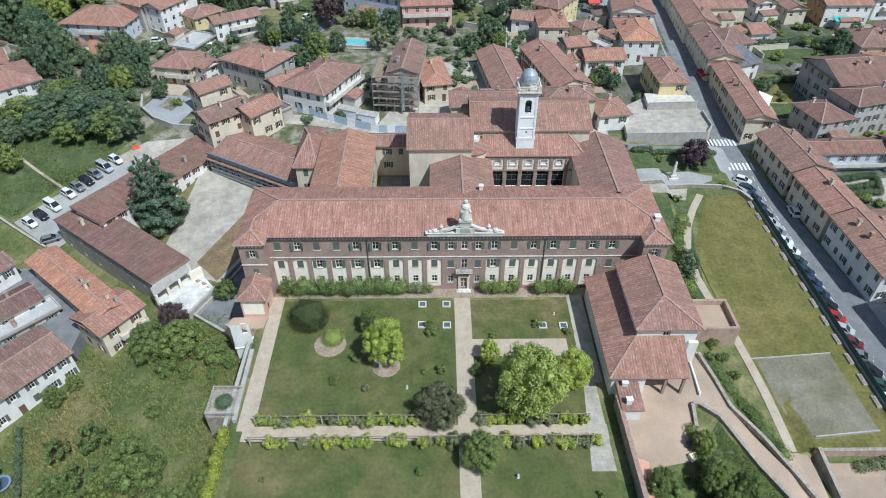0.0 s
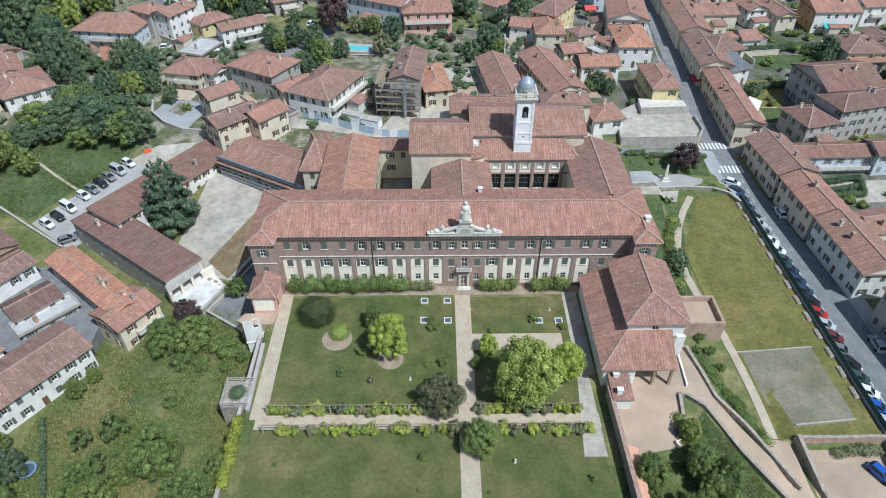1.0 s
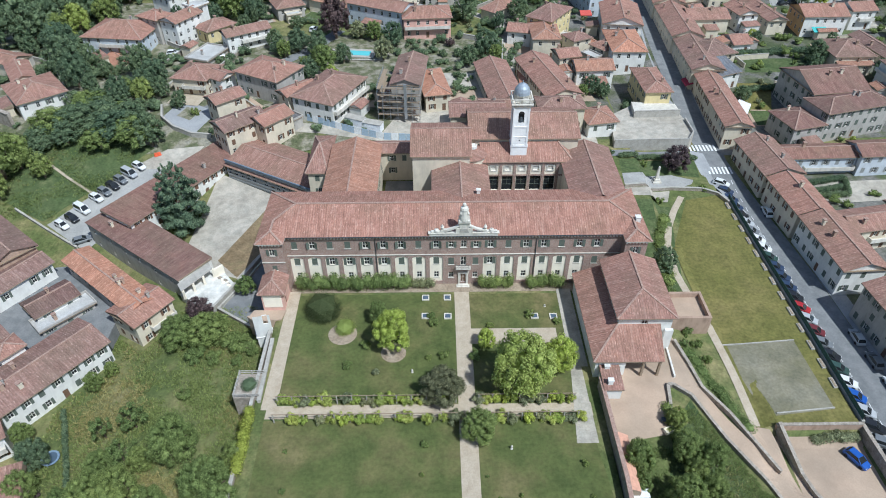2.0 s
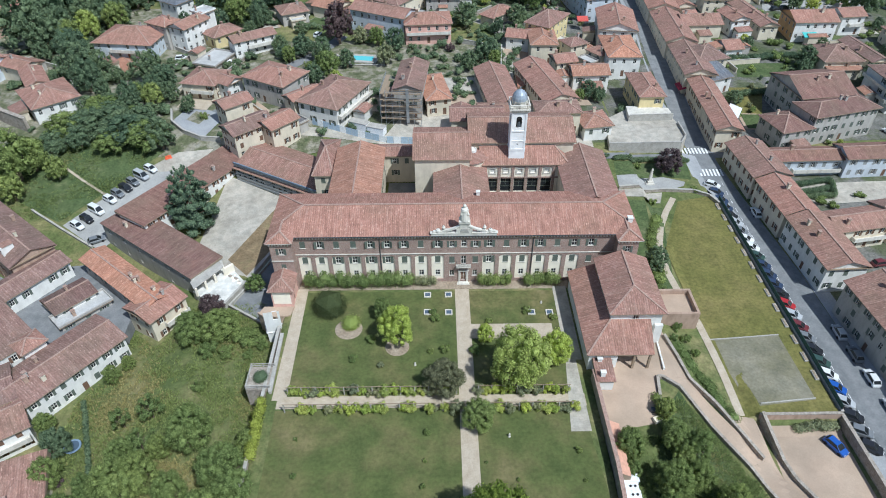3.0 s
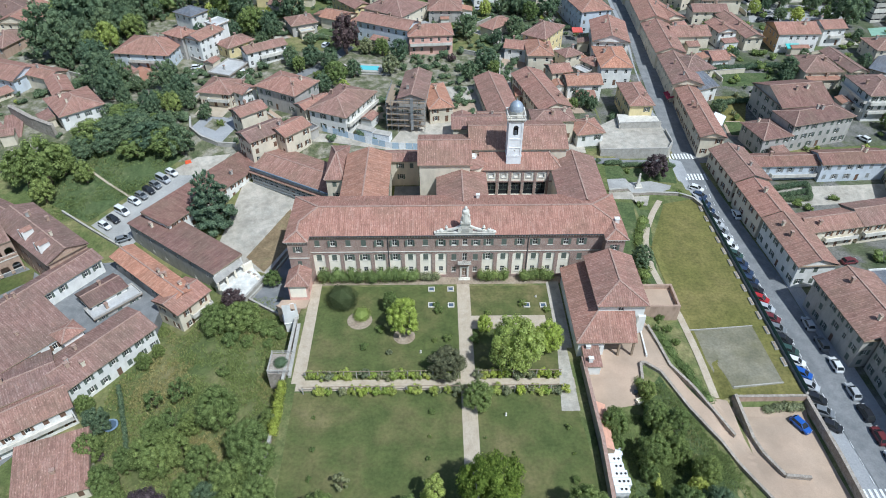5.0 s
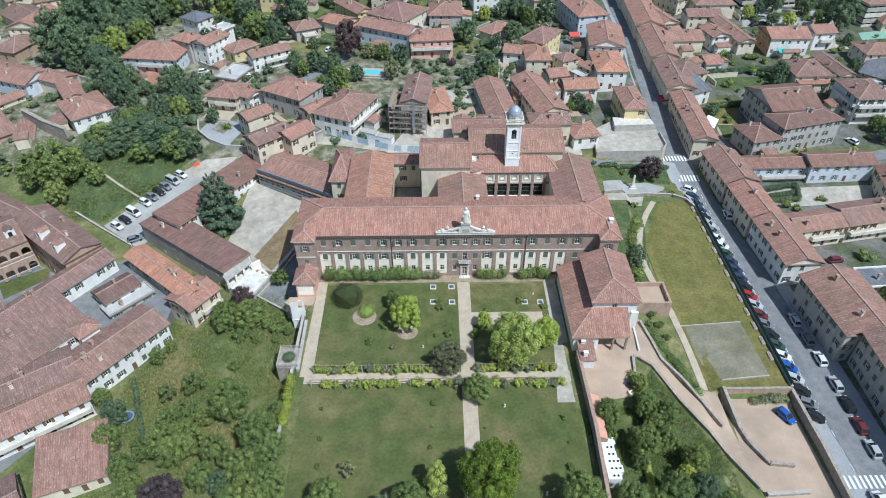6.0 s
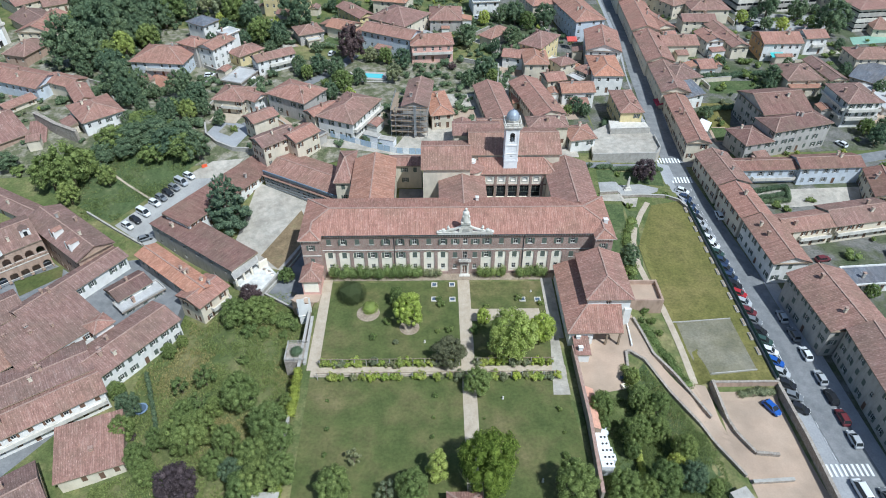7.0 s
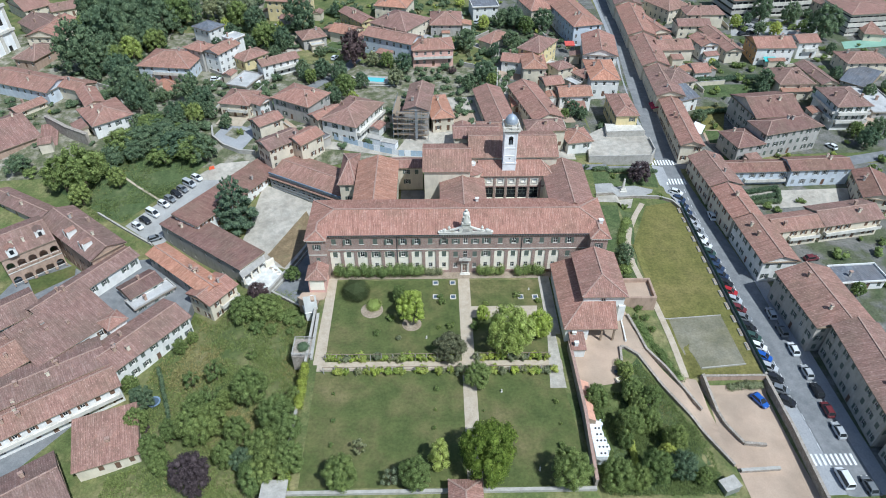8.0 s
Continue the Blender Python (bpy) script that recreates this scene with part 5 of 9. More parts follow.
# ---- corner lodge on the terrace's edge ----
def lodge():
    ob = thing("garden_lodge", pose(0, 0, 0), "small pink and white garden lodge with a red tile roof", "lodge")
    w = Build()
    c = [(-38.7, -7.4), (-34.6, -7.4), (-34.6, -2.2), (-38.7, -2.2)]
    for i in range(4):
        wall_panel(w, c[i], c[(i + 1) % 4], -5.6, 4.6, [(1.55, 2.55, 2.3, 3.4)] if i == 0 else ([(1.6, 2.6, 0.1, 2.2)] if i == 1 else []))
    part("wall", w, [WALL["pink"]], ob, "pink plastered lodge wall")
    f = Build()
    f.box(-38.4, -34.9, -7.46, -7.4, 1.1, 4.2, base=True)
    add_window(ob, pose(-36.65, -7.48, 2.3), (0.9, 1.1), sill=False)
    part("panel", f, [WHITE], ob, "white wall panel")
    r = Build()
    e = [(-39.3, -7.9, 4.7), (-34.0, -7.9, 4.7), (-34.0, -2.2, 4.7), (-39.3, -2.2, 4.7)]
    t0, t1 = (-36.65, -5.2, 6.2), (-36.65, -2.2, 6.2)
    slope_face(r, [e[0], e[1], t0])
    slope_face(r, [e[1], e[2], t1, t0])
    slope_face(r, [e[3], e[0], t0, t1])
    for i in range(4):
        a, b = e[i], e[(i + 1) % 4]
        r.face([(a[0], a[1], 4.55), (b[0], b[1], 4.55), b, a], 2)
    r.face([(p[0], p[1], 4.55) for p in reversed(e)], 2)
    for p, q in ((e[0], t0), (e[1], t0), (t0, t1)):
        ridge_cap(r, p, q, 0.1, 0.3, 0.12)
    part("roof", r, [ROOF["r2"], RIDGE, WOOD], ob, "red clay-tile hipped roof")
    t = Build()
    t.prism([(-41.4, -9.4), (-39.2, -10.9), (-34.9, -9.8), (-34.4, -7.4), (-40.6, -7.4)], -6.0, 0.3)
    t.prism([(-41.5, -9.5), (-39.2, -11.1), (-36.2, -10.4), (-36.3, -10.1), (-39.1, -10.8), (-41.2, -9.3)], 0.302, 0.75)
    part("bastion", t, [PAVING], ob, "pink plastered bastion below the lodge")
    h = Build()
    wall_panel(h, (-39.2, -12.9), (-36.2, -12.3), -6.2, -1.6, [(1.7, 2.6, 1.8, 4.0)])
    h.prism([(-40.2, -10.3), (-39.2, -12.9), (-39.0, -12.8), (-40.0, -10.3)], -6.2, -1.6)
    # near-black block paints the shade behind the doorway
    h.box(-38.9, -36.2, -12.0, -10.3, -6.2, -1.7, 1)
    h.prism([(-40.4, -10.2), (-39.3, -13.1), (-36.0, -12.4), (-36.0, -10.2)], -1.598, -1.45)
    part("wash_house", h, [WALL["white"], DARK], ob, "whitewashed lean-to wash house with a dark doorway")


lodge()


# ---- long L-shaped farm building west of the palace ----
house(-69.6, 15.8, 34.0, 8.8, -36.4, -0.6, 2, "s", "grey", "dk", name="farm_building", label="long grey farm building with a flat dark tile roof", rows=(0,), shutters="", chim=2, gap=5, slope=0.07, over=0.25, size=(0.9, 1.1), paint={1: "white", 2: "white"})
house(-68.5, 36.7, 36.0, 10.4, 58.0, 1.1, 2, "s", "white", "dk", name="farm_building", label="white farm building with an arched passage and dark tile roof", rows=(0,), shutters="brown", chim=2, slope=0.08)
barn = house(-42.6, 41.4, 28.2, 15.0, -30.0, 2.0, 2, "g", "grey", "r1", name="farm_building", label="large barn with a brown tile roof and glazed grey wall", rows=(0,), shutters="", chim=0, slope=0.30, gap=1.9, size=(1.1, 1.7))
for z in (0.1, 1.2, 2.3, 3.4, 4.5):
    rail_bar = Build()
    rail_bar.box(-13.4, 13.4, -7.16, -6.98, z, z + 0.5, base=True)
    part("cladding_band", rail_bar, [SHUT["grey"]], barn, "pale grey cladding band")
fascia = Build()
fascia.box(-13.5, 13.5, -7.3, -6.98, 5.2, 5.6, base=True)
part("fascia", fascia, [SHUT["blue"]], barn, "blue-grey metal fascia")


# ---- town houses: middle x, y, length, depth, turn, eave height, floors, roof form, wall, tiles ----
house(-91.8, -37.8, 30.0, 10.4, 35.5, -2.5, 2, "g", "white", "r1", shutters="brown", chim=4, rows=(0, 3), seed=0, balc=(0,), slope=0.26)
house(-94.3, -31.3, 26.0, 10.4, 34.3, -1.2, 2, "g", "cream", "r1", shutters="green", chim=4, rows=(1,), seed=1, slope=0.2)
house(-77.6, -18.5, 21.5, 11.0, 54.5, -2, 2, "g", "white", "r1", shutters="green", chim=4, rows=(0, 3), seed=2, slope=0.28)
house(-63.8, -4.7, 9.7, 8.8, 56.8, -0.6, 2, "g", "cream", "r2", shutters="brown", chim=2, rows=(0, 3), seed=3, slope=0.28, balc=(0,))
house(-72.8, 2.6, 26.0, 6.4, -39.0, 0, 2, "g", "grey", "or", shutters="green", chim=3, rows=(0, 1), seed=4, slope=0.28)
house(-96.7, -1.9, 28.2, 7.2, 57.0, 0, 2, "g", "white", "r1", shutters="green", chim=2, rows=(0, 3), seed=5)
house(-95.5, -17.1, 20.1, 15.3, 51.1, -0.6, 2, "s", "white", "r1", shutters="brown", chim=3, rows=(0,), seed=6, slope=0.17, over=0.3)
house(-110.9, -11.7, 12.3, 11.1, 43.0, -0.5, 2, "g", "white", "r1", shutters="green", chim=1, rows=(0, 3), seed=7)
house(-84.6, -15.6, 5.4, 5.0, 53.0, -0.4, 1, "p", "white", "r2", shutters="brown", chim=0, rows=(), seed=8)
house(-107.1, -20.9, 12.7, 7.1, 31.6, -1.2, 2, "g", "cream", "r1", shutters="brown", chim=1, rows=(0, 3), seed=9)
house(-83.2, -1.7, 9.4, 7.0, 49.4, -1.5, 2, "g", "white", "dk", shutters="green", chim=1, rows=(0, 3), seed=10)
house(-79.9, -4.2, 11.5, 4.8, 47.5, -2.8, 1, "f", "grey", "pale", shutters="green", chim=1, rows=(0, 3), seed=11)
house(-75.6, -45.8, 12.8, 12.6, 20.0, -4, 1, "s", "cream", "r1", shutters="brown", chim=1, rows=(0, 3), seed=12, slope=0.2)
house(-86.4, -57.6, 13.0, 13.1, 37.0, -4, 1, "g", "cream", "r1", shutters="brown", chim=2, rows=(0, 3), seed=13)
house(-105.4, -25.4, 6.6, 12.3, 47.9, -1, 2, "g", "cream", "r1", shutters="brown", chim=1, rows=(0, 3), seed=14)
house(-119.6, 13.6, 13.6, 14.8, 41.0, 2, 3, "g", "brick", "r1", shutters="brown", chim=2, rows=(1, 3), seed=15, name="palace_wing", label="brick palace wing with arcades and a brown tile roof", over=2.9)
house(-104.1, 15.7, 10.4, 27.7, 51.3, 2, 3, "G", "brick", "r1", shutters="brown", chim=4, rows=(1, 3), seed=16, name="palace_wing", label="brick palace wing with dormers and a brown tile roof")
house(-151.7, 65.4, 19.7, 23.7, 47.1, 4, 3, "g", "brick", "r2", shutters="brown", chim=2, rows=(0, 3), seed=17)
house(-135.1, 66.4, 5.4, 11.6, 18.5, 2.2, 2, "s", "brick", "r2", shutters="brown", chim=1, rows=(0, 1), seed=18)
house(-118.7, 74.5, 13.6, 16.4, 40.5, 7.5, 3, "H", "white", "r2", shutters="green", chim=2, rows=(0, 3), seed=19, balc=(0,))
house(-127.4, 84.7, 14.6, 6.9, -55.4, 8, 3, "g", "cream", "r2", shutters="brown", chim=1, rows=(0, 1), seed=20)
house(-137.6, 95.0, 14.4, 8.0, -24.9, 8, 3, "g", "cream", "r2", shutters="brown", chim=1, rows=(0, 1), seed=21)
house(-155.6, 98.9, 29.9, 12.6, -21.3, 8, 3, "g", "blue", "r2", shutters="grey", chim=2, rows=(0, 1), seed=22)
house(-166.9, 146.4, 20.2, 15.0, 85.6, 9, 2, "g", "cream", "r2", shutters="brown", chim=2, rows=(0, 3), seed=23)
house(-174.1, 152.2, 18.9, 14.0, -40.5, 9, 2, "g", "cream", "r1", shutters="brown", chim=2, rows=(0, 1), seed=24)
house(-190.8, 174.4, 12.3, 20.2, 48.2, 10, 2, "g", "cream", "r2", shutters="brown", chim=2, rows=(0, 3), seed=25)
house(-163.8, 124.0, 10.4, 16.5, -15.6, 8, 2, "h", "brick", "r1", shutters="brown", chim=2, rows=(0, 1), seed=26)
house(-107.8, 114.5, 21.1, 16.7, -7.7, 9, 2, "h", "blue", "r2", shutters="grey", chim=2, rows=(0, 1), seed=27, balc=(0,))
house(-97.9, 118.8, 10.0, 8.1, -29.7, 12, 3, "h", "grey", "r2", shutters="green", chim=1, rows=(0, 1), seed=28)
house(-89.1, 117.6, 8.1, 12.8, -27.9, 12, 3, "G", "white", "r2", shutters="green", chim=1, rows=(0, 1), seed=29)
house(-100.2, 140.2, 10.3, 8.9, -33.1, 12, 1, "p", "white", "slate", shutters="green", chim=0, rows=(0, 1), seed=30, name="belvedere", label="white belvedere pavilion with a grey slate pyramid roof")
house(-79.2, 120.1, 8.1, 12.0, -41.8, 8, 2, "h", "yellow", "r2", shutters="green", chim=1, rows=(0, 1), seed=31)
house(-67.4, 113.3, 7.4, 15.6, -56.9, 9, 3, "G", "white", "r1", shutters="green", chim=1, rows=(0, 1), seed=32, balc=(1,))
house(-75.1, 83.6, 11.5, 11.6, -11.2, 8, 3, "h", "cream", "r2", shutters="brown", chim=1, rows=(0, 1), seed=33, balc=(0,))
house(-67.6, 81.3, 6.3, 6.8, -32.5, 8, 3, "g", "white", "r2", shutters="green", chim=1, rows=(0, 1), seed=34)
house(-48.5, 56.4, 8.0, 10.0, -41.4, 8, 3, "G", "cream", "r2", shutters="brown", chim=1, rows=(0, 1), seed=35)
house(-56.2, 54.5, 8.3, 12.9, -47.8, 8, 3, "G", "cream", "r1", shutters="brown", chim=1, rows=(0, 1), seed=36)
house(-62.4, 65.9, 7.1, 9.5, -48.0, 9, 2, "G", "cream", "r2", shutters="brown", chim=1, rows=(0, 1), seed=37)
house(-53.2, 80.9, 16.2, 12.9, -29.6, 10, 4, "h", "grey", "r2", shutters="green", chim=2, rows=(0, 1), seed=38)
house(-43.7, 70.9, 6.0, 10.8, -46.1, 8.6, 2, "G", "cream", "r2", shutters="brown", chim=1, rows=(0, 1), seed=39)
house(-34.6, 70.9, 13.7, 19.3, -24.8, 9, 3, "H", "white", "r1", shutters="green", chim=2, rows=(0, 1), seed=40, balc=(1,))
house(-12.4, 74.6, 8.8, 19.4, -5.9, 12, 4, "G", "grey", "r1", shutters="green", chim=2, rows=(0, 1), seed=41, name="house", label="grey rendered house wrapped in builders' scaffolding")
house(-5.9, 75.6, 8.0, 17.5, 10.3, 8, 3, "H", "cream", "or", shutters="brown", chim=1, rows=(0, 3), seed=42)
house(13.2, 77.9, 10.4, 27.3, 7.5, 7, 1, "G", "cream", "r2", shutters="brown", chim=0, rows=(0, 3), seed=43, name="barn", label="long cream barn with a red clay-tile gabled roof")
house(27.3, 79.2, 10.9, 27.4, 13.4, 8, 2, "G", "cream", "r2", shutters="brown", chim=2, rows=(0, 3), seed=44)
house(42.9, 90.8, 12.2, 9.2, 3.3, 6, 1, "g", "white", "or", shutters="green", chim=1, rows=(0, 3), seed=45)
house(57.3, 78.0, 8.2, 16.7, 1.9, 7, 2, "H", "yellow", "r2", shutters="green", chim=1, rows=(0, 3), seed=46)
house(55.4, 104.3, 11.3, 18.5, -0.9, 8, 2, "H", "white", "or", shutters="green", chim=2, rows=(0, 3), seed=47)
house(58.7, 125.2, 13.6, 21.3, -7.7, 9, 2, "G", "white", "r2", shutters="green", chim=2, rows=(0, 3), seed=48, balc=(0,))
house(53.5, 156.4, 13.4, 32.7, 12.8, 11, 3, "H", "blue", "r2", shutters="grey", chim=2, rows=(0, 3), seed=49)
house(30.5, 111.8, 9.5, 17.8, -0.9, 9, 3, "H", "cream", "or", shutters="brown", chim=2, rows=(0, 3), seed=50)
house(33.6, 121.7, 9.8, 16.5, -34.4, 11, 3, "h", "yellow", "r2", shutters="green", chim=2, rows=(0, 1), seed=51)
house(23.4, 115.6, 8.7, 8.6, -14.6, 8, 2, "g", "white", "r2", shutters="green", chim=1, rows=(0, 3), seed=52)
house(41.5, 110.7, 7.8, 7.3, 26.1, 7, 2, "h", "cream", "r2", shutters="brown", chim=1, rows=(0, 3), seed=53)
house(15.1, 170.1, 12.1, 14.6, 5.9, 11, 3, "f", "white", "slate", shutters="green", chim=0, rows=(0, 3), seed=54, name="modern_house", label="white cubic modern house with a flat roof")
house(18.0, 136.6, 6.9, 14.3, -43.7, 8, 1, "h", "cream", "r2", shutters="brown", chim=0, rows=(0, 1), seed=55)
house(-2.1, 152.6, 13.8, 16.6, -0.9, 10, 2, "h", "grey", "r2", shutters="green", chim=2, rows=(0, 3), seed=56)
house(-8.1, 122.3, 16.8, 12.1, 4.7, 11, 2, "h", "pink", "r2", shutters="green", chim=2, rows=(0, 1), seed=57, name="villa", label="pink rendered villa with a red hipped tile roof", balc=(0,))
house(-23.7, 128.4, 22.7, 10.3, -27.7, 12, 2, "g", "blue", "r2", shutters="grey", chim=2, rows=(0, 1), seed=58)
house(-40.5, 156.7, 19.0, 8.0, -52.1, 10, 2, "g", "yellow", "r2", shutters="green", chim=2, rows=(0, 1), seed=59)
house(-21.4, 147.7, 19.3, 18.9, -34.2, 11, 2, "h", "cream", "r2", shutters="brown", chim=2, rows=(0, 1), seed=60)
house(-58.0, 138.3, 10.7, 10.6, 25.4, 9, 2, "h", "grey", "r1", shutters="green", chim=1, rows=(0, 1, 3), seed=61)
house(-43.9, 143.0, 11.9, 10.2, -28.5, 9, 2, "g", "cream", "or", shutters="brown", chim=1, rows=(0, 1), seed=62)
house(-70.9, 167.6, 19.5, 10.8, -7.2, 14, 3, "h", "yellow", "r2", shutters="green", chim=2, rows=(0, 1), seed=63)
house(75.7, 70.3, 33.8, 8.0, -93.0, 5, 2, "g", "cream", "r2", shutters="brown", chim=2, rows=(0, 1), seed=64)
house(77.3, 97.3, 24.7, 10.5, -92.9, 6.5, 2, "g", "cream", "r1", shutters="brown", chim=2, rows=(0, 1), seed=65)
house(78.3, 122.9, 29.2, 11.0, -93.4, 7.5, 2, "g", "cream", "r2", shutters="brown", chim=2, rows=(0, 1), seed=66)
house(80.1, 153.5, 34.9, 11.9, -93.8, 8.5, 2, "g", "cream", "r2", shutters="brown", chim=2, rows=(0, 1), seed=67)
house(82.5, 191.2, 43.6, 12.7, -94.3, 9.5, 2, "g", "cream", "r1", shutters="brown", chim=2, rows=(0, 1), seed=68)
house(78.6, 42.4, 17.5, 10.7, -85.6, 3, 2, "g", "cream", "r1", shutters="brown", chim=2, rows=(0, 1), seed=69)
house(79.2, 25.6, 15.3, 9.4, -86.2, 3, 2, "g", "cream", "r2", shutters="brown", chim=1, rows=(0, 1), seed=70)
house(80.6, 8.4, 18.7, 10.1, -86.8, 3, 2, "g", "white", "r1", shutters="green", chim=2, rows=(0, 1), seed=71)
house(92.5, 46.2, 20.1, 7.2, 1.9, 2, 2, "g", "blue", "dk", shutters="grey", chim=1, rows=(0, 3), seed=72, balc=(0,))
house(111.7, 46.0, 20.1, 8.2, 2.8, 3, 2, "g", "blue", "dk", shutters="grey", chim=2, rows=(0, 3), seed=73)
house(92.0, 17.6, 14.6, 8.3, 10.0, 2, 2, "g", "cream", "r1", shutters="brown", chim=1, rows=(0, 3), seed=74, balc=(0,))
house(108.5, 21.5, 19.1, 10.0, 10.8, 2, 2, "g", "cream", "r1", shutters="brown", chim=2, rows=(0, 3), seed=75, balc=(0,))
house(124.2, 34.8, 15.6, 9.7, -104.7, 2, 2, "g", "cream", "dk", shutters="brown", chim=2, rows=(0, 1), seed=76)
house(93.2, 60.1, 10.5, 11.4, 14.7, 4, 2, "h", "grey", "dk", shutters="green", chim=1, rows=(0, 3), seed=77)
house(108.2, 63.9, 22.2, 10.2, 15.5, 7, 3, "h", "grey", "dk", shutters="green", chim=2, rows=(0, 3), seed=78)
house(106.2, 75.5, 17.6, 17.8, 8.0, 8, 3, "g", "grey", "dk", shutters="green", chim=2, rows=(0, 3), seed=79)
house(84.5, -15.0, 19.4, 14.4, -85.3, 4.5, 3, "g", "beige", "r1", shutters="green", chim=2, rows=(0, 1), seed=80)
house(86.1, -37.7, 26.2, 11.0, -92.0, 5.5, 3, "g", "beige", "r1", shutters="green", chim=2, rows=(0, 1), seed=81)
house(86.9, -63.6, 25.0, 11.6, -88.0, 5.8, 3, "g", "beige", "r1", shutters="green", chim=3, rows=(0, 1), seed=121)
house(135.7, 80.9, 12.9, 15.4, 2.8, 8, 3, "H", "white", "r1", shutters="green", chim=2, rows=(0, 3), seed=82, balc=(0, 3))
house(160.8, 116.3, 17.7, 11.9, 0.8, 7, 2, "h", "cream", "r1", shutters="brown", chim=2, rows=(0, 3), seed=83)
house(126.2, 102.1, 13.7, 14.8, 1.1, 6, 1, "h", "cream", "r1", shutters="brown", chim=2, rows=(0, 3), seed=84)
house(128.3, 127.1, 16.1, 12.9, 1.1, 9, 3, "g", "white", "r2", shutters="green", chim=2, rows=(0, 3), seed=85, paint={3: "orange"})
house(143.7, 130.6, 9.7, 9.6, 6.0, 9, 3, "g", "white", "r2", shutters="green", chim=1, rows=(0, 3), seed=86, balc=(0,))
house(103.0, 131.4, 8.2, 11.5, 11.2, 8, 2, "G", "white", "r2", shutters="green", chim=1, rows=(0, 3), seed=87)
house(89.6, 129.9, 15.1, 11.6, 3.4, 7, 2, "g", "cream", "r1", shutters="brown", chim=2, rows=(0, 3), seed=88)
house(112.3, 163.3, 17.6, 11.4, 1.4, 9, 2, "h", "cream", "r1", shutters="brown", chim=2, rows=(0, 3), seed=89)
house(104.4, 151.4, 14.5, 9.3, -0.9, 8, 2, "g", "cream", "r2", shutters="brown", chim=1, rows=(0, 3), seed=90)
house(111.5, 135.6, 7.9, 26.2, 7.3, 7, 2, "G", "cream", "r1", shutters="brown", chim=2, rows=(0, 3), seed=91)
school(181.7, 159.3, 24.2, 19.8, 7.1, 12, 4)
school(146.6, 180.7, 38.9, 17.8, 8.1, 11, 3)
house(82.3, 89.6, 8.8, 9.2, 22.5, 5, 2, "s", "white", "slate", shutters="green", chim=0, rows=(0, 3), seed=94)
house(82.2, 100.7, 11.7, 12.5, 15.4, 7, 2, "h", "cream", "r1", shutters="brown", chim=1, rows=(0, 3), seed=95)
house(38.7, 60.7, 9.0, 9.5, 10.5, 5, 2, "H", "white", "r2", shutters="green", chim=1, rows=(0, 3), seed=96)
house(-150.1, 84.4, 11.2, 6.4, 54.7, 5, 2, "g", "cream", "r1", shutters="brown", chim=1, rows=(0, 3), seed=97)
house(-86.3, 126.0, 6.3, 6.4, -33.6, 13, 1, "f", "white", "pale", shutters="green", chim=1, rows=(0, 1), seed=98)
house(21.6, 86.9, 3.9, 13.2, -0.9, 5, 1, "G", "cream", "or", shutters="brown", chim=1, rows=(0, 3), seed=99)
house(35.8, 97.5, 7.7, 7.8, 13.1, 7, 2, "g", "cream", "r2", shutters="brown", chim=1, rows=(0, 3), seed=100)
house(84.7, 155.4, 10.8, 28.5, 15.9, 7, 2, "G", "cream", "r2", shutters="brown", chim=2, rows=(0, 3), seed=101)
house(102.0, -1.1, 13.1, 6.9, 3.8, -1, 1, "f", "white", "slate", shutters="green", chim=1, rows=(0, 3), seed=102)
house(-24.9, 170.9, 15.6, 14.6, -14.1, 11, 2, "h", "cream", "or", shutters="brown", chim=2, rows=(0, 1), seed=103)
house(-173.5, 173.2, 13.9, 10.8, 30.0, 9, 2, "g", "cream", "r1", shutters="brown", chim=2, rows=(0, 3), seed=104)
house(99.7, 173.0, 14.2, 16.4, 29.7, 9, 2, "h", "cream", "r1", shutters="brown", chim=2, rows=(0, 3), seed=105)
house(38.9, 171.1, 12.2, 18.7, 16.0, 10, 2, "h", "cream", "r2", shutters="brown", chim=2, rows=(0, 3), seed=106)
house(173.8, 174.7, 12.0, 13.1, 13.3, 9, 2, "h", "cream", "r1", shutters="brown", chim=2, rows=(0, 3), seed=107)
house(-106.0, 103.1, 12.1, 8.5, -44.9, 3, 1, "g", "cream", "or", shutters="brown", chim=1, rows=(0, 1), seed=108)
house(50.5, 106.1, 7.3, 9.4, -54.4, 6, 2, "h", "cream", "r2", shutters="brown", chim=1, rows=(0, 1), seed=109)
house(95.2, 112.0, 6.9, 9.4, 7.6, 5, 1, "g", "white", "r2", shutters="green", chim=1, rows=(0, 3), seed=110)
house(140.3, 108.6, 7.3, 19.5, 6.7, 4, 1, "G", "cream", "r1", shutters="brown", chim=1, rows=(0, 3), seed=111)
house(126.2, 95.1, 11.6, 4.5, 1.4, 4, 1, "s", "cream", "or", shutters="brown", chim=1, rows=(0, 3), seed=112)
house(153.6, 90.0, 11.0, 20.2, -0.9, 2, 1, "f", "grey", "pale", shutters="green", chim=2, rows=(0, 3), seed=113)
house(155.8, 105.4, 10.5, 13.1, -44.6, 3, 1, "s", "grey", "slate", shutters="green", chim=1, rows=(0, 1), seed=114)
house(-78.3, 104.1, 8.7, 12.4, -19.8, 5, 1, "f", "grey", "pale", shutters="green", chim=1, rows=(0, 1), seed=115)
house(181.4, 149.4, 8.6, 15.2, -9.3, 6, 2, "h", "cream", "r1", shutters="brown", chim=1, rows=(0, 3), seed=116)
house(-130.8, 35.0, 24.2, 6.9, -29.7, -2, 1, "g", "grey", "r1", shutters="green", chim=2, rows=(0, 1), seed=117)

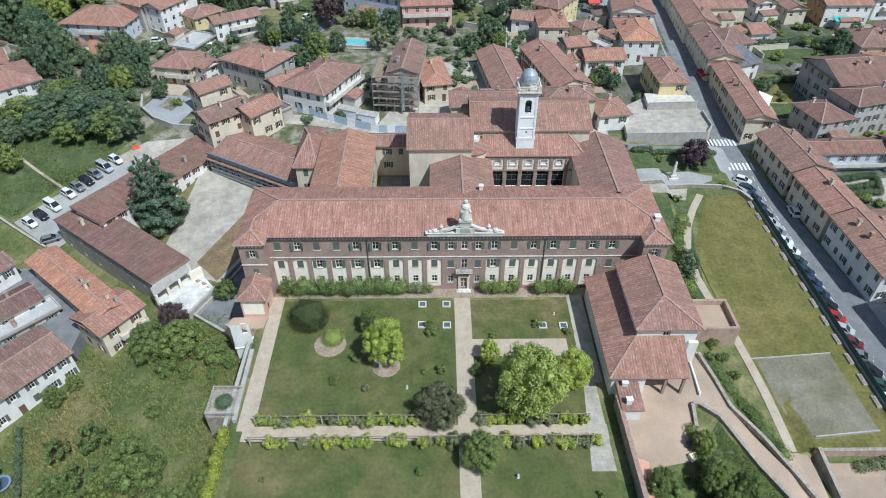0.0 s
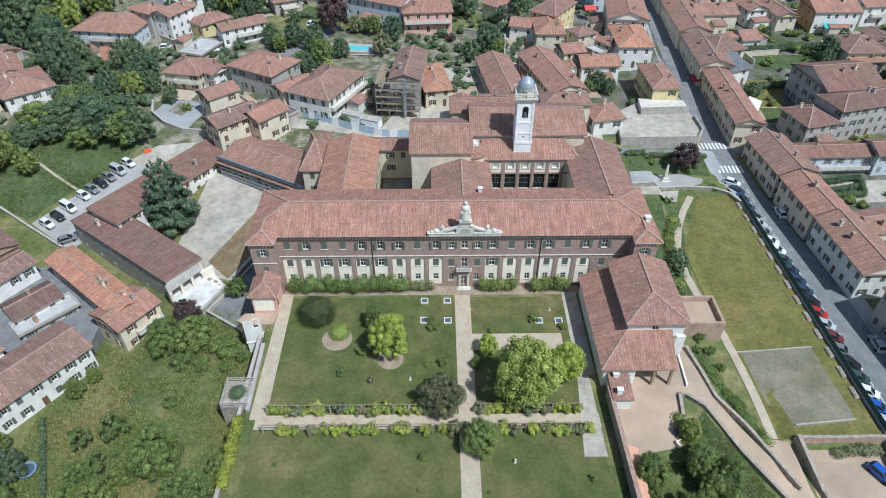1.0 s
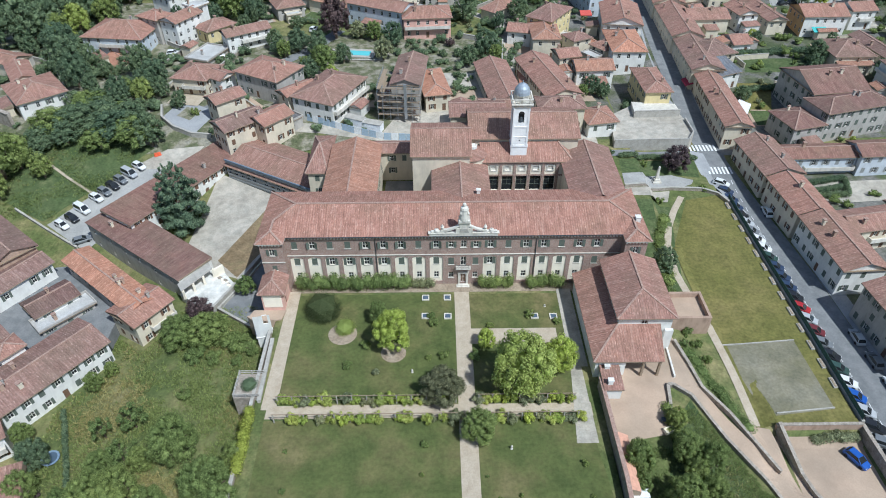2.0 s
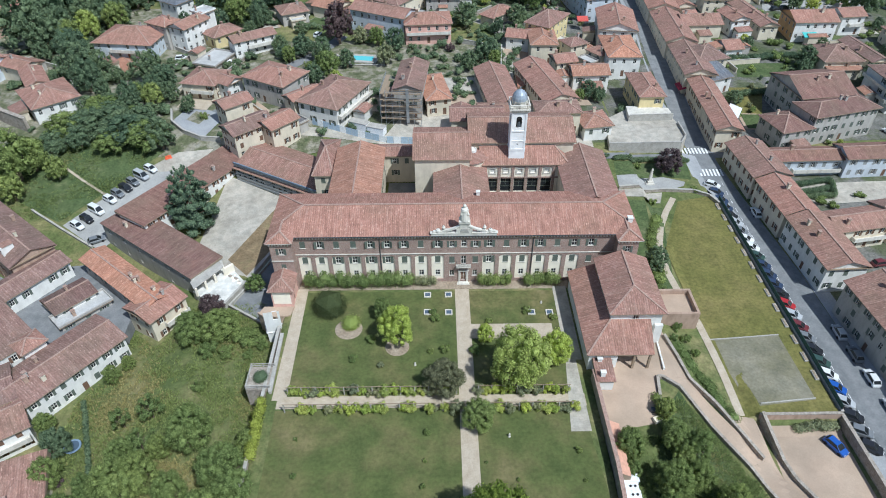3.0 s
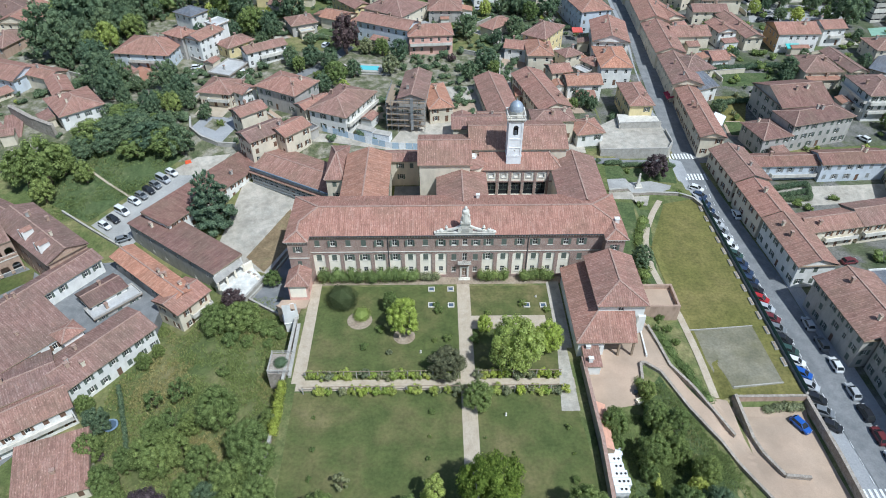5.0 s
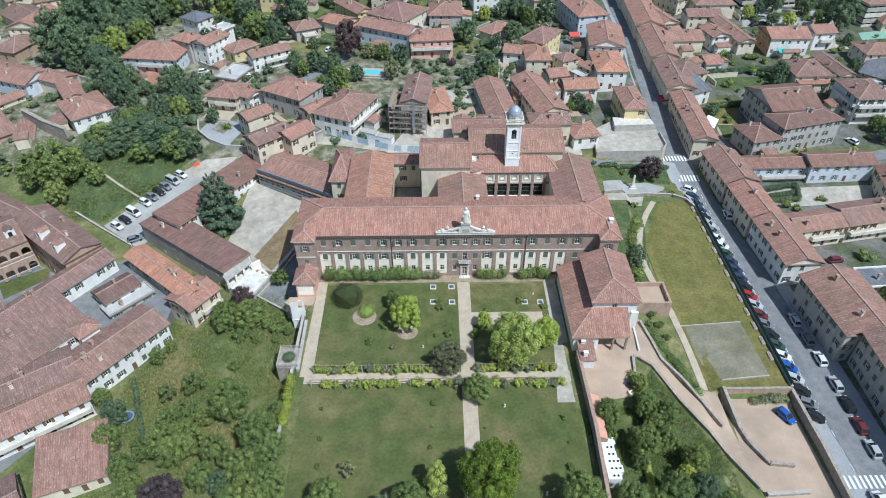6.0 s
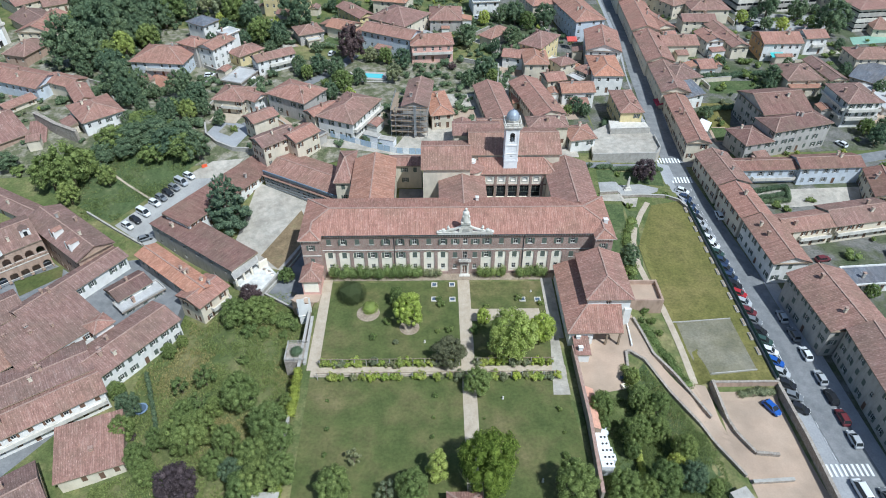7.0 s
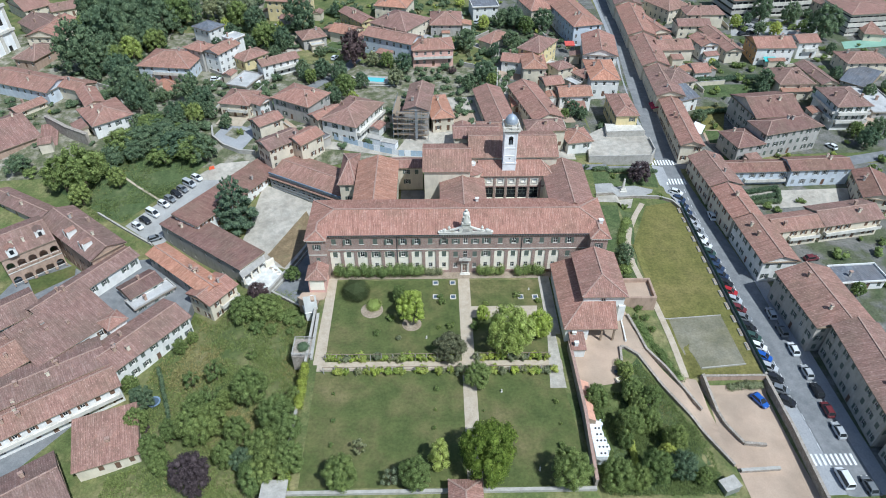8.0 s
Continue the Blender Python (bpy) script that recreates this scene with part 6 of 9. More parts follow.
house(1.6, 57.2, 5.6, 10.0, 0.0, 9, 2, "G", "cream", "r1", shutters="brown", chim=1, rows=(0, 1), seed=118)
house(10.6, 59.2, 9.4, 8.2, 0.0, 9, 2, "g", "cream", "r1", shutters="brown", chim=1, rows=(0, 3), seed=119)
house(28.2, 61.2, 13.0, 8.2, 3.0, 8.6, 2, "h", "cream", "r1", shutters="brown", chim=2, rows=(0, 3), seed=120)

# ---- vegetation ----
LEAF["ivy"] = leaf_material("leaves_ivy", (0.19, 0.23, 0.05), (0.29, 0.33, 0.085))
LEAF["soft"] = leaf_material("leaves_soft", (0.165, 0.21, 0.075), (0.26, 0.30, 0.115))
LEAF["soft_dark"] = leaf_material("leaves_clipped", (0.055, 0.075, 0.034), (0.095, 0.115, 0.055))
LEAF["mid2"] = leaf_material("leaves_fresh", (0.105, 0.150, 0.028), (0.170, 0.215, 0.045))
LEAF["grey"] = leaf_material("leaves_greyish", (0.085, 0.095, 0.060), (0.155, 0.165, 0.105))


ICO = bmesh.new()
bmesh.ops.create_icosphere(ICO, subdivisions=1, radius=1.0)
ICO_V, ICO_F = [v.co.copy() for v in ICO.verts], [tuple(v.index for v in f.verts) for f in ICO.faces]
ICO.free()


def leaf_core(v, f, rng, lump, fill=0.74):
    """A rough twiggy mass inside a lump, seen only between its leaves."""
    x, y, z, rx, rz = lump
    i = len(v)
    for c in ICO_V:
        k = fill * rng.uniform(0.82, 1.12)
        v.append((x + c.x * rx * k, y + c.y * rx * k, z + c.z * rz * k))
    f.extend(tuple(a + i for a in t) for t in ICO_F)


def leaf_cloud(rng, lumps, count, size, droop=0.0, centre=None, core=0.0, flat=1.0):
    """Leaf clumps strewn over a set of lumps (x, y, z, rx, rz): small bent sprays, thicker on the side that faces out and up."""
    v, f = [], []
    area = [l[3] * l[3] * 2 + l[3] * l[4] for l in lumps]
    total = sum(area)
    for (x, y, z, rx, rz), a in zip(lumps, area):
        out = Vector((0, 0, 0.35))
        if centre:
            out += (Vector((x, y, z)) - Vector(centre)).normalized() * 0.75
        if core:
            leaf_core(v, f, rng, (x, y, z, rx, rz), core)
        for _ in range(int(count * a / total)):
            d = (Vector((rng.gauss(0, 1), rng.gauss(0, 1), rng.gauss(0, 1))).normalized() + out).normalized()
            rad = 1.0 - 0.34 * rng.random() ** 2 + 0.20 * rng.random() ** 3
            p = Vector((x + d.x * rx * rad, y + d.y * rx * rad, z + d.z * rz * rad))
            n = (d + Vector((rng.gauss(0, 0.45), rng.gauss(0, 0.45), rng.gauss(0, 0.45) + 0.35 - droop))).normalized()
            t = n.cross(Vector((rng.gauss(0, 1), rng.gauss(0, 1), rng.gauss(0, 1)))).normalized()
            b = n.cross(t)
            for w in (n, t, b):
                w.z *= flat
            s = size * rng.uniform(0.55, 1.35)
            i = len(v)
            v.extend([tuple(p - t * s), tuple(p - b * s * 0.58 - n * s * 0.14), tuple(p + t * s), tuple(p + b * s * 0.58 - n * s * 0.14)])
            f.append((i, i + 1, i + 2, i + 3))
    return v, f


CROWNS = {}


def crown_mesh(form, leaf, variant, fine=False):
    """Crowns of unit radius, unit height; a handful of each kind, shared between plants."""
    key = (form, leaf, variant, fine)
    if key in CROWNS:
        return CROWNS[key]
    rng = random.Random(hash_name(form) * 31 + variant * 7)
    lumps, centre, core = [], (0, 0, 0.5), 0.72
    phase, lobes = rng.uniform(0, 6.28), rng.choice((3, 4, 5))
    if form == "b":
        # a dome of boughs, each ending in a leafy tuft; the lowest ring hangs
        many = 72 if fine else 46
        for i in range(many):
            u = (i + 0.5) / many
            z = 1.0 - 1.68 * u
            a = i * 2.39996 + rng.uniform(-0.25, 0.25)
            flat = math.sqrt(max(0.0, 1 - z * z)) if z > 0 else 1.0 - 0.35 * z * z
            q = 0.80 * flat * (1 + 0.13 * math.sin(lobes * a + phase)) * rng.uniform(0.84, 1.08)
            r = rng.uniform(0.15, 0.27) * (1.0 if fine else 1.12)
            lumps.append((q * math.cos(a), q * math.sin(a), 0.52 + 0.41 * z * rng.uniform(0.88, 1.08), r, r * rng.uniform(0.36, 0.52)))
        lumps.append((0, 0, 0.5, 0.66, 0.35))
        count, size = (6800, 0.034) if fine else (1800, 0.058)
    elif form == "o":
        for i in range(17):
            a = i * 2.4 + rng.uniform(-0.6, 0.6)
            q = 0.85 * math.sqrt((i + 0.3) / 17) * rng.uniform(0.75, 1.1)
            r = rng.uniform(0.16, 0.30)
            lumps.append((q * math.cos(a), q * math.sin(a), 0.70 + rng.uniform(-0.24, 0.2) - 0.25 * q, r, r * 0.42))
        count, size, core = 1500, 0.052, 0.5
    elif form == "t":
        for i in range(24):
            h = i / 23
            a = i * 2.4
            q = 0.62 * math.sqrt(max(0.05, 1 - (h * 1.05) ** 2)) * rng.uniform(0.6, 1.1)
            r = rng.uniform(0.24, 0.38) * (1.05 - 0.45 * h)
            lumps.append((q * math.cos(a), q * math.sin(a), 0.16 + 0.78 * h, r, r * 0.34))
        count, size = (3600, 0.046) if fine else (1200, 0.075)
    elif form == "c":
        for i in range(30):
            h = 0.10 + 0.86 * i / 29
            for j in range(5):
                a = i * 1.1 + j * 1.257 + rng.uniform(-0.3, 0.3)
                q = math.sqrt(max(0.0, 1.0 - h * h)) * 0.84 * rng.uniform(0.45, 1.08)
                lumps.append((q * math.cos(a), q * math.sin(a), h, 0.26 * (1.15 - h), 0.045))
        count, size, core = 10000, 0.036, 0.8
    elif form == "d":
        lumps = [(0, 0, 0.35, 0.98, 0.62), (0, 0, 0.36, 0.93, 0.58), (0, 0, 0.36, 0.86, 0.52), (0, 0, 0.36, 0.74, 0.44)]
        count, size, core = 11000, 0.028, 0.9
    else:
        for i in range(12):
            a = i * 2.4 + rng.uniform(-0.5, 0.5)
            q = 0.66 * math.sqrt((i + 0.2) / 12)
            r = rng.uniform(0.24, 0.40)
            lumps.append((q * math.cos(a), q * math.sin(a), 0.46 + rng.uniform(-0.14, 0.2) - 0.2 * q, r, r * 0.75))
        centre = (0, 0, 0.3)
        count, size = (1500, 0.058) if fine else (420, 0.105)
    v, f = leaf_cloud(rng, lumps, count, size, 0.0, centre, core, {"b": 0.45, "o": 0.48, "t": 0.34, "c": 0.42, "d": 1.0}.get(form, 0.7))
    me = bpy.data.meshes.new("crown")
    me.from_pydata(v, [], f)
    me.materials.append(LEAF[leaf])
    CROWNS[key] = me
    return me


def hash_name(s):
    return sum((i + 3) * ord(c) for i, c in enumerate(s))


TRUNKS = {}


def trunk_mesh(variant):
    if variant in TRUNKS:
        return TRUNKS[variant]
    rng = random.Random(variant + 50)
    b = Build()
    b.lathe([(0.085, -0.05), (0.06, 0.04), (0.05, 0.3), (0.036, 0.55), (0.012, 0.85)], 0, 0, 8)
    for i in range(6):
        a = i * 1.05 + rng.uniform(-0.3, 0.3)
        h = 0.24 + 0.06 * i
        b.beam((0, 0, h), (0.45 * math.cos(a), 0.45 * math.sin(a), h + 0.26), 0.028, 0.022)
    TRUNKS[variant] = b.mesh("trunk", [BARK])
    return TRUNKS[variant]


TREE_WORDS = {"mid": "green", "mid2": "fresh green", "soft": "soft green", "soft_dark": "dull dark green", "dark": "dark green", "bright": "yellow-green", "lime": "light green", "olive": "grey-green", "grey": "dull grey-green", "purple": "dark purple-leaved", "blue": "blue-green"}
plant_count = [0]


def plant(form, x, y, r, h, leaf):
    """One plant standing on the land: trunk with limbs and a crown of leaf sprays, or a shrub."""
    plant_count[0] += 1
    if y > 45 and leaf == "mid" and plant_count[0] % 4:
        leaf = "dark"      # the hillside trees are deeper in colour
    n = plant_count[0]
    rng = random.Random(n)
    words = {"b": ("tree", f"{TREE_WORDS[leaf]} broadleaf tree with an uneven leafy crown", "tree"), "o": ("young_tree", f"thin {TREE_WORDS[leaf]} fruit tree with open crown", "tree"),
             "t": ("tree", f"tall {TREE_WORDS[leaf]} tree with a narrow leafy crown", "tree"), "c": ("cedar_tree", "tall blue-green cedar with layered branches", "tree"),
             "s": ("shrub", f"low {TREE_WORDS[leaf]} garden shrub growing in grass", "shrub"), "d": ("clipped_bush", f"wide clipped {TREE_WORDS[leaf]} dome-shaped bush", "shrub")}[form]
    ob = thing(words[0], pose(x, y, ground_z(x, y) - 0.05, 0, 0, rng.uniform(0, 360)), words[1], words[2])
    c = part("crown", crown_mesh(form, leaf, n % 4, y < 0 and -80 < x < 60), None, ob)
    h *= 0.58 if x < -84 and 48 < y < 74 else 1.0
    r *= 0.84 if (x < -36 and y < -20) or (x > 24 and y < -36) else 0.93
    c.scale = (r, r * rng.uniform(0.9, 1.08), h)
    t = part("trunk", trunk_mesh(n % 3), None, ob)
    t.scale = (min(h, r * 1.6) * (1.0 if form in "bct" else 0.6), min(h, r * 1.6) * (1.0 if form in "bct" else 0.6), h * (0.74 if form != "d" else 0.5))
    return ob


# ---- trees and shrubs: kind, x, y, crown radius, height, leaves ----
plant("d", -27.1, -8.1, 3.7, 4.5, "soft_dark")
plant("d", -22.5, -12.4, 2.1, 1.9, "lime")
plant("b", -13.3, -17.5, 3.63, 9.5, "bright")
plant("b", -16.4, -10.4, 1.98, 5.0, "mid")
plant("s", -18.4, -16.7, 1.28, 1.8, "mid")
plant("s", -21.3, -21.4, 1.11, 1.6, "mid")
plant("s", -6.8, -19.9, 0.84, 1.2, "mid")
plant("s", -4.1, -19.5, 1.26, 1.8, "mid")
plant("s", -5.9, -11.2, 1.30, 1.9, "mid")
plant("s", -6.4, -9.4, 1.02, 1.5, "mid")
plant("s", 1.5, -19.8, 1.40, 2.0, "mid")
plant("s", 12.5, -9.4, 1.18, 1.7, "mid")
plant("s", 17.6, -11.3, 1.03, 1.5, "mid")
plant("s", 4.7, -12.2, 0.87, 1.3, "mid")
plant("s", -16.2, -23.0, 0.96, 1.4, "olive")
plant("b", -4.4, -28.3, 3.9, 6.2, "grey")
plant("b", 3.6, -17.0, 1.75, 4.3, "bright")
plant("b", 16.1, -22.4, 3.14, 7.8, "bright")
plant("b", 8.8, -27.0, 5.56, 13.1, "lime")
plant("b", 1.2, -35.8, 3.1, 5.4, "mid")
plant("s", -7.4, -37.6, 0.77, 1.2, "mid")
plant("s", -7.8, -42.8, 0.50, 0.8, "mid")
plant("s", -8.1, -47.2, 0.62, 1.0, "mid")
plant("s", -29.3, -38.4, 0.52, 0.8, "mid")
plant("s", -28.5, -45.2, 0.63, 1.0, "mid")
plant("s", -28.4, -50.9, 0.74, 1.1, "mid")
plant("s", 17.5, -41.2, 0.77, 1.2, "mid")
plant("s", 17.6, -46.6, 0.50, 0.8, "mid")
plant("s", 17.0, -51.7, 0.99, 1.5, "mid")
plant("s", 2.2, -43.1, 0.38, 0.6, "mid")
plant("s", 7.0, -46.3, 0.50, 0.8, "mid")
plant("o", -22.5, -52.5, 1.79, 4.2, "olive")
plant("o", -16.2, -59.2, 1.99, 4.6, "olive")
plant("b", -25.3, -59.1, 3.46, 7.5, "mid")
plant("b", -11.5, -59.5, 3.29, 7.2, "mid")
plant("t", -7.0, -55.3, 2.80, 8.4, "lime")
plant("b", 2.0, -56.9, 6.14, 13.5, "mid2")
plant("b", 17.1, -59.4, 4.00, 9.0, "mid")
plant("o", -62.2, -31.1, 2.97, 5.6, "mid")
plant("o", -56.9, -36.2, 3.18, 5.8, "mid")
plant("o", -57.2, -29.7, 3.42, 6.2, "mid")
plant("b", -47.3, -36.5, 4.62, 10.1, "mid")
plant("b", -37.6, -38.1, 2.58, 5.9, "mid")
plant("b", -68.4, -20.1, 1.93, 4.6, "mid")
plant("b", -66.4, -17.0, 1.42, 3.5, "mid")
plant("b", -56.6, -45.6, 4.57, 10.0, "mid")
plant("b", -53.6, -44.2, 3.96, 8.7, "mid")
plant("b", -40.1, -44.1, 4.71, 10.3, "mid")
plant("b", -37.8, -47.7, 4.06, 8.9, "mid")
plant("b", -41.5, -50.9, 4.03, 8.9, "mid")
plant("b", -38.9, -56.3, 4.76, 10.3, "mid")
plant("b", -35.4, -55.7, 3.28, 7.3, "mid")
plant("b", -42.1, -57.3, 3.67, 8.1, "mid")
plant("b", -48.8, -52.0, 3.22, 7.2, "mid")
plant("b", -65.2, -48.6, 3.12, 7.0, "mid")
plant("b", -71.2, -41.4, 2.94, 6.6, "mid")
plant("b", -76.5, -30.9, 2.24, 5.2, "mid")
plant("b", -62.0, -52.3, 2.75, 6.2, "mid")
plant("b", -45.3, -53.2, 2.90, 6.5, "dark")
plant("b", -72.0, -35.6, 3.01, 6.8, "dark")
plant("b", -58.9, -39.0, 2.85, 6.5, "mid")
plant("b", -47.9, -46.6, 3.28, 7.3, "mid")
plant("b", -62.8, -44.6, 2.68, 6.1, "mid")
plant("b", -52.8, -37.9, 2.35, 5.4, "mid")
plant("b", -54.3, -56.8, 4.64, 10.3, "purple")
plant("b", -52.5, -5.1, 2.68, 6.2, "purple")
plant("b", -54.8, -10.7, 4.02, 6.4, "mid")
plant("b", -49.0, -10.6, 4.11, 6.2, "mid")
plant("s", -44.0, -12.4, 3.6, 3.4, "mid")
plant("s", -40.7, -13.9, 2.08, 3.0, "mid")
plant("s", -50.7, -15.5, 2.40, 3.5, "mid")
plant("s", -50.2, -24.3, 1.88, 2.7, "mid")
plant("s", -56.6, -11.2, 2.17, 3.1, "mid")
plant("s", -47.2, -16.0, 1.94, 2.8, "mid")
plant("s", -42.4, -16.8, 1.48, 2.1, "mid")
plant("s", -69.9, -41.4, 1.5, 1.5, "purple")
plant("b", 25.9, -40.2, 3.00, 6.7, "mid")
plant("b", 25.8, -43.9, 1.94, 4.6, "mid")
plant("b", 37.2, -40.7, 3.06, 6.9, "mid")
plant("b", 31.6, -46.6, 3.55, 7.9, "mid")
plant("b", 36.0, -45.9, 2.85, 6.4, "mid")
plant("b", 30.5, -49.4, 1.91, 4.5, "mid")
plant("b", 40.1, -50.0, 2.98, 6.7, "mid")
plant("b", 26.5, -58.1, 3.64, 8.1, "mid")
plant("b", 33.9, -38.6, 2.75, 6.1, "soft")
plant("b", 33.7, -33.6, 1.87, 4.3, "soft")
plant("b", 34.6, -42.2, 2.43, 5.5, "soft")
plant("b", 34.5, -56.6, 3.72, 8.2, "mid")
plant("b", 43.5, -57.6, 1.91, 4.5, "mid")
plant("b", 30.8, -58.4, 2.84, 6.4, "mid")
plant("b", 37.8, -52.4, 2.07, 4.8, "lime")
plant("b", 39.8, -56.1, 3.20, 7.2, "dark")
plant("s", 41.5, -14.0, 1.35, 2.1, "mid")
plant("s", 42.5, -16.6, 1.34, 2.1, "mid")
plant("s", 43.4, -20.0, 1.18, 1.8, "mid")
plant("s", 39.9, -17.2, 1.03, 1.6, "mid")
plant("s", 41.4, 0.3, 1.76, 2.7, "mid")
plant("s", 41.8, -2.4, 1.42, 2.2, "mid")
plant("b", 41.9, 3.9, 2.76, 6.4, "dark")
plant("s", 48.4, 29.5, 1.46, 2.1, "mid")
plant("s", 60.5, 35.2, 1.14, 1.7, "mid")
plant("s", 61.0, 34.2, 0.95, 1.4, "mid")
plant("c", -64.9, 26.7, 6.84, 17.1, "blue")
plant("b", -108.0, 58.8, 5.66, 12.2, "mid")
plant("b", -101.9, 60.1, 5.86, 12.6, "mid")
plant("b", -96.1, 59.1, 6.27, 13.4, "mid")
plant("b", -89.7, 56.2, 6.38, 13.7, "mid")
plant("b", -84.1, 54.5, 6.07, 13.0, "mid")
plant("b", -80.2, 53.8, 4.19, 9.2, "mid")
plant("b", -87.7, 61.0, 5.50, 11.9, "mid")
plant("b", -103.0, 55.3, 4.60, 10.0, "mid")
plant("b", -93.6, 53.4, 4.74, 10.3, "mid")
plant("b", -109.2, 54.9, 4.41, 9.6, "mid")
plant("b", -120.7, 42.2, 5.58, 11.8, "mid")
plant("b", -115.1, 43.3, 6.71, 14.0, "mid")
plant("b", -112.2, 46.5, 4.59, 9.8, "mid")
plant("b", -138.2, 49.9, 4.37, 9.3, "mid")
plant("b", -110.1, 51.3, 4.86, 10.3, "mid")
plant("b", -105.0, 43.5, 3.08, 6.8, "soft")
plant("b", -113.8, 36.5, 3.54, 7.7, "soft")
plant("s", -134.2, 48.4, 3.13, 4.5, "soft")
plant("s", -128.8, 47.7, 2.65, 3.8, "soft")
plant("b", -142.6, 114.1, 9.18, 19.9, "dark")
plant("b", -136.4, 112.3, 6.65, 14.6, "dark")
plant("b", -139.0, 129.8, 8.90, 19.3, "dark")
plant("b", -136.2, 140.2, 8.47, 18.4, "dark")
plant("b", -130.0, 141.1, 7.14, 15.6, "dark")
plant("b", -151.9, 152.9, 7.58, 16.5, "dark")
plant("b", -125.0, 147.7, 7.88, 17.1, "dark")
plant("b", -119.8, 151.5, 5.29, 11.7, "dark")
plant("b", -134.8, 121.0, 5.26, 11.7, "dark")
plant("b", -123.7, 104.3, 5.51, 12.2, "dark")
plant("b", -117.8, 92.9, 5.55, 12.3, "dark")
plant("b", -111.3, 84.1, 4.82, 10.7, "dark")
plant("b", -95.5, 90.2, 4.53, 10.1, "dark")
plant("b", -88.2, 84.7, 3.89, 8.8, "dark")
plant("b", -147.2, 160.2, 8.37, 18.2, "dark")
plant("b", -138.3, 162.3, 8.32, 18.1, "dark")
plant("b", -121.1, 168.1, 5.54, 12.2, "dark")
plant("b", -108.1, 73.2, 3.09, 7.1, "dark")
plant("b", -126.8, 123.8, 4.63, 9.9, "lime")
plant("b", -88.7, 75.0, 3.27, 7.1, "soft")
plant("b", -95.0, 78.3, 2.57, 5.7, "soft")
plant("b", -119.2, 130.2, 4.67, 10.4, "mid")
plant("b", -135.3, 106.0, 2.98, 6.9, "mid")
plant("b", -124.4, 133.3, 5.68, 12.5, "mid")
plant("b", -129.8, 129.2, 5.66, 12.5, "mid")
plant("b", -130.5, 117.3, 4.27, 9.6, "mid")
plant("b", -111.7, 94.9, 3.88, 8.8, "mid")
plant("b", -90.3, 80.8, 3.09, 7.1, "mid")
plant("b", -84.5, 77.2, 2.77, 6.4, "mid")
plant("t", -110.9, 158.4, 3.00, 10.5, "dark")
plant("b", -141.3, 138.5, 4.64, 10.3, "mid")
plant("b", -173.2, 201.7, 8.08, 17.6, "mid")
plant("b", -149.7, 159.9, 6.00, 13.2, "dark")
plant("b", -142.0, 161.8, 7.34, 16.0, "dark")
plant("b", -171.6, 200.8, 5.24, 11.6, "dark")
plant("b", -139.1, 169.9, 7.51, 16.4, "mid")
plant("b", -164.3, 188.1, 8.37, 18.2, "dark")
plant("b", -138.0, 148.0, 4.68, 10.4, "dark")
plant("b", -142.4, 155.6, 6.00, 13.2, "mid")
plant("b", -147.9, 195.1, 7.73, 16.8, "mid")
plant("b", -147.1, 137.1, 5.72, 12.6, "dark")
plant("b", -145.9, 143.2, 5.71, 12.6, "mid")
plant("b", -130.0, 192.3, 6.03, 13.3, "dark")
plant("b", -150.7, 153.1, 4.79, 10.7, "mid")
plant("b", -153.3, 182.6, 7.00, 15.3, "dark")
plant("b", -152.0, 203.1, 5.61, 12.4, "mid")
plant("b", -144.5, 155.8, 6.97, 15.2, "mid")
plant("b", -121.6, 169.0, 5.59, 12.3, "dark")
plant("b", -162.0, 202.1, 5.25, 11.6, "dark")
plant("b", -135.5, 141.9, 6.89, 15.1, "dark")
plant("b", -143.6, 202.8, 8.27, 18.0, "dark")
plant("b", -146.9, 151.3, 5.36, 11.9, "dark")
plant("b", -129.5, 178.9, 7.37, 16.1, "mid")
plant("b", -152.9, 196.9, 6.43, 14.1, "dark")
plant("b", -161.5, 216.2, 5.55, 12.3, "mid")
plant("b", -176.9, 215.2, 5.76, 12.7, "mid")
plant("b", -148.6, 199.0, 8.25, 17.9, "dark")
plant("b", -121.1, 137.8, 4.32, 9.7, "dark")
plant("b", -125.8, 184.2, 6.87, 15.0, "dark")
plant("b", -132.2, 180.3, 7.83, 17.0, "dark")
plant("b", -136.0, 175.5, 4.87, 10.8, "mid")
plant("b", -146.9, 134.1, 6.47, 14.2, "mid")
plant("b", -161.6, 186.5, 6.41, 14.1, "dark")
plant("b", -156.2, 162.5, 6.21, 13.6, "dark")
plant("b", -132.5, 185.8, 5.13, 11.4, "mid")
plant("b", -155.6, 207.1, 6.71, 14.7, "mid")
plant("b", -146.2, 137.8, 5.95, 13.1, "dark")
plant("b", -160.3, 219.7, 5.51, 12.2, "dark")
plant("b", -150.5, 151.2, 6.64, 14.5, "mid")
plant("b", -117.6, 155.9, 6.82, 14.9, "mid")
plant("b", -144.4, 133.9, 6.43, 14.1, "mid")
plant("b", -124.6, 165.6, 6.05, 13.3, "dark")
plant("s", -99.7, 166.6, 2.15, 3.3, "olive")
plant("s", -111.2, 185.0, 1.39, 2.2, "lime")
plant("s", -87.2, 159.7, 1.47, 2.3, "lime")
plant("s", -115.2, 178.0, 2.40, 3.7, "mid")
plant("s", -92.4, 174.7, 2.15, 3.3, "lime")
plant("s", -95.9, 182.1, 2.54, 3.9, "olive")
plant("s", -104.1, 180.0, 2.14, 3.3, "lime")
plant("s", -112.2, 180.1, 1.84, 2.9, "mid")
plant("s", -100.5, 169.5, 1.73, 2.7, "mid")
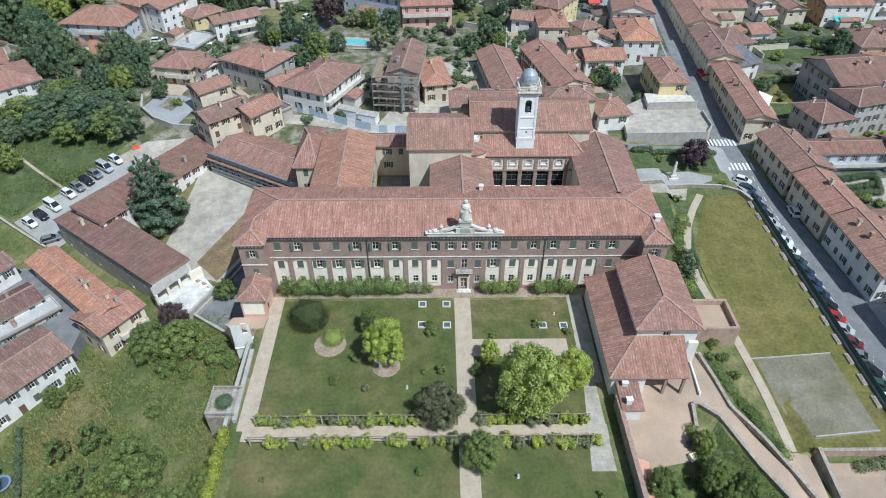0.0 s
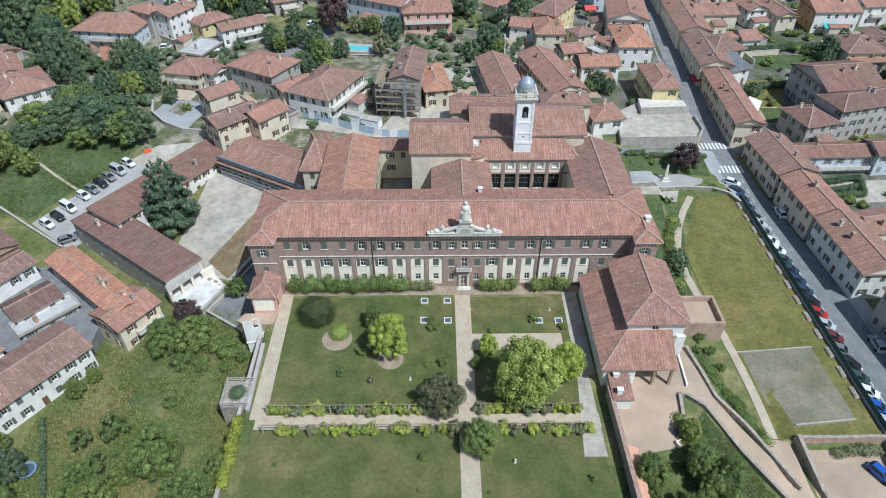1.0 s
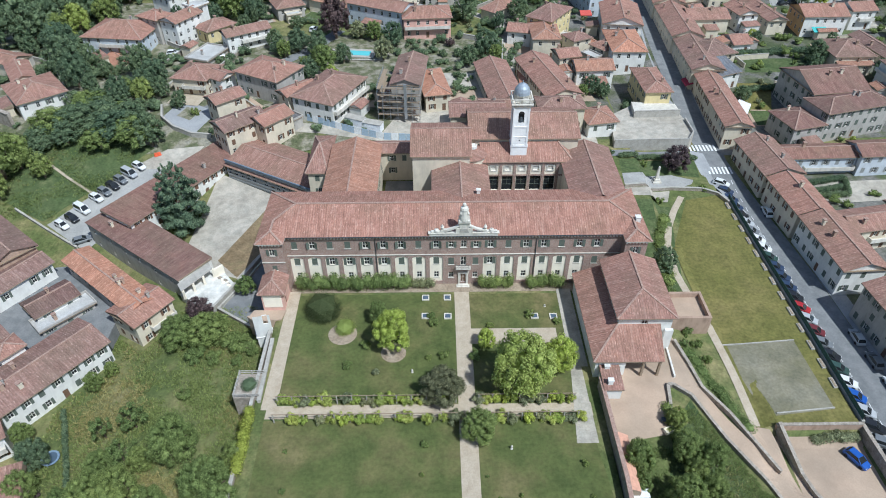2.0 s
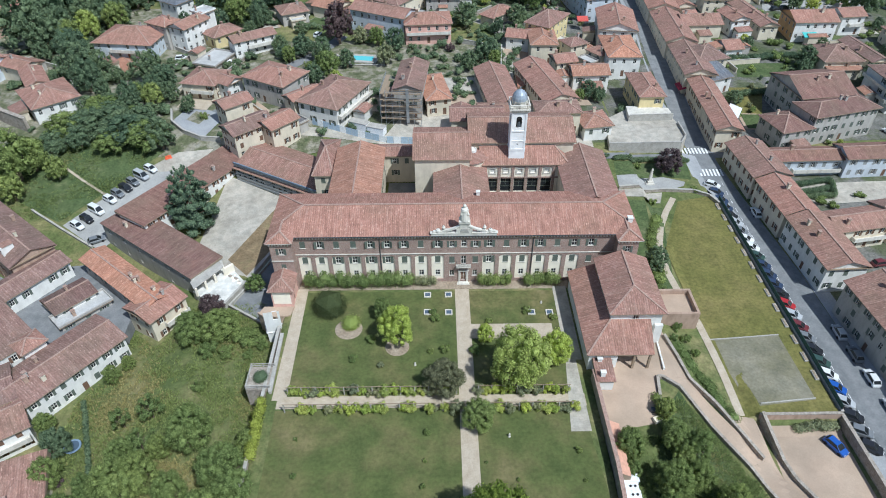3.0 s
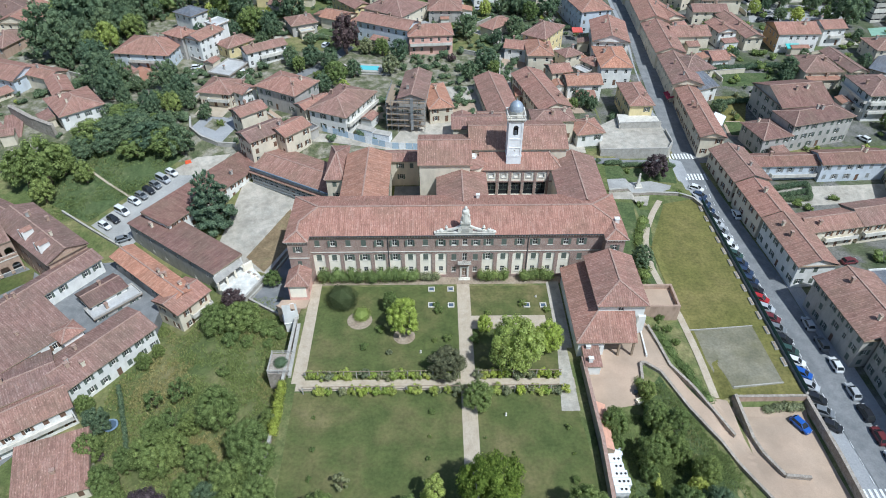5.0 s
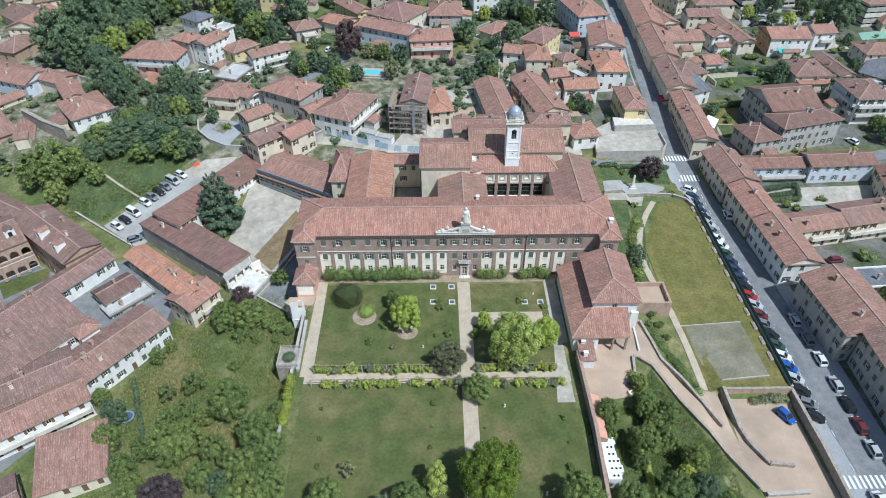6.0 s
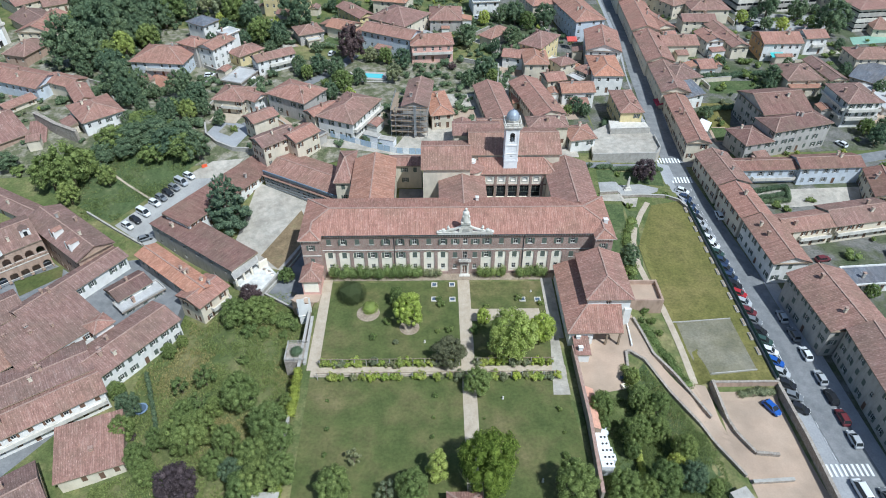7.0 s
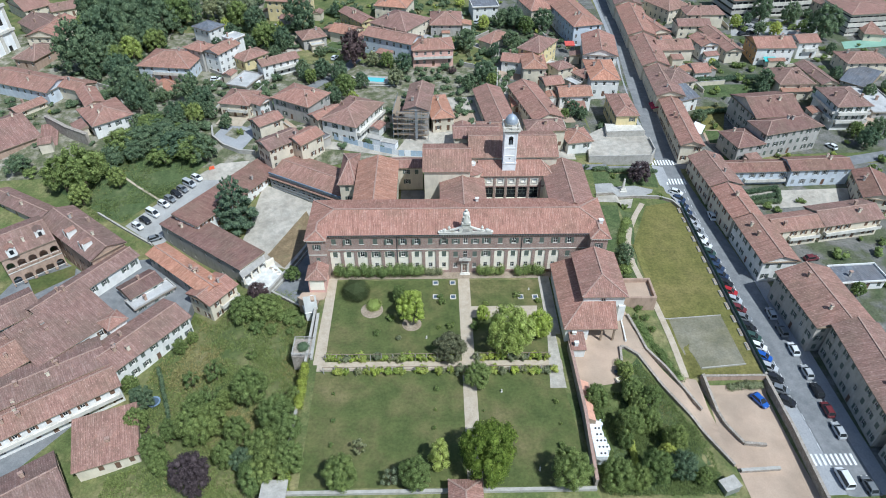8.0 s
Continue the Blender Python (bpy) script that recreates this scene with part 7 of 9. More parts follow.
plant("s", -101.0, 181.2, 1.90, 2.9, "lime")
plant("s", -93.8, 176.9, 1.34, 2.1, "olive")
plant("s", -113.0, 168.4, 1.62, 2.5, "lime")
plant("s", -93.4, 170.2, 2.42, 3.8, "lime")
plant("s", -106.4, 165.1, 1.59, 2.5, "mid")
plant("s", -105.9, 179.3, 2.73, 4.2, "mid")
plant("s", -97.4, 184.0, 2.51, 3.9, "mid")
plant("b", -64.2, 150.7, 7.19, 15.7, "mid")
plant("b", -75.7, 134.0, 5.10, 11.3, "mid")
plant("b", -82.0, 129.7, 3.28, 7.5, "mid")
plant("b", -68.9, 133.8, 4.18, 9.4, "mid")
plant("b", -90.7, 138.6, 3.71, 8.4, "mid")
plant("b", -92.2, 156.6, 5.22, 11.6, "mid")
plant("b", -83.6, 150.2, 5.08, 11.3, "mid")
plant("b", -94.5, 129.4, 3.02, 6.9, "mid")
plant("b", -70.3, 124.5, 2.33, 5.5, "mid")
plant("b", -88.9, 162.8, 5.30, 10.7, "olive")
plant("b", -97.9, 164.7, 6.04, 12.1, "olive")
plant("b", -106.4, 167.8, 4.78, 9.7, "olive")
plant("b", -38.5, 117.9, 5.54, 14.2, "purple")
plant("b", -25.6, 116.2, 3.04, 6.7, "mid")
plant("b", -18.9, 111.9, 3.80, 8.2, "mid")
plant("b", -43.1, 105.3, 3.75, 8.1, "mid")
plant("b", -49.8, 108.1, 3.53, 7.7, "mid")
plant("b", -39.7, 93.3, 4.09, 8.8, "mid")
plant("b", -34.2, 100.0, 2.88, 6.4, "mid")
plant("b", -57.6, 110.1, 3.02, 6.6, "mid")
plant("b", -43.3, 88.2, 3.02, 6.6, "mid")
plant("b", -53.6, 103.8, 2.68, 6.0, "mid")
plant("b", 5.8, 130.3, 4.33, 9.3, "mid")
plant("b", 11.1, 104.6, 3.97, 8.5, "mid")
plant("b", 5.4, 96.8, 3.09, 6.8, "mid")
plant("b", 14.1, 101.1, 2.36, 5.3, "mid")
plant("b", 24.3, 132.0, 3.80, 8.2, "mid")
plant("b", 27.7, 154.7, 4.72, 10.0, "mid")
plant("b", 40.1, 154.8, 4.75, 10.1, "mid")
plant("b", 32.1, 149.7, 3.73, 8.1, "mid")
plant("b", 21.6, 155.3, 3.15, 6.9, "mid")
plant("b", -21.7, 101.8, 3.41, 7.1, "olive")
plant("b", -31.2, 117.8, 2.78, 5.9, "olive")
plant("s", -0.4, 111.2, 2.14, 3.7, "purple")
plant("s", 2.6, 103.4, 2.08, 3.2, "mid")
plant("s", -2.7, 103.9, 1.85, 2.9, "mid")
plant("s", -10.2, 103.6, 2.08, 3.2, "mid")
plant("s", -46.9, 99.6, 2.08, 3.2, "mid")
plant("s", -73.2, 100.3, 1.89, 2.9, "mid")
plant("s", -70.4, 102.1, 2.13, 3.3, "mid")
plant("s", -78.7, 71.2, 1.94, 3.0, "mid")
plant("s", -72.3, 67.2, 1.69, 2.6, "mid")
plant("b", 41.6, 81.4, 2.74, 6.1, "mid")
plant("b", 44.3, 79.3, 2.23, 5.1, "mid")
plant("b", 40.7, 87.2, 1.78, 4.2, "mid")
plant("b", 38.3, 79.2, 1.73, 4.1, "mid")
plant("b", 140.8, 165.5, 5.03, 11.2, "dark")
plant("b", 151.9, 161.3, 4.69, 10.4, "dark")
plant("b", 157.6, 143.1, 6.94, 15.2, "dark")
plant("b", 133.8, 149.3, 2.74, 6.3, "dark")
plant("b", 117.4, 101.5, 3.52, 8.0, "dark")
plant("b", 114.4, 95.7, 2.59, 6.0, "dark")
plant("b", 133.5, 84.8, 3.74, 8.5, "dark")
plant("b", 133.3, 90.4, 3.22, 7.4, "dark")
plant("b", 103.0, 115.1, 2.09, 5.0, "dark")
plant("b", 99.2, 113.7, 2.07, 5.0, "dark")
plant("b", 55.6, 42.6, 3.9, 7.0, "purple")
plant("b", 100.1, -6.0, 1.85, 4.3, "mid")
plant("b", 120.5, 69.9, 2.16, 4.9, "mid")
plant("b", 136.7, 62.4, 3.55, 7.7, "mid")
plant("b", 142.7, 67.0, 3.92, 8.4, "mid")
plant("b", 136.3, 68.8, 2.78, 6.2, "mid")
plant("b", 128.2, 113.6, 2.16, 4.9, "mid")
plant("b", 154.4, 95.1, 2.47, 5.5, "mid")
plant("b", 147.7, 108.0, 2.52, 5.6, "mid")
plant("s", 48.2, 44.6, 1.35, 2.1, "mid")
plant("s", 40.3, 47.8, 1.16, 1.8, "mid")


def hedge(name, line, width, height, leaf, label, density=34, uneven=0.25, category="hedge"):
    """A planted strip: leaf sprays over an uneven body along plan points, with stems inside."""
    rng = random.Random(hash_name(label))
    v, f = [], []
    stems = Build()
    for p, q in zip(line, line[1:]):
        p, q = Vector(p), Vector(q)
        ln = (q - p).length
        n = max(1, int(ln / (width * 0.55)))
        for i in range(n):
            c = p.lerp(q, (i + 0.5) / n)
            g = ground_z(*c)
            h = height * (1 + rng.uniform(-uneven, uneven))
            a, b = leaf_cloud(rng, [(c.x + rng.uniform(-.15, .15) * width, c.y + rng.uniform(-.15, .15) * width, g + h * 0.52, width * 0.62, h * 0.5)], int(density * 2.2 * width * (1 + height)), 0.125, core=0.8)
            k = len(v)
            v += a
            f += [tuple(t + k for t in x) for x in b]
            stems.box(c.x - 0.04, c.x + 0.04, c.y - 0.04, c.y + 0.04, g - 0.1, g + h * 0.6)
    ob = thing(name, pose(0, 0, 0), label, category)
    me = bpy.data.meshes.new("leaves")
    me.from_pydata(v, [], f)
    me.materials.append(LEAF[leaf])
    part("leaves", me, None, ob)
    part("stems", stems, [BARK], ob)
    return ob


hedge("climbing_hedge", [(-33.0, -1.6), (-22.0, -1.7), (-10.5, -1.5)], 2.0, 3.6, "soft", "dense green climbing hedge against the facade", 24, 0.3)
hedge("climbing_hedge", [(-10.0, -1.4), (-6.0, -1.3)], 1.4, 2.4, "olive", "sparse green climber against the stone base", 22)
hedge("climbing_hedge", [(3.0, -1.5), (9.6, -1.5)], 1.7, 2.9, "soft", "green climbing shrub against the facade", 22, 0.3)
hedge("climbing_hedge", [(12.6, -1.5), (20.0, -1.6)], 1.8, 3.2, "soft", "tall green climbing shrub against the facade", 22, 0.3)
hedge("ivy_wall", [(-36.3, -30.5), (-36.2, -42.0)], 1.6, 1.3, "ivy", "yellow-green creeper over the terrace wall", 30)
hedge("ivy_wall", [(-35.9, -52.0), (-35.7, -60.5)], 1.2, 0.9, "ivy", "yellow-green creeper at the wall's end", 36)
hedge("box_hedge", [(92.0, 106.5), (118.0, 109.0)], 2.2, 2.2, "dark", "clipped dark green garden hedge", 30, 0.08)
hedge("box_hedge", [(88.0, 84.0), (104.0, 86.0)], 2.0, 2.0, "dark", "clipped dark green garden hedge", 30, 0.08)
hedge("box_hedge", [(31.3, -44.5), (32.0, -50.0), (31.5, -56.0)], 1.1, 1.6, "lime", "curved light green hedge round the boxes", 40, 0.1)
hedge("bank_planting", [(39.6, -18.0), (43.5, -27.0), (46.2, -34.0)], 2.0, 0.7, "mid", "low green planting on the bank", 30, 0.4)
hedge("bank_planting", [(48.0, 24.0), (43.2, 12.0), (42.6, 0.0)], 2.2, 0.9, "mid", "low green planting beside the path", 26, 0.4)
hedge("wild_hedge", [(57.5, -34.5), (65.0, -34.3)], 1.8, 1.6, "olive", "dry grey-green bank of scrub above the car park", 34, 0.3)
hedge("slope_planting", [(33.0, -30.5), (33.6, -37.0), (36.0, -44.0)], 1.8, 1.2, "mid", "green planting along the ramp wall", 30, 0.35)


hedge("box_hedge", [(42.4, 47.0), (53.0, 47.5), (62.6, 47.4)], 1.3, 1.4, "dark", "clipped dark green hedge along the square's lawn", 44, 0.08)


def long_grass(label, zone, count, seed, dry=0.3, inside=lambda x, y: True):
    """Uncut grass: leaning blades in tufts, thick and thin by patches, inside a plan rectangle."""
    rng = random.Random(seed)
    x0, x1, y0, y1 = zone
    v, f, mats = [], [], []
    while len(f) < count:
        x, y = rng.uniform(x0, x1), rng.uniform(y0, y1)
        n = noise.noise(Vector((x * 0.16, y * 0.16, seed))) + 0.5 * noise.noise(Vector((x * 0.5, y * 0.5, seed)))
        if rng.random() > 0.45 + n:
            continue
        if not inside(x, y) or not clear_of_houses(x, y, 0.5):
            continue
        straw = noise.noise(Vector((x * 0.10 + 7, y * 0.06, seed))) + rng.gauss(0, 0.22) > 0.62 - dry
        g = ground_z(x, y)
        for _ in range(4):
            a, h = rng.uniform(0, 6.28), rng.uniform(0.25, 0.7)
            bx, by = x + rng.uniform(-0.3, 0.3), y + rng.uniform(-0.3, 0.3)
            c, sn, w = math.cos(a), math.sin(a), rng.uniform(0.05, 0.11)
            i = len(v)
            v.extend([(bx - sn * w, by + c * w, g - 0.03), (bx + sn * w, by - c * w, g - 0.03), (bx + c * h * 0.8, by + sn * h * 0.8, g + h * 0.62)])
            f.append((i, i + 1, i + 2))
            mats.append(1 if straw else 0)
    me = bpy.data.meshes.new("long_grass")
    me.from_pydata(v, [], f)
    me.materials.append(BLADE)
    me.materials.append(STRAW)
    me.polygons.foreach_set("material_index", mats)
    tagged(new("long_grass", me), label, "grass", kind="stuff")


STRAW = leaf_material("dry_straw", (0.215, 0.195, 0.085), (0.27, 0.245, 0.12))
BLADE = leaf_material("grass_blades", (0.135, 0.170, 0.060), (0.19, 0.22, 0.085))
long_grass("uncut green and straw-yellow meadow grass", (-74.0, -37.2, -60.0, -2.0), 60000, 3)
long_grass("rough green grass on the bank below the ramp", (25.5, 48.0, -60.0, -31.0), 26000, 5, 0.05, lambda x, y: x < 37.0 - (28.9 + y) * 0.565 and (y < -37 or x > 34.2))
long_grass("rough green grass beside the parking lot", (-116.0, -84.0, 30.0, 62.0), 20000, 8, 0.1, lambda x, y: x < -99.8 + (y - 28) * 0.86)

# ---- walls, fences and garden works ----
low_wall("square_wall", [(40.6, 33.6), (52.4, 34.9), (60.2, 34.4), (63.6, 32.4), (65.0, 29.0)], 0.4, 0.9, WALLSTONE, "curved low rendered wall between square and field", CONCRETE, step=1.5)
low_wall("yard_parapet", [(41.8, 51.5), (61.5, 51.9), (63.8, 55.6), (63.8, 63.0)], 0.25, 2.7, CONCRETE, "pale parapet round the raised white yard", CONCRETE, foot=0)
low_wall("yard_parapet_2", [(50.1, 64.7), (62.8, 65.3)], 0.25, 4.0, CONCRETE, "pale parapet of the upper terrace", CONCRETE, foot=0)
low_wall("lot_wall", [(-108.3, 32.7), (-98.5, 26.4), (-88.9, 20.4)], 0.35, 0.7, CONCRETE, "low pale wall between meadow and parking lot", CONCRETE)
low_wall("terrace_wall", [(-36.5, -13.0), (-36.5, -61.8)], 0.45, 0.55, WALLSTONE, "stone retaining wall of the garden terrace", CONCRETE, foot=0, step=6)
low_wall("terrace_wall_2", [(-35.6, -15.0), (-35.3, -29.0)], 0.5, 0.7, CONCRETE, "pale concrete parapet beside the path", CONCRETE, foot=0, step=6)
low_wall("south_wall", [(-36.5, -61.2), (22.0, -61.0)], 0.5, 0.8, CONCRETE, "low pale garden end wall", CONCRETE, foot=0, step=6)
low_wall("garden_wall", [(22.4, -26.4), (22.6, -45.0), (21.9, -60.5)], 0.5, 2.6, WALLSTONE, "tall stone garden wall with a red tile coping", RIDGE, foot=0, step=6)
low_wall("ramp_wall", [(37.9, -17.0), (40.2, -26.8), (43.8, -31.4), (49.0, -41.0)], 0.4, 1.0, WALLSTONE, "low stone wall along the ramp", WALLSTONE)
low_wall("ramp_wall_2", [(33.4, -32.7), (34.1, -26.7), (35.0, -26.7), (37.7, -28.9), (46.0, -42.7), (51.7, -53.7)], 0.4, 0.8, WALLSTONE, "low stone wall below the ramp", WALLSTONE)
low_wall("car_park_wall", [(51.3, -33.2), (52.6, -41.0), (53.2, -44.2), (55.4, -48.8), (59.8, -49.3)], 0.45, 0.9, WALLSTONE, "stone retaining wall of the car park", WALLSTONE)
# brown face stands in for the shaded recess under the field
low_wall("car_park_wall_2", [(50.9, -33.3), (65.4, -33.3)], 0.4, -1.6, WALL["brick"], "retaining wall under the field, recess shade put into its brown", WALLSTONE, foot=0)
low_wall("car_park_wall_3", [(52.4, -55.0), (60.4, -54.6)], 0.5, 0.9, WALLSTONE, "low wall at the car park entrance", CONCRETE)
low_wall("street_wall", [(65.9, -62.0), (66.1, -46.0), (65.7, -33.0)], 0.5, -2.2, WALLSTONE, "dark stone wall between car park and street", WALLSTONE, foot=0)
low_wall("field_wall", [(65.6, -33.0), (65.4, 31.0)], 0.4, -1.6, CONCRETE, "concrete retaining wall along the playing field", CONCRETE, foot=0)
low_wall("lane_wall", [(-82.4, 70.5), (-80.6, 64.5), (-76.2, 60.0), (-70.5, 57.0), (-65.2, 56.4)], 0.4, 1.3, CONCRETE, "curved pale wall round a raised terrace", CONCRETE, step=1.5)
patch("curved_terrace", [(-81.2, 65.2), (-70.4, 57.6), (-66.2, 68.0), (-78.0, 75.2)], SIDEWALK, "pale paved terrace with garden beds", "terrace", 0.11, 1.0)
patch("garden_bed", [(-77.2, 66.4), (-73.0, 64.0), (-71.0, 69.0), (-75.6, 71.0)], EARTHGREEN, "planted bed on a terrace", "garden", 0.16, 1.0)
low_wall("pool_wall", [(-38.6, 109.0), (-33.6, 101.6), (-22.0, 101.0)], 0.5, 0.3, WALLSTONE, "curved stone wall below the swimming pool", CONCRETE)
low_wall("villa_wall", [(2.5, 118.0), (16.0, 112.0)], 0.35, 1.6, CONCRETE, "pale garden wall of the villa", CONCRETE)
low_wall("lane_wall_2", [(15.2, 90.0), (17.2, 112.0)], 0.3, 2.0, CONCRETE, "pale wall along a lane", CONCRETE)
hedge("wild_hedge", [(-72.4, -25.0), (-64.9, -40.5)], 0.8, 1.2, "dark", "dark overgrown fence line of the orchard", 26, 0.4)
low_wall("field_edge", [(47.6, -15.9), (61.8, -14.7)], 0.15, 0.3, CONCRETE, "low pale board along the field", CONCRETE)
low_wall("field_edge_2", [(51.9, -31.0), (62.2, -30.0)], 0.15, 0.3, CONCRETE, "low pale board along the field end", CONCRETE)
low_wall("parapet_wall", [(-100, 118), (-86, 108), (-76, 104)], 0.35, 1.4, CONCRETE, "pale parapet above a sloping garden", CONCRETE)


def planter():
    ob = thing("terrace_bastion", pose(-37.4, -25.6, 0), "square stone bastion with a railing and a bush", "bastion")
    b = Build()
    b.prism([(-2.4, -2.6), (2.0, -2.6), (2.0, 2.6), (-2.4, 2.6)], -5.0, 0.35)
    part("base", b, [WALLSTONE], ob, "stone bastion base")
    r = Build()
    for p, q in (((-2.3, -2.5), (1.9, -2.5)), ((-2.3, -2.5), (-2.3, 2.5)), ((-2.3, 2.5), (1.9, 2.5))):
        r.beam((*p, 1.3), (*q, 1.3), 0.12, 0.1)
        r.beam((*p, 0.85), (*q, 0.85), 0.1, 0.08)
    for x, y in ((-2.3, -2.5), (-0.2, -2.5), (1.9, -2.5), (-2.3, 0), (-2.3, 2.5), (-0.2, 2.5), (1.9, 2.5)):
        r.box(x - 0.09, x + 0.09, y - 0.09, y + 0.09, 0.35, 1.35)
    part("railing", r, [CONCRETE], ob, "pale concrete railing")
    c = part("bush", crown_mesh("d", "dark", 1), None, ob, "clipped dark bush", m=pose(-0.2, 0, 0.3))
    c.scale = (1.5, 1.5, 1.2)


planter()


def pergola(y, x0, x1, posts):
    ob = thing("pergola", pose(0, y, 0), "weathered wooden pergola frame carrying grapevines", "pergola", "pergolas along the path")
    for i in range(posts):
        x = x0 + (x1 - x0) * i / (posts - 1)
        p = Build()
        p.box(x - 0.08, x + 0.08, -0.08, 0.08, -0.1, 2.2)
        part("post", p, [CONCRETE], ob)
    for z, w in ((2.28, 0.1), (1.3, 0.05)):
        r = Build()
        r.beam((x0 - 0.2, 0, z), (x1 + 0.2, 0, z), w, w)
        part("rail", r, [WOOD], ob)


pergola(-29.4, -32.0, -2.2, 13)
pergola(-33.0, -32.0, -2.2, 13)
pergola(-29.4, 1.6, 17.6, 8)
pergola(-33.0, 1.6, 17.6, 8)


def grapevine(x, y, r, h, leaf, n):
    ob = thing("grapevine", pose(x, y, 0.0, 0, 0, n * 37), "leafy yellow-green grapevine climbing a pergola", "vine", "vines on the pergola")
    c = part("leaves", crown_mesh("s", leaf, n % 4, True), None, ob)
    c.scale = (r, r, h)
    t = part("stem", trunk_mesh(n % 3), None, ob)
    t.scale = (0.8, 0.8, h * 0.8)


vrng = random.Random(11)
for row, y in ((0, -29.3), (1, -33.0)):
    x = -31.5
    while x < 18.0:
        if not -2.6 < x < 1.8 and vrng.random() < (0.92 if row == 0 else 0.72):
            grapevine(x + vrng.uniform(-0.4, 0.4), y + vrng.uniform(-0.25, 0.25), vrng.uniform(0.9, 1.6), vrng.uniform(1.9, 2.9), vrng.choice(["bright", "lime", "lime", "olive"]), int(x * 7 + 300))
        x += vrng.uniform(1.0, 1.8)


def skylight(x, y):
    ob = thing("skylight", pose(x, y, 0.0), "square white-framed skylight set flush in the lawn", "skylight", "skylights in the lawn")
    f = Build()
    for a, b, c, d in ((-0.72, 0.72, -0.72, -0.52), (-0.72, 0.72, 0.52, 0.72), (-0.72, -0.52, -0.52, 0.52), (0.52, 0.72, -0.52, 0.52)):
        f.box(a, b, c, d, -0.1, 0.28)
    part("frame", f, [STONE], ob, "pale stone frame")
    g = Build()
    g.box(-0.52, 0.52, -0.52, 0.52, -0.1, 0.2)
    part("pane", g, [BLUEGLASS], ob, "blue reflecting glass")


BLUEGLASS, nt_b, b_b = nodes_of("blue_glass", 0.12, 0.0, 0.8)
b_b.inputs["Base Color"].default_value = (0.09, 0.125, 0.17, 1)
for x, y in ((-7.5, -4.3), (-3.2, -4.3), (-7.5, -9.3), (-3.2, -9.4), (13.4, -9.6), (17.0, -9.7)):
    skylight(x, y)


def garden_stone(x, y, h):
    b = Build()
    b.lathe([(0.26, -0.05), (0.24, 0.1), (0.13, h * 0.4), (0.18, h * 0.75), (0.10, h * 0.92), (0.01, h)], 0, 0, 8)
    ob = part("garden_ornament", b, [STONE], None, m=pose(x, y, ground_z(x, y)))
    tagged(ob, "small white stone ornament standing on the lawn", "ornament")


for x, y, h in ((-9.7, -22.8, 0.8), (6.3, -38.3, 0.9), (12.0, -56.8, 1.2), (15.7, -6.9, 0.6)):
    garden_stone(x, y, h)


def ring_bed(x, y, r):
    b = Build()
    b.lathe([(0.01, 0.06), (r, 0.06), (r + 0.1, 0.0)], 0, 0, 24)
    ob = part("flower_bed", b, [EARTH], None, m=pose(x, y, 0.02))
    tagged(ob, "round bare earth bed under a bush", "flower bed")


ring_bed(-22.9, -13.6, 2.6)
ring_bed(-13.2, -18.3, 2.2)


def gatehouse():
    ob = thing("gate_pavilion", pose(-2.4, -64.5, 0), "small garden pavilion with a mossy red tile roof", "pavilion")
    w = Build()
    c = [(-2.7, -3.6), (2.7, -3.6), (2.7, 3.6), (-2.7, 3.6)]
    for i in range(4):
        wall_panel(w, c[i], c[(i + 1) % 4], -2.5, 2.9, [(2.0, 3.4, 0.0, 2.3)] if i in (0, 2) else [])
    part("wall", w, [WALL["cream"]], ob, "cream plastered walls")
    part("roof", roof_build(6.4, 8.6, "H", 0.5), [ROOF["r2"], RIDGE, WOOD], ob, "mossy red tile hipped roof", m=pose(0, 0, 3.0))


gatehouse()


def corner_turret():
    ob = thing("garden_turret", pose(-37.6, -61.0, 0), "low stone corner block with a flat concrete top", "turret")
    b = Build()
    b.prism([(-2.2, -2.0), (2.2, -2.0), (2.2, 2.0), (-2.2, 2.0)], -5, 1.0)
    part("base", b, [WALLSTONE], ob)
    b = Build()
    b.prism([(-2.4, -2.2), (2.4, -2.2), (2.4, 2.2), (-2.4, 2.2)], 1.0, 1.25)
    part("slab", b, [CONCRETE], ob, "pale concrete slab")


corner_turret()


def lean_to():
    ob = thing("lean_to_shed", pose(0, 0, 0), "long lean-to shed with an orange roof against the wall", "shed")
    b = Build()
    slope_face(b, [(24.9, -46.0, 0.2), (25.1, -36.2, 0.2), (22.7, -36.0, 1.3), (22.7, -46.0, 1.3)][::1])
    b.face([(24.9, -46.0, 0.05), (25.1, -36.2, 0.05), (25.1, -36.2, 0.2), (24.9, -46.0, 0.2)], 1)
    b.face([(22.7, -46.0, -3.0), (24.9, -46.0, -3.0), (24.9, -46.0, 0.2), (22.7, -46.0, 1.3)], 1)
    part("roof", b, [PINKROOF, WOOD], ob, "flat orange-pink sheet roof")
    w = Build()
    wall_panel(w, (24.7, -46.0), (24.9, -36.4), -4.2, 0.1, [(2.0, 3.0, -3.2, -1.2), (6.0, 7.0, -3.2, -1.2)])
    part("wall", w, [WALL["cream"]], ob)


PINKROOF = plain("salmon_sheet_roof", (0.62, 0.34, 0.24), 0.8)
lean_to()


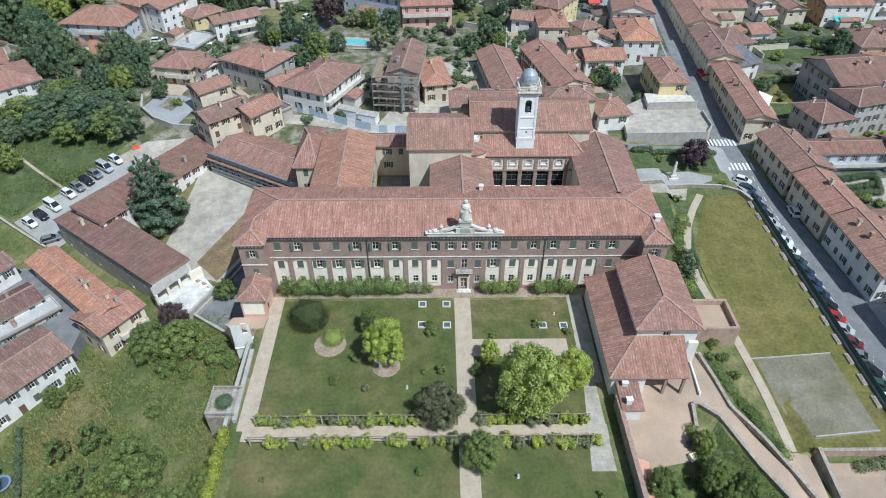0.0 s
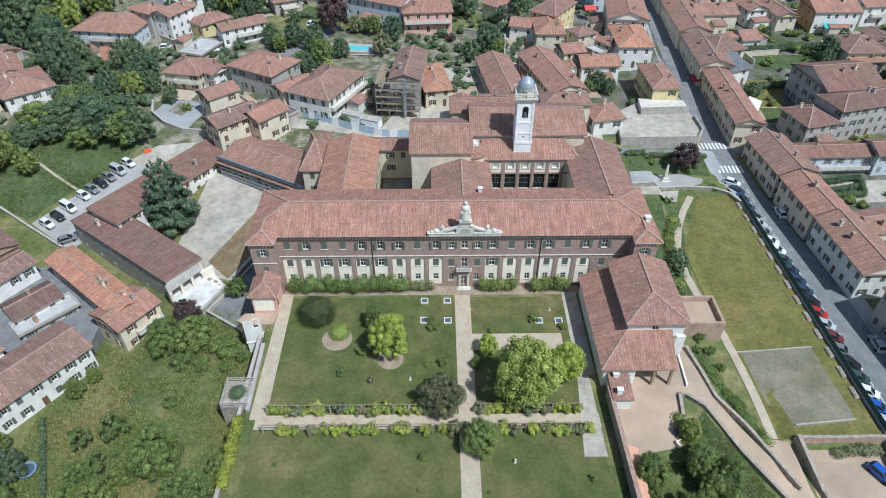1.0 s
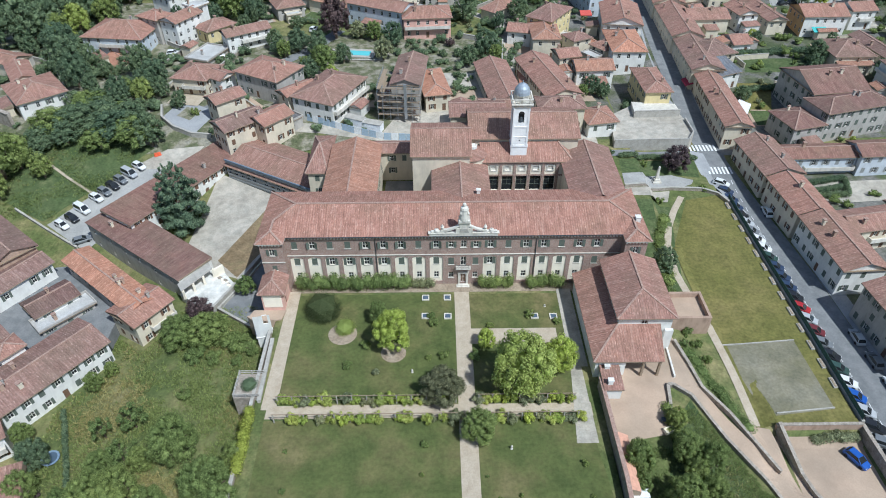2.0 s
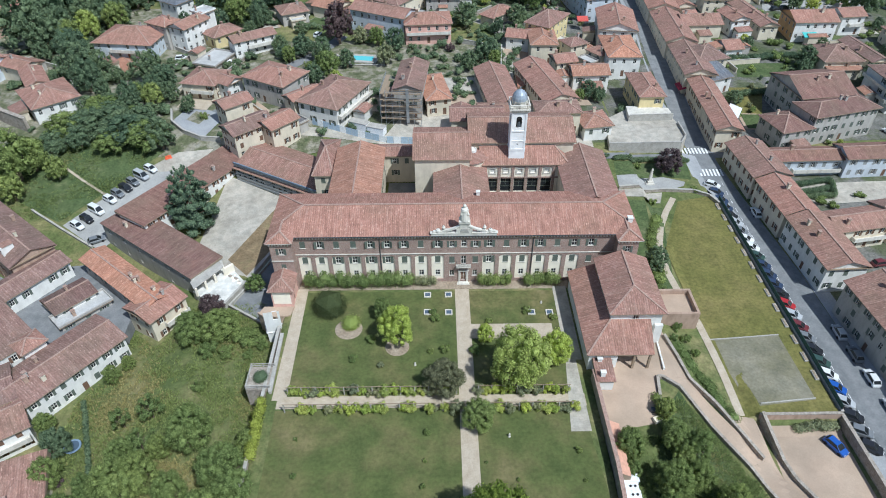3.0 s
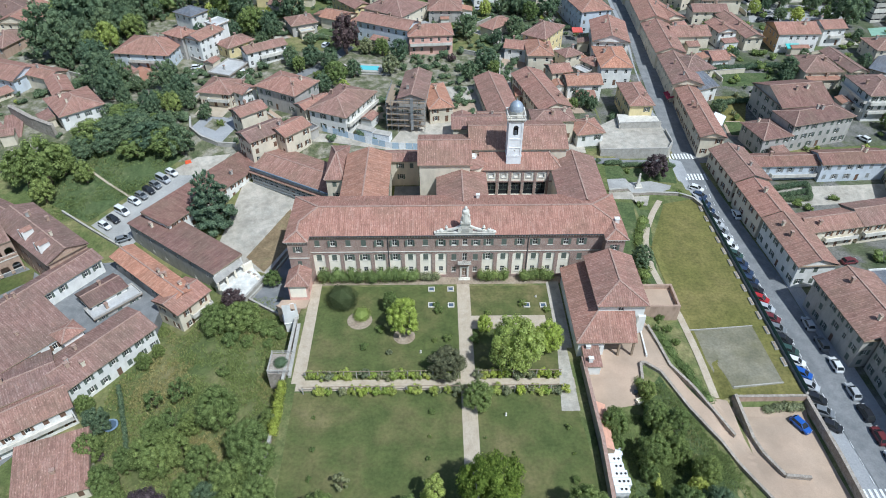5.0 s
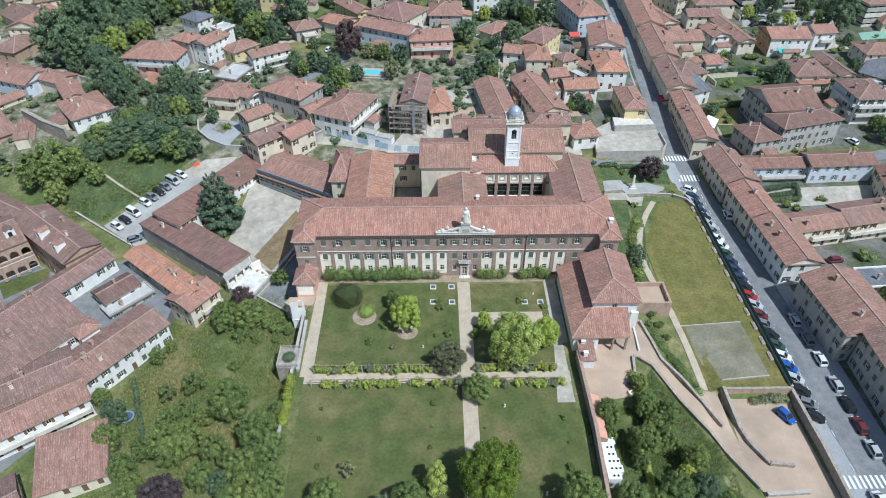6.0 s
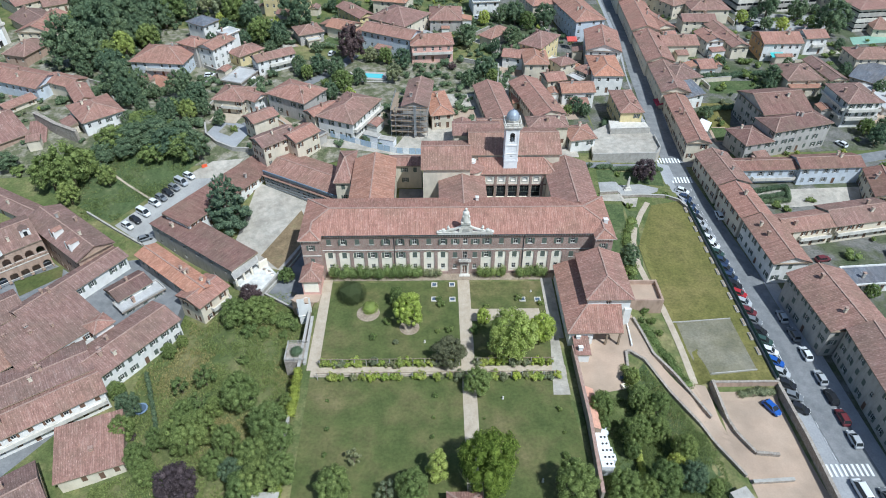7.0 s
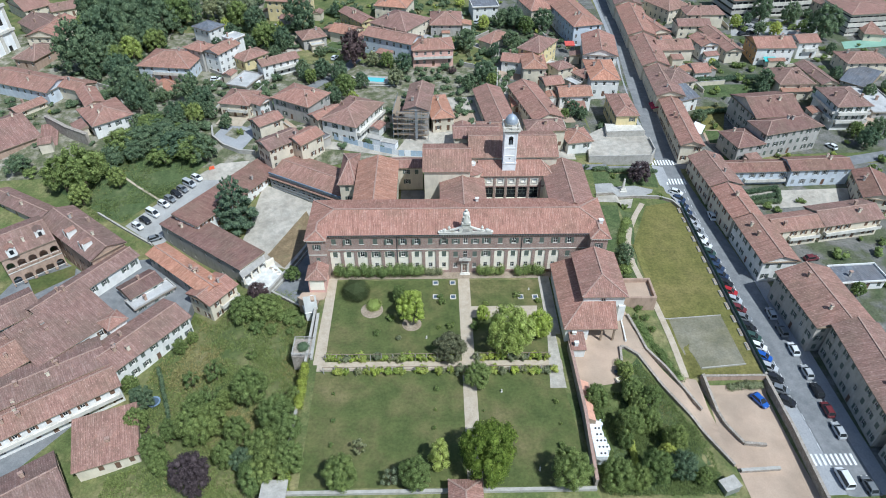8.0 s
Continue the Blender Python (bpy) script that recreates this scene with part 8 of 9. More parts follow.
def porch_hut():
    ob = thing("wall_hut", pose(23.9, -26.8, 0), "small hut on the garden wall with a red tile roof", "hut")
    w = Build()
    w.prism([(-1.2, -2.2), (1.6, -2.2), (1.6, 2.6), (-1.2, 2.6)], -3, 2.6)
    part("wall", w, [WALL["white"]], ob)
    part("roof", roof_build(3.4, 5.4, "s", 0.2), [ROOF["r2"], RIDGE, WOOD], ob, m=pose(0.2, 0.2, 2.7))
    for y in (1.9, -1.2):
        k = Build()
        k.box(-0.4, 0.4, -0.3, 0.3, 0, 1.2)
        k.box(-0.5, 0.5, -0.4, 0.4, 1.2, 1.35, base=True)
        part("chimney", k, [WALL["white"]], ob, "stout white chimney", m=pose(-0.3, y, 2.6))


porch_hut()


def tomb_box(x, y, w, n):
    """One of a row of white boxes with dark round openings on top."""
    ob = thing("white_vault", pose(x, y, 0), "white flat-topped vault with small dark openings", "vault", "row of white vaults by the wall")
    b = Build()
    b.box(-w / 2, w / 2, -0.62, 0.62, -4.0, -1.0)
    part("body", b, [WHITEMETAL], ob)
    t = Build()
    t.prism([(-w / 2 - 0.08, -0.7), (w / 2 + 0.08, -0.7), (w / 2 + 0.08, 0.7), (-w / 2 - 0.08, 0.7)], -1.0, -0.85)
    part("lid", t, [WHITEMETAL], ob)
    for i in range(n):
        h = Build()
        cx = (i - (n - 1) / 2) * 0.75 + 0.25
        h.lathe([(0.2, -0.85), (0.2, -0.72), (0.14, -0.72), (0.01, -0.78)], cx, 0, 10)
        part("vent", h, [DARK], ob, "dark round vent")


for i, (w, n) in enumerate(((2.6, 0), (2.2, 2), (2.3, 2), (2.6, 3), (2.9, 3), (2.3, 2))):
    tomb_box(24.6 + w / 2 - 0.9, -45.6 - 1.45 * i, w, n)


# ---- cars ----
PAINTS = {}
for key, col in (("white", (0.78, 0.78, 0.77)), ("black", (0.025, 0.026, 0.03)), ("grey", (0.20, 0.21, 0.22)), ("silver", (0.48, 0.49, 0.50)), ("red", (0.42, 0.03, 0.035)),
                 ("blue", (0.03, 0.11, 0.42)), ("navy", (0.04, 0.06, 0.11)), ("green", (0.05, 0.09, 0.075)), ("maroon", (0.16, 0.035, 0.04))):
    PAINTS[key] = plain("car_paint_" + key, col, 0.28, 0.1, 0.6, 0.03)
RUBBER = plain("rubber", (0.03, 0.03, 0.03), 0.9)
LAMP, nt_l, b_l = nodes_of("lamp_glass", 0.2, 0.0, 0.6)
b_l.inputs["Base Color"].default_value = (0.75, 0.75, 0.72, 1)
CAR_MESH = {}


def car_meshes(key, van):
    if (key, van) in CAR_MESH:
        return CAR_MESH[(key, van)]
    b = Build()
    if van:
        st = [(-2.3, 0.86, 0.75), (-2.2, 0.92, 0.98), (-1.0, 0.95, 1.0), (0.9, 0.95, 1.0), (1.7, 0.92, 0.98), (2.2, 0.84, 0.86), (2.35, 0.74, 0.6)]
        cab = [(-2.25, -2.15, 0.88), (1.75, 0.95, 0.84)]
        top = 1.95
    else:
        st = [(-2.05, 0.70, 0.62), (-1.92, 0.82, 0.86), (-1.2, 0.88, 0.92), (0.7, 0.88, 0.92), (1.35, 0.86, 0.86), (1.9, 0.80, 0.72), (2.1, 0.66, 0.52)]
        cab = [(-1.85, -1.45, 0.80), (1.15, 0.35, 0.80)]
        top = 1.47
    zb = 0.24
    sec = lambda x, w, z: [(x, -w * 0.94, zb), (x, -w, zb + 0.2), (x, -w, z - 0.14), (x, -w * 0.88, z), (x, w * 0.88, z), (x, w, z - 0.14), (x, w, zb + 0.2), (x, w * 0.94, zb)]
    rings = [sec(*s) for s in st]
    for r, q in zip(rings, rings[1:]):
        for i in range(8):
            j = (i + 1) % 8
            b.face([r[j], r[i], q[i], q[j]][::-1])
    b.face(rings[0])
    b.face(rings[-1][::-1])
    (xb0, xt0, wb), (xb1, xt1, _) = cab
    wt = wb * 0.80
    zs = 0.9 if not van else 0.98
    low = [(xb0, -wb), (xb1, -wb), (xb1, wb), (xb0, wb)]
    up = [(xt0, -wt), (xt1, -wt), (xt1, wt), (xt0, wt)]
    g = Build()
    for i in range(4):
        j = (i + 1) % 4
        g.face([(*low[i], zs), (*low[j], zs), (*up[j], top - 0.05), (*up[i], top - 0.05)])
    r = Build()
    r.prism([(p[0] * 1.0, p[1]) for p in up], top - 0.05, top + 0.03, taper=0.93)
    for i in range(4):
        r.beam((*low[i], zs), (*up[i], top - 0.02), 0.10, 0.06)
    t = Build()
    ang = [2 * math.pi * i / 12 for i in range(12)]
    for a, c in zip(ang, ang[1:] + ang[:1]):
        t.face([(0.32 * math.cos(a), -0.11, 0.32 * math.sin(a)), (0.32 * math.cos(c), -0.11, 0.32 * math.sin(c)), (0.32 * math.cos(c), 0.11, 0.32 * math.sin(c)), (0.32 * math.cos(a), 0.11, 0.32 * math.sin(a))])
    t.face([(0.32 * math.cos(a), -0.11, 0.32 * math.sin(a)) for a in ang][::-1])
    t.face([(0.32 * math.cos(a), 0.11, 0.32 * math.sin(a)) for a in ang])
    l = Build()
    l.box(-0.03, 0.03, -0.17, 0.17, -0.07, 0.07, base=True)
    CAR_MESH[(key, van)] = (b.mesh("body", [PAINTS[key]]), g.mesh("cabin_glass", [GLASS]), r.mesh("car_roof", [PAINTS[key]]), t.mesh("wheel", [RUBBER]), l.mesh("headlight", [LAMP]))
    return CAR_MESH[(key, van)]


CAR_WORDS = {"white": "white", "black": "black", "grey": "dark grey", "silver": "silver", "red": "bright red", "blue": "bright blue", "navy": "navy blue", "green": "dark green", "maroon": "maroon"}


def car(x, y, ang, key, van=False, where="parked at the street side"):
    body, glass, roof, wheel, lamp = car_meshes(key, van)
    ob = thing("van" if van else "car", pose(x, y, ground_z(x, y) + 0.11, 0, 0, ang), f"{CAR_WORDS[key]} {'van' if van else 'hatchback car'} {where}", "van" if van else "car", "" if van else "parked cars")
    part("body", body, None, ob)
    part("cabin_glass", glass, None, ob, "dark tinted glass")
    part("car_roof", roof, None, ob)
    for wx in (-1.3, 1.3):
        for wy in (-0.8, 0.8):
            part("wheel", wheel, None, ob, m=pose(wx, wy, 0.32))
    for wy in (-0.55, 0.55):
        part("headlight", lamp, None, ob, m=pose(2.27 if van else 2.02, wy, 0.66))


row = "white navy navy navy black silver grey white white green navy navy navy black red silver maroon grey black green white blue silver black grey black".split()
for i, key in enumerate(row):
    car(66.9 + 1.0 * ease(i / 12), 39.0 - i * 3.12, -30 + (i * 37 % 7) - 3, key)
for x, y, a, k in ((75.4, -12.8, 88, "silver"), (75.7, -18.6, 91, "grey"), (75.9, -24.4, 89, "white"), (76.0, -31.2, 90, "silver"), (75.9, -36.3, 91, "black"), (75.8, -41.4, 90, "maroon"), (75.6, -46.6, 90, "silver"), (75.5, -59.0, 92, "grey"), (74.2, 27.5, 88, "white")):
    car(x, y, a, k)
car(71.4, -57.4, 93, "white", True, "driving along the street")
car(62.7, -38.3, -62, "blue", where="parked in the paved car park")
for x, y, a, k, v in ((-95.0, 27.4, -34, "white", False), (-93.4, 29.6, -34, "black", False), (-91.8, 32.3, -34, "white", True), (-89.6, 36.0, -34, "white", False), (-88.2, 38.0, -34, "grey", False), (-86.7, 39.9, -34, "black", False), (-85.3, 41.8, -34, "grey", False), (-83.6, 43.8, -34, "silver", True), (-81.8, 46.2, -34, "white", False), (-88.6, 22.6, 30, "grey", False)):
    car(x, y, a, k, v, "parked on the dusty lot")
for x, y, a, k in ((75.8, 62, 88, "grey"), (75.9, 68, 90, "silver"), (76.0, 76, 90, "black"), (75.9, 83, 89, "white"), (76.2, 100, 90, "grey"), (76.0, 112, 90, "navy"), (76.1, 120, 90, "white"), (-75, 104, 20, "white"), (-47, 124, 70, "white"), (116, 50, 5, "red"), (100, 53, 5, "white"), (124.0, 75, 100, "white"), (127, 150, 20, "black"), (131, 151, 20, "black"), (95, 8, 10, "maroon"), (12, 160, 60, "silver")):
    car(x, y, a, k)


# ---- street furniture and markings ----
def stripes(x, y, n, along, step, w, l, ang=0.0):
    for i in range(n):
        b = Build()
        a, c = x + (step * i if along == "x" else 0), y + (step * i if along == "y" else 0)
        hz = lambda p, q: (p, q, ground_z(p, q) + 0.16)
        b.face([hz(a - w / 2, c - l / 2), hz(a + w / 2, c - l / 2), hz(a + w / 2, c + l / 2), hz(a - w / 2, c + l / 2)])
        ob = part("crossing_stripe", b, [PAINT])
        tagged(ob, "white painted crossing stripe on asphalt", "road marking", "crossing stripes", "structure")


stripes(66.6, -53.0, 10, "x", 1.0, 0.5, 2.6)
stripes(65.6, 44.6, 7, "x", 0.95, 0.5, 2.8)
stripes(63.6, 54.6, 8, "x", 0.95, 0.5, 2.8)
for i in range(26):
    stripes(71.0 - 0.9, 40.0 - i * 3.6, 1, "x", 1, 0.12, 1.6)


def street_fence():
    ob = thing("street_fence", pose(0, 0, 0), "green netting fence on steel posts above the street", "fence")
    for i in range(27):
        y = 31.0 - i * 2.45
        p = Build()
        p.lathe([(0.05, -2.0), (0.05, -0.35)], 65.5, y, 6)
        part("post", p, [DARKMETAL], ob)
        if i < 26:
            n = Build()
            n.box(65.48, 65.52, y - 2.38, y - 0.07, -1.55, -0.45, base=True)
            part("net", n, [NET], ob, "dark green windbreak net")


NET = plain("green_net", (0.055, 0.11, 0.095), 0.9)
street_fence()


def planter_bar(y):
    b = Build()
    b.box(-0.35, 0.35, -1.1, 1.1, 0, 0.35)
    b.box(-0.2, 0.2, -0.95, 0.95, 0.35, 0.42, 1)
    ob = part("kerb_planter", b, [CONCRETE, EARTH], None, m=pose(64.4, y, -2.0))
    tagged(ob, "low pale concrete planter along the field fence", "planter", "planters along the fence")


for i in range(13):
    planter_bar(28.0 - i * 4.4)


def monument():
    ob = thing("monument", pose(50.0, 38.4, ground_z(50.0, 38.4)), "white stone monument on a stepped plinth", "monument")
    b = Build()
    b.box(-1.1, 1.1, -1.1, 1.1, 0, 0.3)
    b.box(-0.7, 0.7, -0.7, 0.7, 0.3, 0.9)
    part("plinth", b, [STONE], ob)
    c = Build()
    c.prism([(-0.4, -0.4), (0.4, -0.4), (0.4, 0.4), (-0.4, 0.4)], 0.9, 3.6, taper=0.6)
    c.lathe([(0.24, 3.6), (0.3, 3.9), (0.2, 4.3), (0.02, 4.5)], 0, 0, 8)
    part("shaft", c, [STONE], ob)


monument()


# ---- builders' scaffold, site fence and containers ----
def scaffold():
    ob = thing("scaffold", pose(-14.4, 63.6, ground_z(-14, 64), 0, 0, -5.4), "grey steel builders' scaffold round a house", "scaffold")
    for i in range(6):
        for y in (-1.2, 0.2):
            p = Build()
            x = -5.0 + 2.0 * i
            p.lathe([(0.05, 0), (0.05, 10.5)], x, y, 6)
            part("standard", p, [METAL], ob)
    for k in range(5):
        z = 1.9 * (k + 1)
        d = Build()
        d.box(-5.1, 5.1, -1.15, 0.15, z, z + 0.08, base=True)
        part("deck", d, [WOOD], ob, "weathered timber deck")
        r = Build()
        r.beam((-5.1, -1.2, z + 1.0), (5.1, -1.2, z + 1.0), 0.06, 0.06)
        r.beam((-5.1, -1.2, z + 0.5), (5.1, -1.2, z + 0.5), 0.06, 0.06)
        r.beam((-5.0, -1.22, z - 1.8), (-3.0, -1.22, z), 0.05, 0.05)
        r.beam((3.0, -1.22, z), (5.0, -1.22, z - 1.8), 0.05, 0.05)
        part("guard_rail", r, [METAL], ob)
        d = Build()
        d.box(-6.4, -5.15, -1.15, 11.0, z, z + 0.08, base=True)
        part("deck", d, [WOOD], ob, "weathered timber deck along the side")
        r = Build()
        r.beam((-6.4, -1.2, z + 1.0), (-6.4, 11.0, z + 1.0), 0.07, 0.07)
        r.beam((-6.4, -1.2, z + 0.5), (-6.4, 11.0, z + 0.5), 0.07, 0.07)
        part("guard_rail", r, [METAL], ob)
    for i in range(7):
        p = Build()
        p.lathe([(0.06, 0), (0.06, 11.0)], -6.4, -1.2 + 2.03 * i, 6)
        part("standard", p, [METAL], ob)
    t = Build()
    t.box(0.9, 1.7, -1.5, -1.3, 1.0, 11.2, base=True)
    part("hoist_mast", t, [METAL], ob, "pale steel hoist ladder")


scaffold()


def site_fence():
    ob = thing("site_fence", pose(0, 0, 0), "pale blue and white builders' hoarding along a lane", "fence")
    pts = [(-40.5, 63.6), (-34.0, 60.6), (-27.0, 57.4), (-19.0, 54.6), (-11.0, 54.0)]
    for p, q in zip(pts, pts[1:]):
        p, q = Vector(p), Vector(q)
        n = 4
        for i in range(n):
            a, c = p.lerp(q, i / n), p.lerp(q, (i + 0.94) / n)
            b = Build()
            z0, z1 = ground_z(*a), ground_z(*c)
            b.beam((a.x, a.y, z0 + 2.1), (c.x, c.y, z1 + 2.1), 0.06, 2.1)
            part("panel", b, [SITEBLUE if (i + int(p.x)) % 3 else WHITEMETAL], ob)


SITEBLUE = plain("site_panel_blue", (0.42, 0.52, 0.62), 0.7)
site_fence()


def container(x, y, ang, w, l, h, mat, label):
    b = Build()
    b.box(-l / 2, l / 2, -w / 2, w / 2, 0, h)
    ob = thing("site_cabin", pose(x, y, ground_z(x, y) + 0.05, 0, 0, ang), label, "cabin")
    part("body", b, [mat], ob)
    r = Build()
    r.box(-l / 2 - 0.1, l / 2 + 0.1, -w / 2 - 0.1, w / 2 + 0.1, h, h + 0.12, base=True)
    part("lid", r, [CONCRETE], ob, "pale flat roof")


container(-27.0, 61.0, -25, 2.4, 5.5, 2.5, WHITEMETAL, "white site cabin beside the hoarding")
container(-22.0, 59.0, -20, 2.4, 5.0, 2.3, WHITEMETAL, "white site cabin beside the hoarding")
container(48.6, -58.6, 20, 2.4, 3.4, 2.0, METAL, "grey metal cabin at the ramp's foot")


def pool():
    ob = thing("swimming_pool", pose(-29.6, 105.8, ground_z(-29.6, 105.8), 0, 0, -8), "turquoise swimming pool with a pale stone edge", "pool")
    b = Build()
    b.box(-5.4, 5.0, -3.0, 3.4, -0.6, 0.35)
    part("deck", b, [CONCRETE], ob, "grey stone deck")
    w = Build()
    w.box(-3.6, 3.4, -1.6, 1.8, 0.30, 0.40)
    part("water", w, [WATER], ob, "clear turquoise water")


WATER, nt_w, b_w = nodes_of("pool_water", 0.06, 0.0, 0.6)
b_w.inputs["Base Color"].default_value = (0.16, 0.58, 0.62, 1)
pool()


# ---- palace court with two rows of arches ----
def arcade(x, y, ang, bays, bay, z0, eave):
    ob = thing("arcade", pose(x, y, z0, 0, 0, ang), "two-storey brick arcade with pale columns round a court", "arcade")
    h = eave - z0
    L = bays * bay
    for lv in range(2):
        b = Build()
        za, zb = lv * h / 2, (lv + 1) * h / 2
        r = bay * 0.36
        spring = za + h / 2 * 0.42
        for i in range(bays):
            c = (i + 0.5) * bay
            n = 10
            arc = [(c + r * math.cos(math.pi * (1 - k / n)), spring + r * math.sin(math.pi * k / n)) for k in range(n + 1)]
            for (xa, ya), (xb, yb) in zip(arc, arc[1:]):
                b.face([(xa, 0, ya), (xb, 0, yb), (xb, 0, zb), (xa, 0, zb)])
                b.face([(xa, 0, ya), (xa, 0.5, ya), (xb, 0.5, yb), (xb, 0, yb)])
            for xa, xb in ((c - bay / 2, c - r), (c + r, c + bay / 2)):
                b.face([(xa, 0, za), (xb, 0, za), (xb, 0, zb), (xa, 0, zb)])
            for xs in (c - r, c + r):
                b.face([(xs, 0, za), (xs, 0.5, za), (xs, 0.5, spring), (xs, 0, spring)])
        b.box(0, L, 0.5, 2.3, zb - 0.25, zb - 0.05, base=True)
        part("arch_wall", b, [WALL["brick"]], ob, "brick arches")
        s = Build()
        s.box(0, L, -0.12, 0.0, zb - 0.3, zb - 0.05, base=True)
        s.box(0, L, -0.06, 0.06, za + 0.9, za + 1.02, base=True)
        part("parapet", s, [STONE], ob, "pale stone band")


arcade(-120.0, 3.9, 41.0, 5, 2.7, -7.4, 1.9)
patch("cloister_lawn", [(-114.2, 1.5), (-106.5, 9.0), (-108.0, 13.3), (-118.4, 7.1)], GRASS, "small green court lawn", "lawn", 0.10)


# ---- white parish church far to the west ----
def parish_church():
    ob = thing("parish_church", pose(-178.2, 136.6, 3.5, 0, 0, 70), "tall white baroque church front with pilasters", "church")
    b = Build()
    wall_panel(b, (-20, 0), (0, 0), -2, 19, [(-0.5 + 15.5, 0.5 + 16.5, 11.5, 15.0), (5.5, 8.0, 11.5, 15.0), (15.2, 16.8, 0, 3.4)])
    b.face([(0, 0, -2), (0, 14, -2), (0, 14, 17), (0, 0, 19)])
    b.face([(-20, 14, -2), (-20, 0, -2), (-20, 0, 19), (-20, 14, 17)])
    b.face([(0, 14, -2), (-20, 14, -2), (-20, 14, 17), (0, 14, 17)])
    # near-black sheet paints the shade behind the front's openings
    b.box(-19, -1, 0.4, 0.6, -2, 18.5, 1)
    part("wall", b, [TOWER_WHITE, DARK], ob)
    for x in (-19.3, -13.6, -6.4, -0.7):
        q = Build()
        q.box(x - 0.7, x + 0.7, -0.35, 0.0, -2, 8.6)
        q.box(x - 0.6, x + 0.6, -0.3, 0.0, 9.6, 18.2)
        part("pilaster", q, [STONE], ob)
    for z in (8.6, 18.2):
        k = Build()
        k.box(-20.6, 0.5, -0.75, 0.0, z, z + 1.0, base=True)
        part("cornice", k, [STONE], ob, "moulded stone cornice")
    part("roof", roof_build(21, 15, "g", 0.3), [ROOF["r2"], RIDGE, WOOD], ob, m=pose(-10, 8.2, 18.6))
    t = Build()
    t.box(-1.2, 3.6, 14.6, 19.2, -2, 24)
    for z in (9, 17, 23.2):
        t.box(-1.6, 4.0, 14.2, 19.6, z, z + 0.7, base=True)
    part("bell_tower", t, [TOWER_WHITE], ob, "slim white bell tower")


parish_church()

white_terrace = Build()
white_terrace.prism([(-58.6, 1.4), (-53.5, -2.3), (-50.9, -2.6), (-48.0, 4.4), (-52.7, 9.9), (-54.6, 8.2)], -8.0, -3.6)
structure("white_terrace", white_terrace, [WHITEDUST], "white dusty terrace with rubble before a porch", "yard")


def farm_porch():
    """Open porch across the end of the long farm building."""
    ob = thing("farm_porch", pose(0, 0, 0), "open white porch with a flat grey roof and square posts", "porch")
    r = Build()
    r.prism([(-58.6, 1.7), (-57.2, -0.4), (-52.7, 6.5), (-54.1, 8.6)], -1.3, -1.08)
    part("roof", r, [CONCRETE], ob, "flat grey porch roof")
    for i in range(4):
        x, y = -57.0 + 1.43 * i, -0.05 + 2.2 * i
        p = Build()
        p.box(x - 0.2, x + 0.2, y - 0.2, y + 0.2, -3.6, -1.3)
        part("post", p, [WHITE], ob)
    w = Build()
    w.prism([(-52.9, 6.6), (-52.5, 6.3), (-50.9, 8.0), (-51.2, 8.3)], -3.6, -1.5)
    part("wing_wall", w, [WHITE], ob, "white wing wall beside the porch")


farm_porch()


def forecourt_objects():
    """Guessed crate and bin for two unclear objects at the wing's forecourt edge."""
    g = ground_z(32.2, -34.6) + 0.12
    crate = thing("crate", pose(32.4, -34.7, g, 0, 0, 20), "unclear white object on the paved forecourt, shaped as a crate", "crate")
    c = Build()
    c.box(-0.8, 0.8, -0.5, 0.5, 0.0, 0.12)
    for x0, x1, y0, y1 in ((-0.8, 0.8, -0.5, -0.44), (-0.8, 0.8, 0.44, 0.5), (-0.8, -0.74, -0.44, 0.44), (0.74, 0.8, -0.44, 0.44)):
        c.box(x0, x1, y0, y1, 0.12, 0.7)
    part("body", c, [WHITE], crate)
    dark_box = thing("dark_lidded_box", pose(31.9, -33.0, g, 0, 0, -15), "unclear dark object on the paved forecourt, shaped as a bin", "bin")
    b = Build()
    b.prism([(-0.3, -0.35), (0.3, -0.35), (0.3, 0.35), (-0.3, 0.35)], 0.08, 0.95, taper=1.15)
    part("body", b, [DARKMETAL], dark_box)
    k = Build()
    k.box(-0.36, 0.36, -0.44, 0.42, 0.955, 1.03)
    part("lid", k, [DARKMETAL], dark_box)


forecourt_objects()
rubble_rng = random.Random(12)
for i in range(9):
    k = Build()
    a, q = rubble_rng.uniform(0, 6.28), rubble_rng.uniform(0.25, 0.6)
    k.prism([(q * rubble_rng.uniform(0.7, 1.3) * math.cos(a + j * 1.26), q * rubble_rng.uniform(0.7, 1.3) * math.sin(a + j * 1.26)) for j in range(5)], 0.0, q * rubble_rng.uniform(0.5, 1.0), taper=0.6)
    heap = thing("rubble_heap", pose(-51.3 + 0.33 * i + rubble_rng.uniform(-0.8, 0.3), 7.0 - 0.4 * i + rubble_rng.uniform(-0.9, 0.0), -3.6), "pale heap of building rubble on the terrace", "rubble")
    part("stones", k, [WHITE if i % 3 else WALLSTONE], heap)
low_wall("court_wall", [(-50.6, -3.2), (-46.6, 6.1), (-43.7, 14.0), (-42.4, 19.0)], 0.4, -2.9, CONCRETE, "pale retaining wall between terrace and grey court", CONCRETE, foot=0, step=3)
low_wall("court_wall_2", [(-49.7, -2.9), (-45.8, 6.0), (-42.9, 13.8)], 0.3, -3.6, CONCRETE, "lower pale wall along the grey court", CONCRETE, foot=0, step=3)
low_wall("court_wall_3", [(-49.6, -2.9), (-42.6, -7.5), (-40.6, -8.6)], 0.35, -3.4, WALLSTONE, "stone wall along the edge of the grey court", CONCRETE, foot=0, step=3)
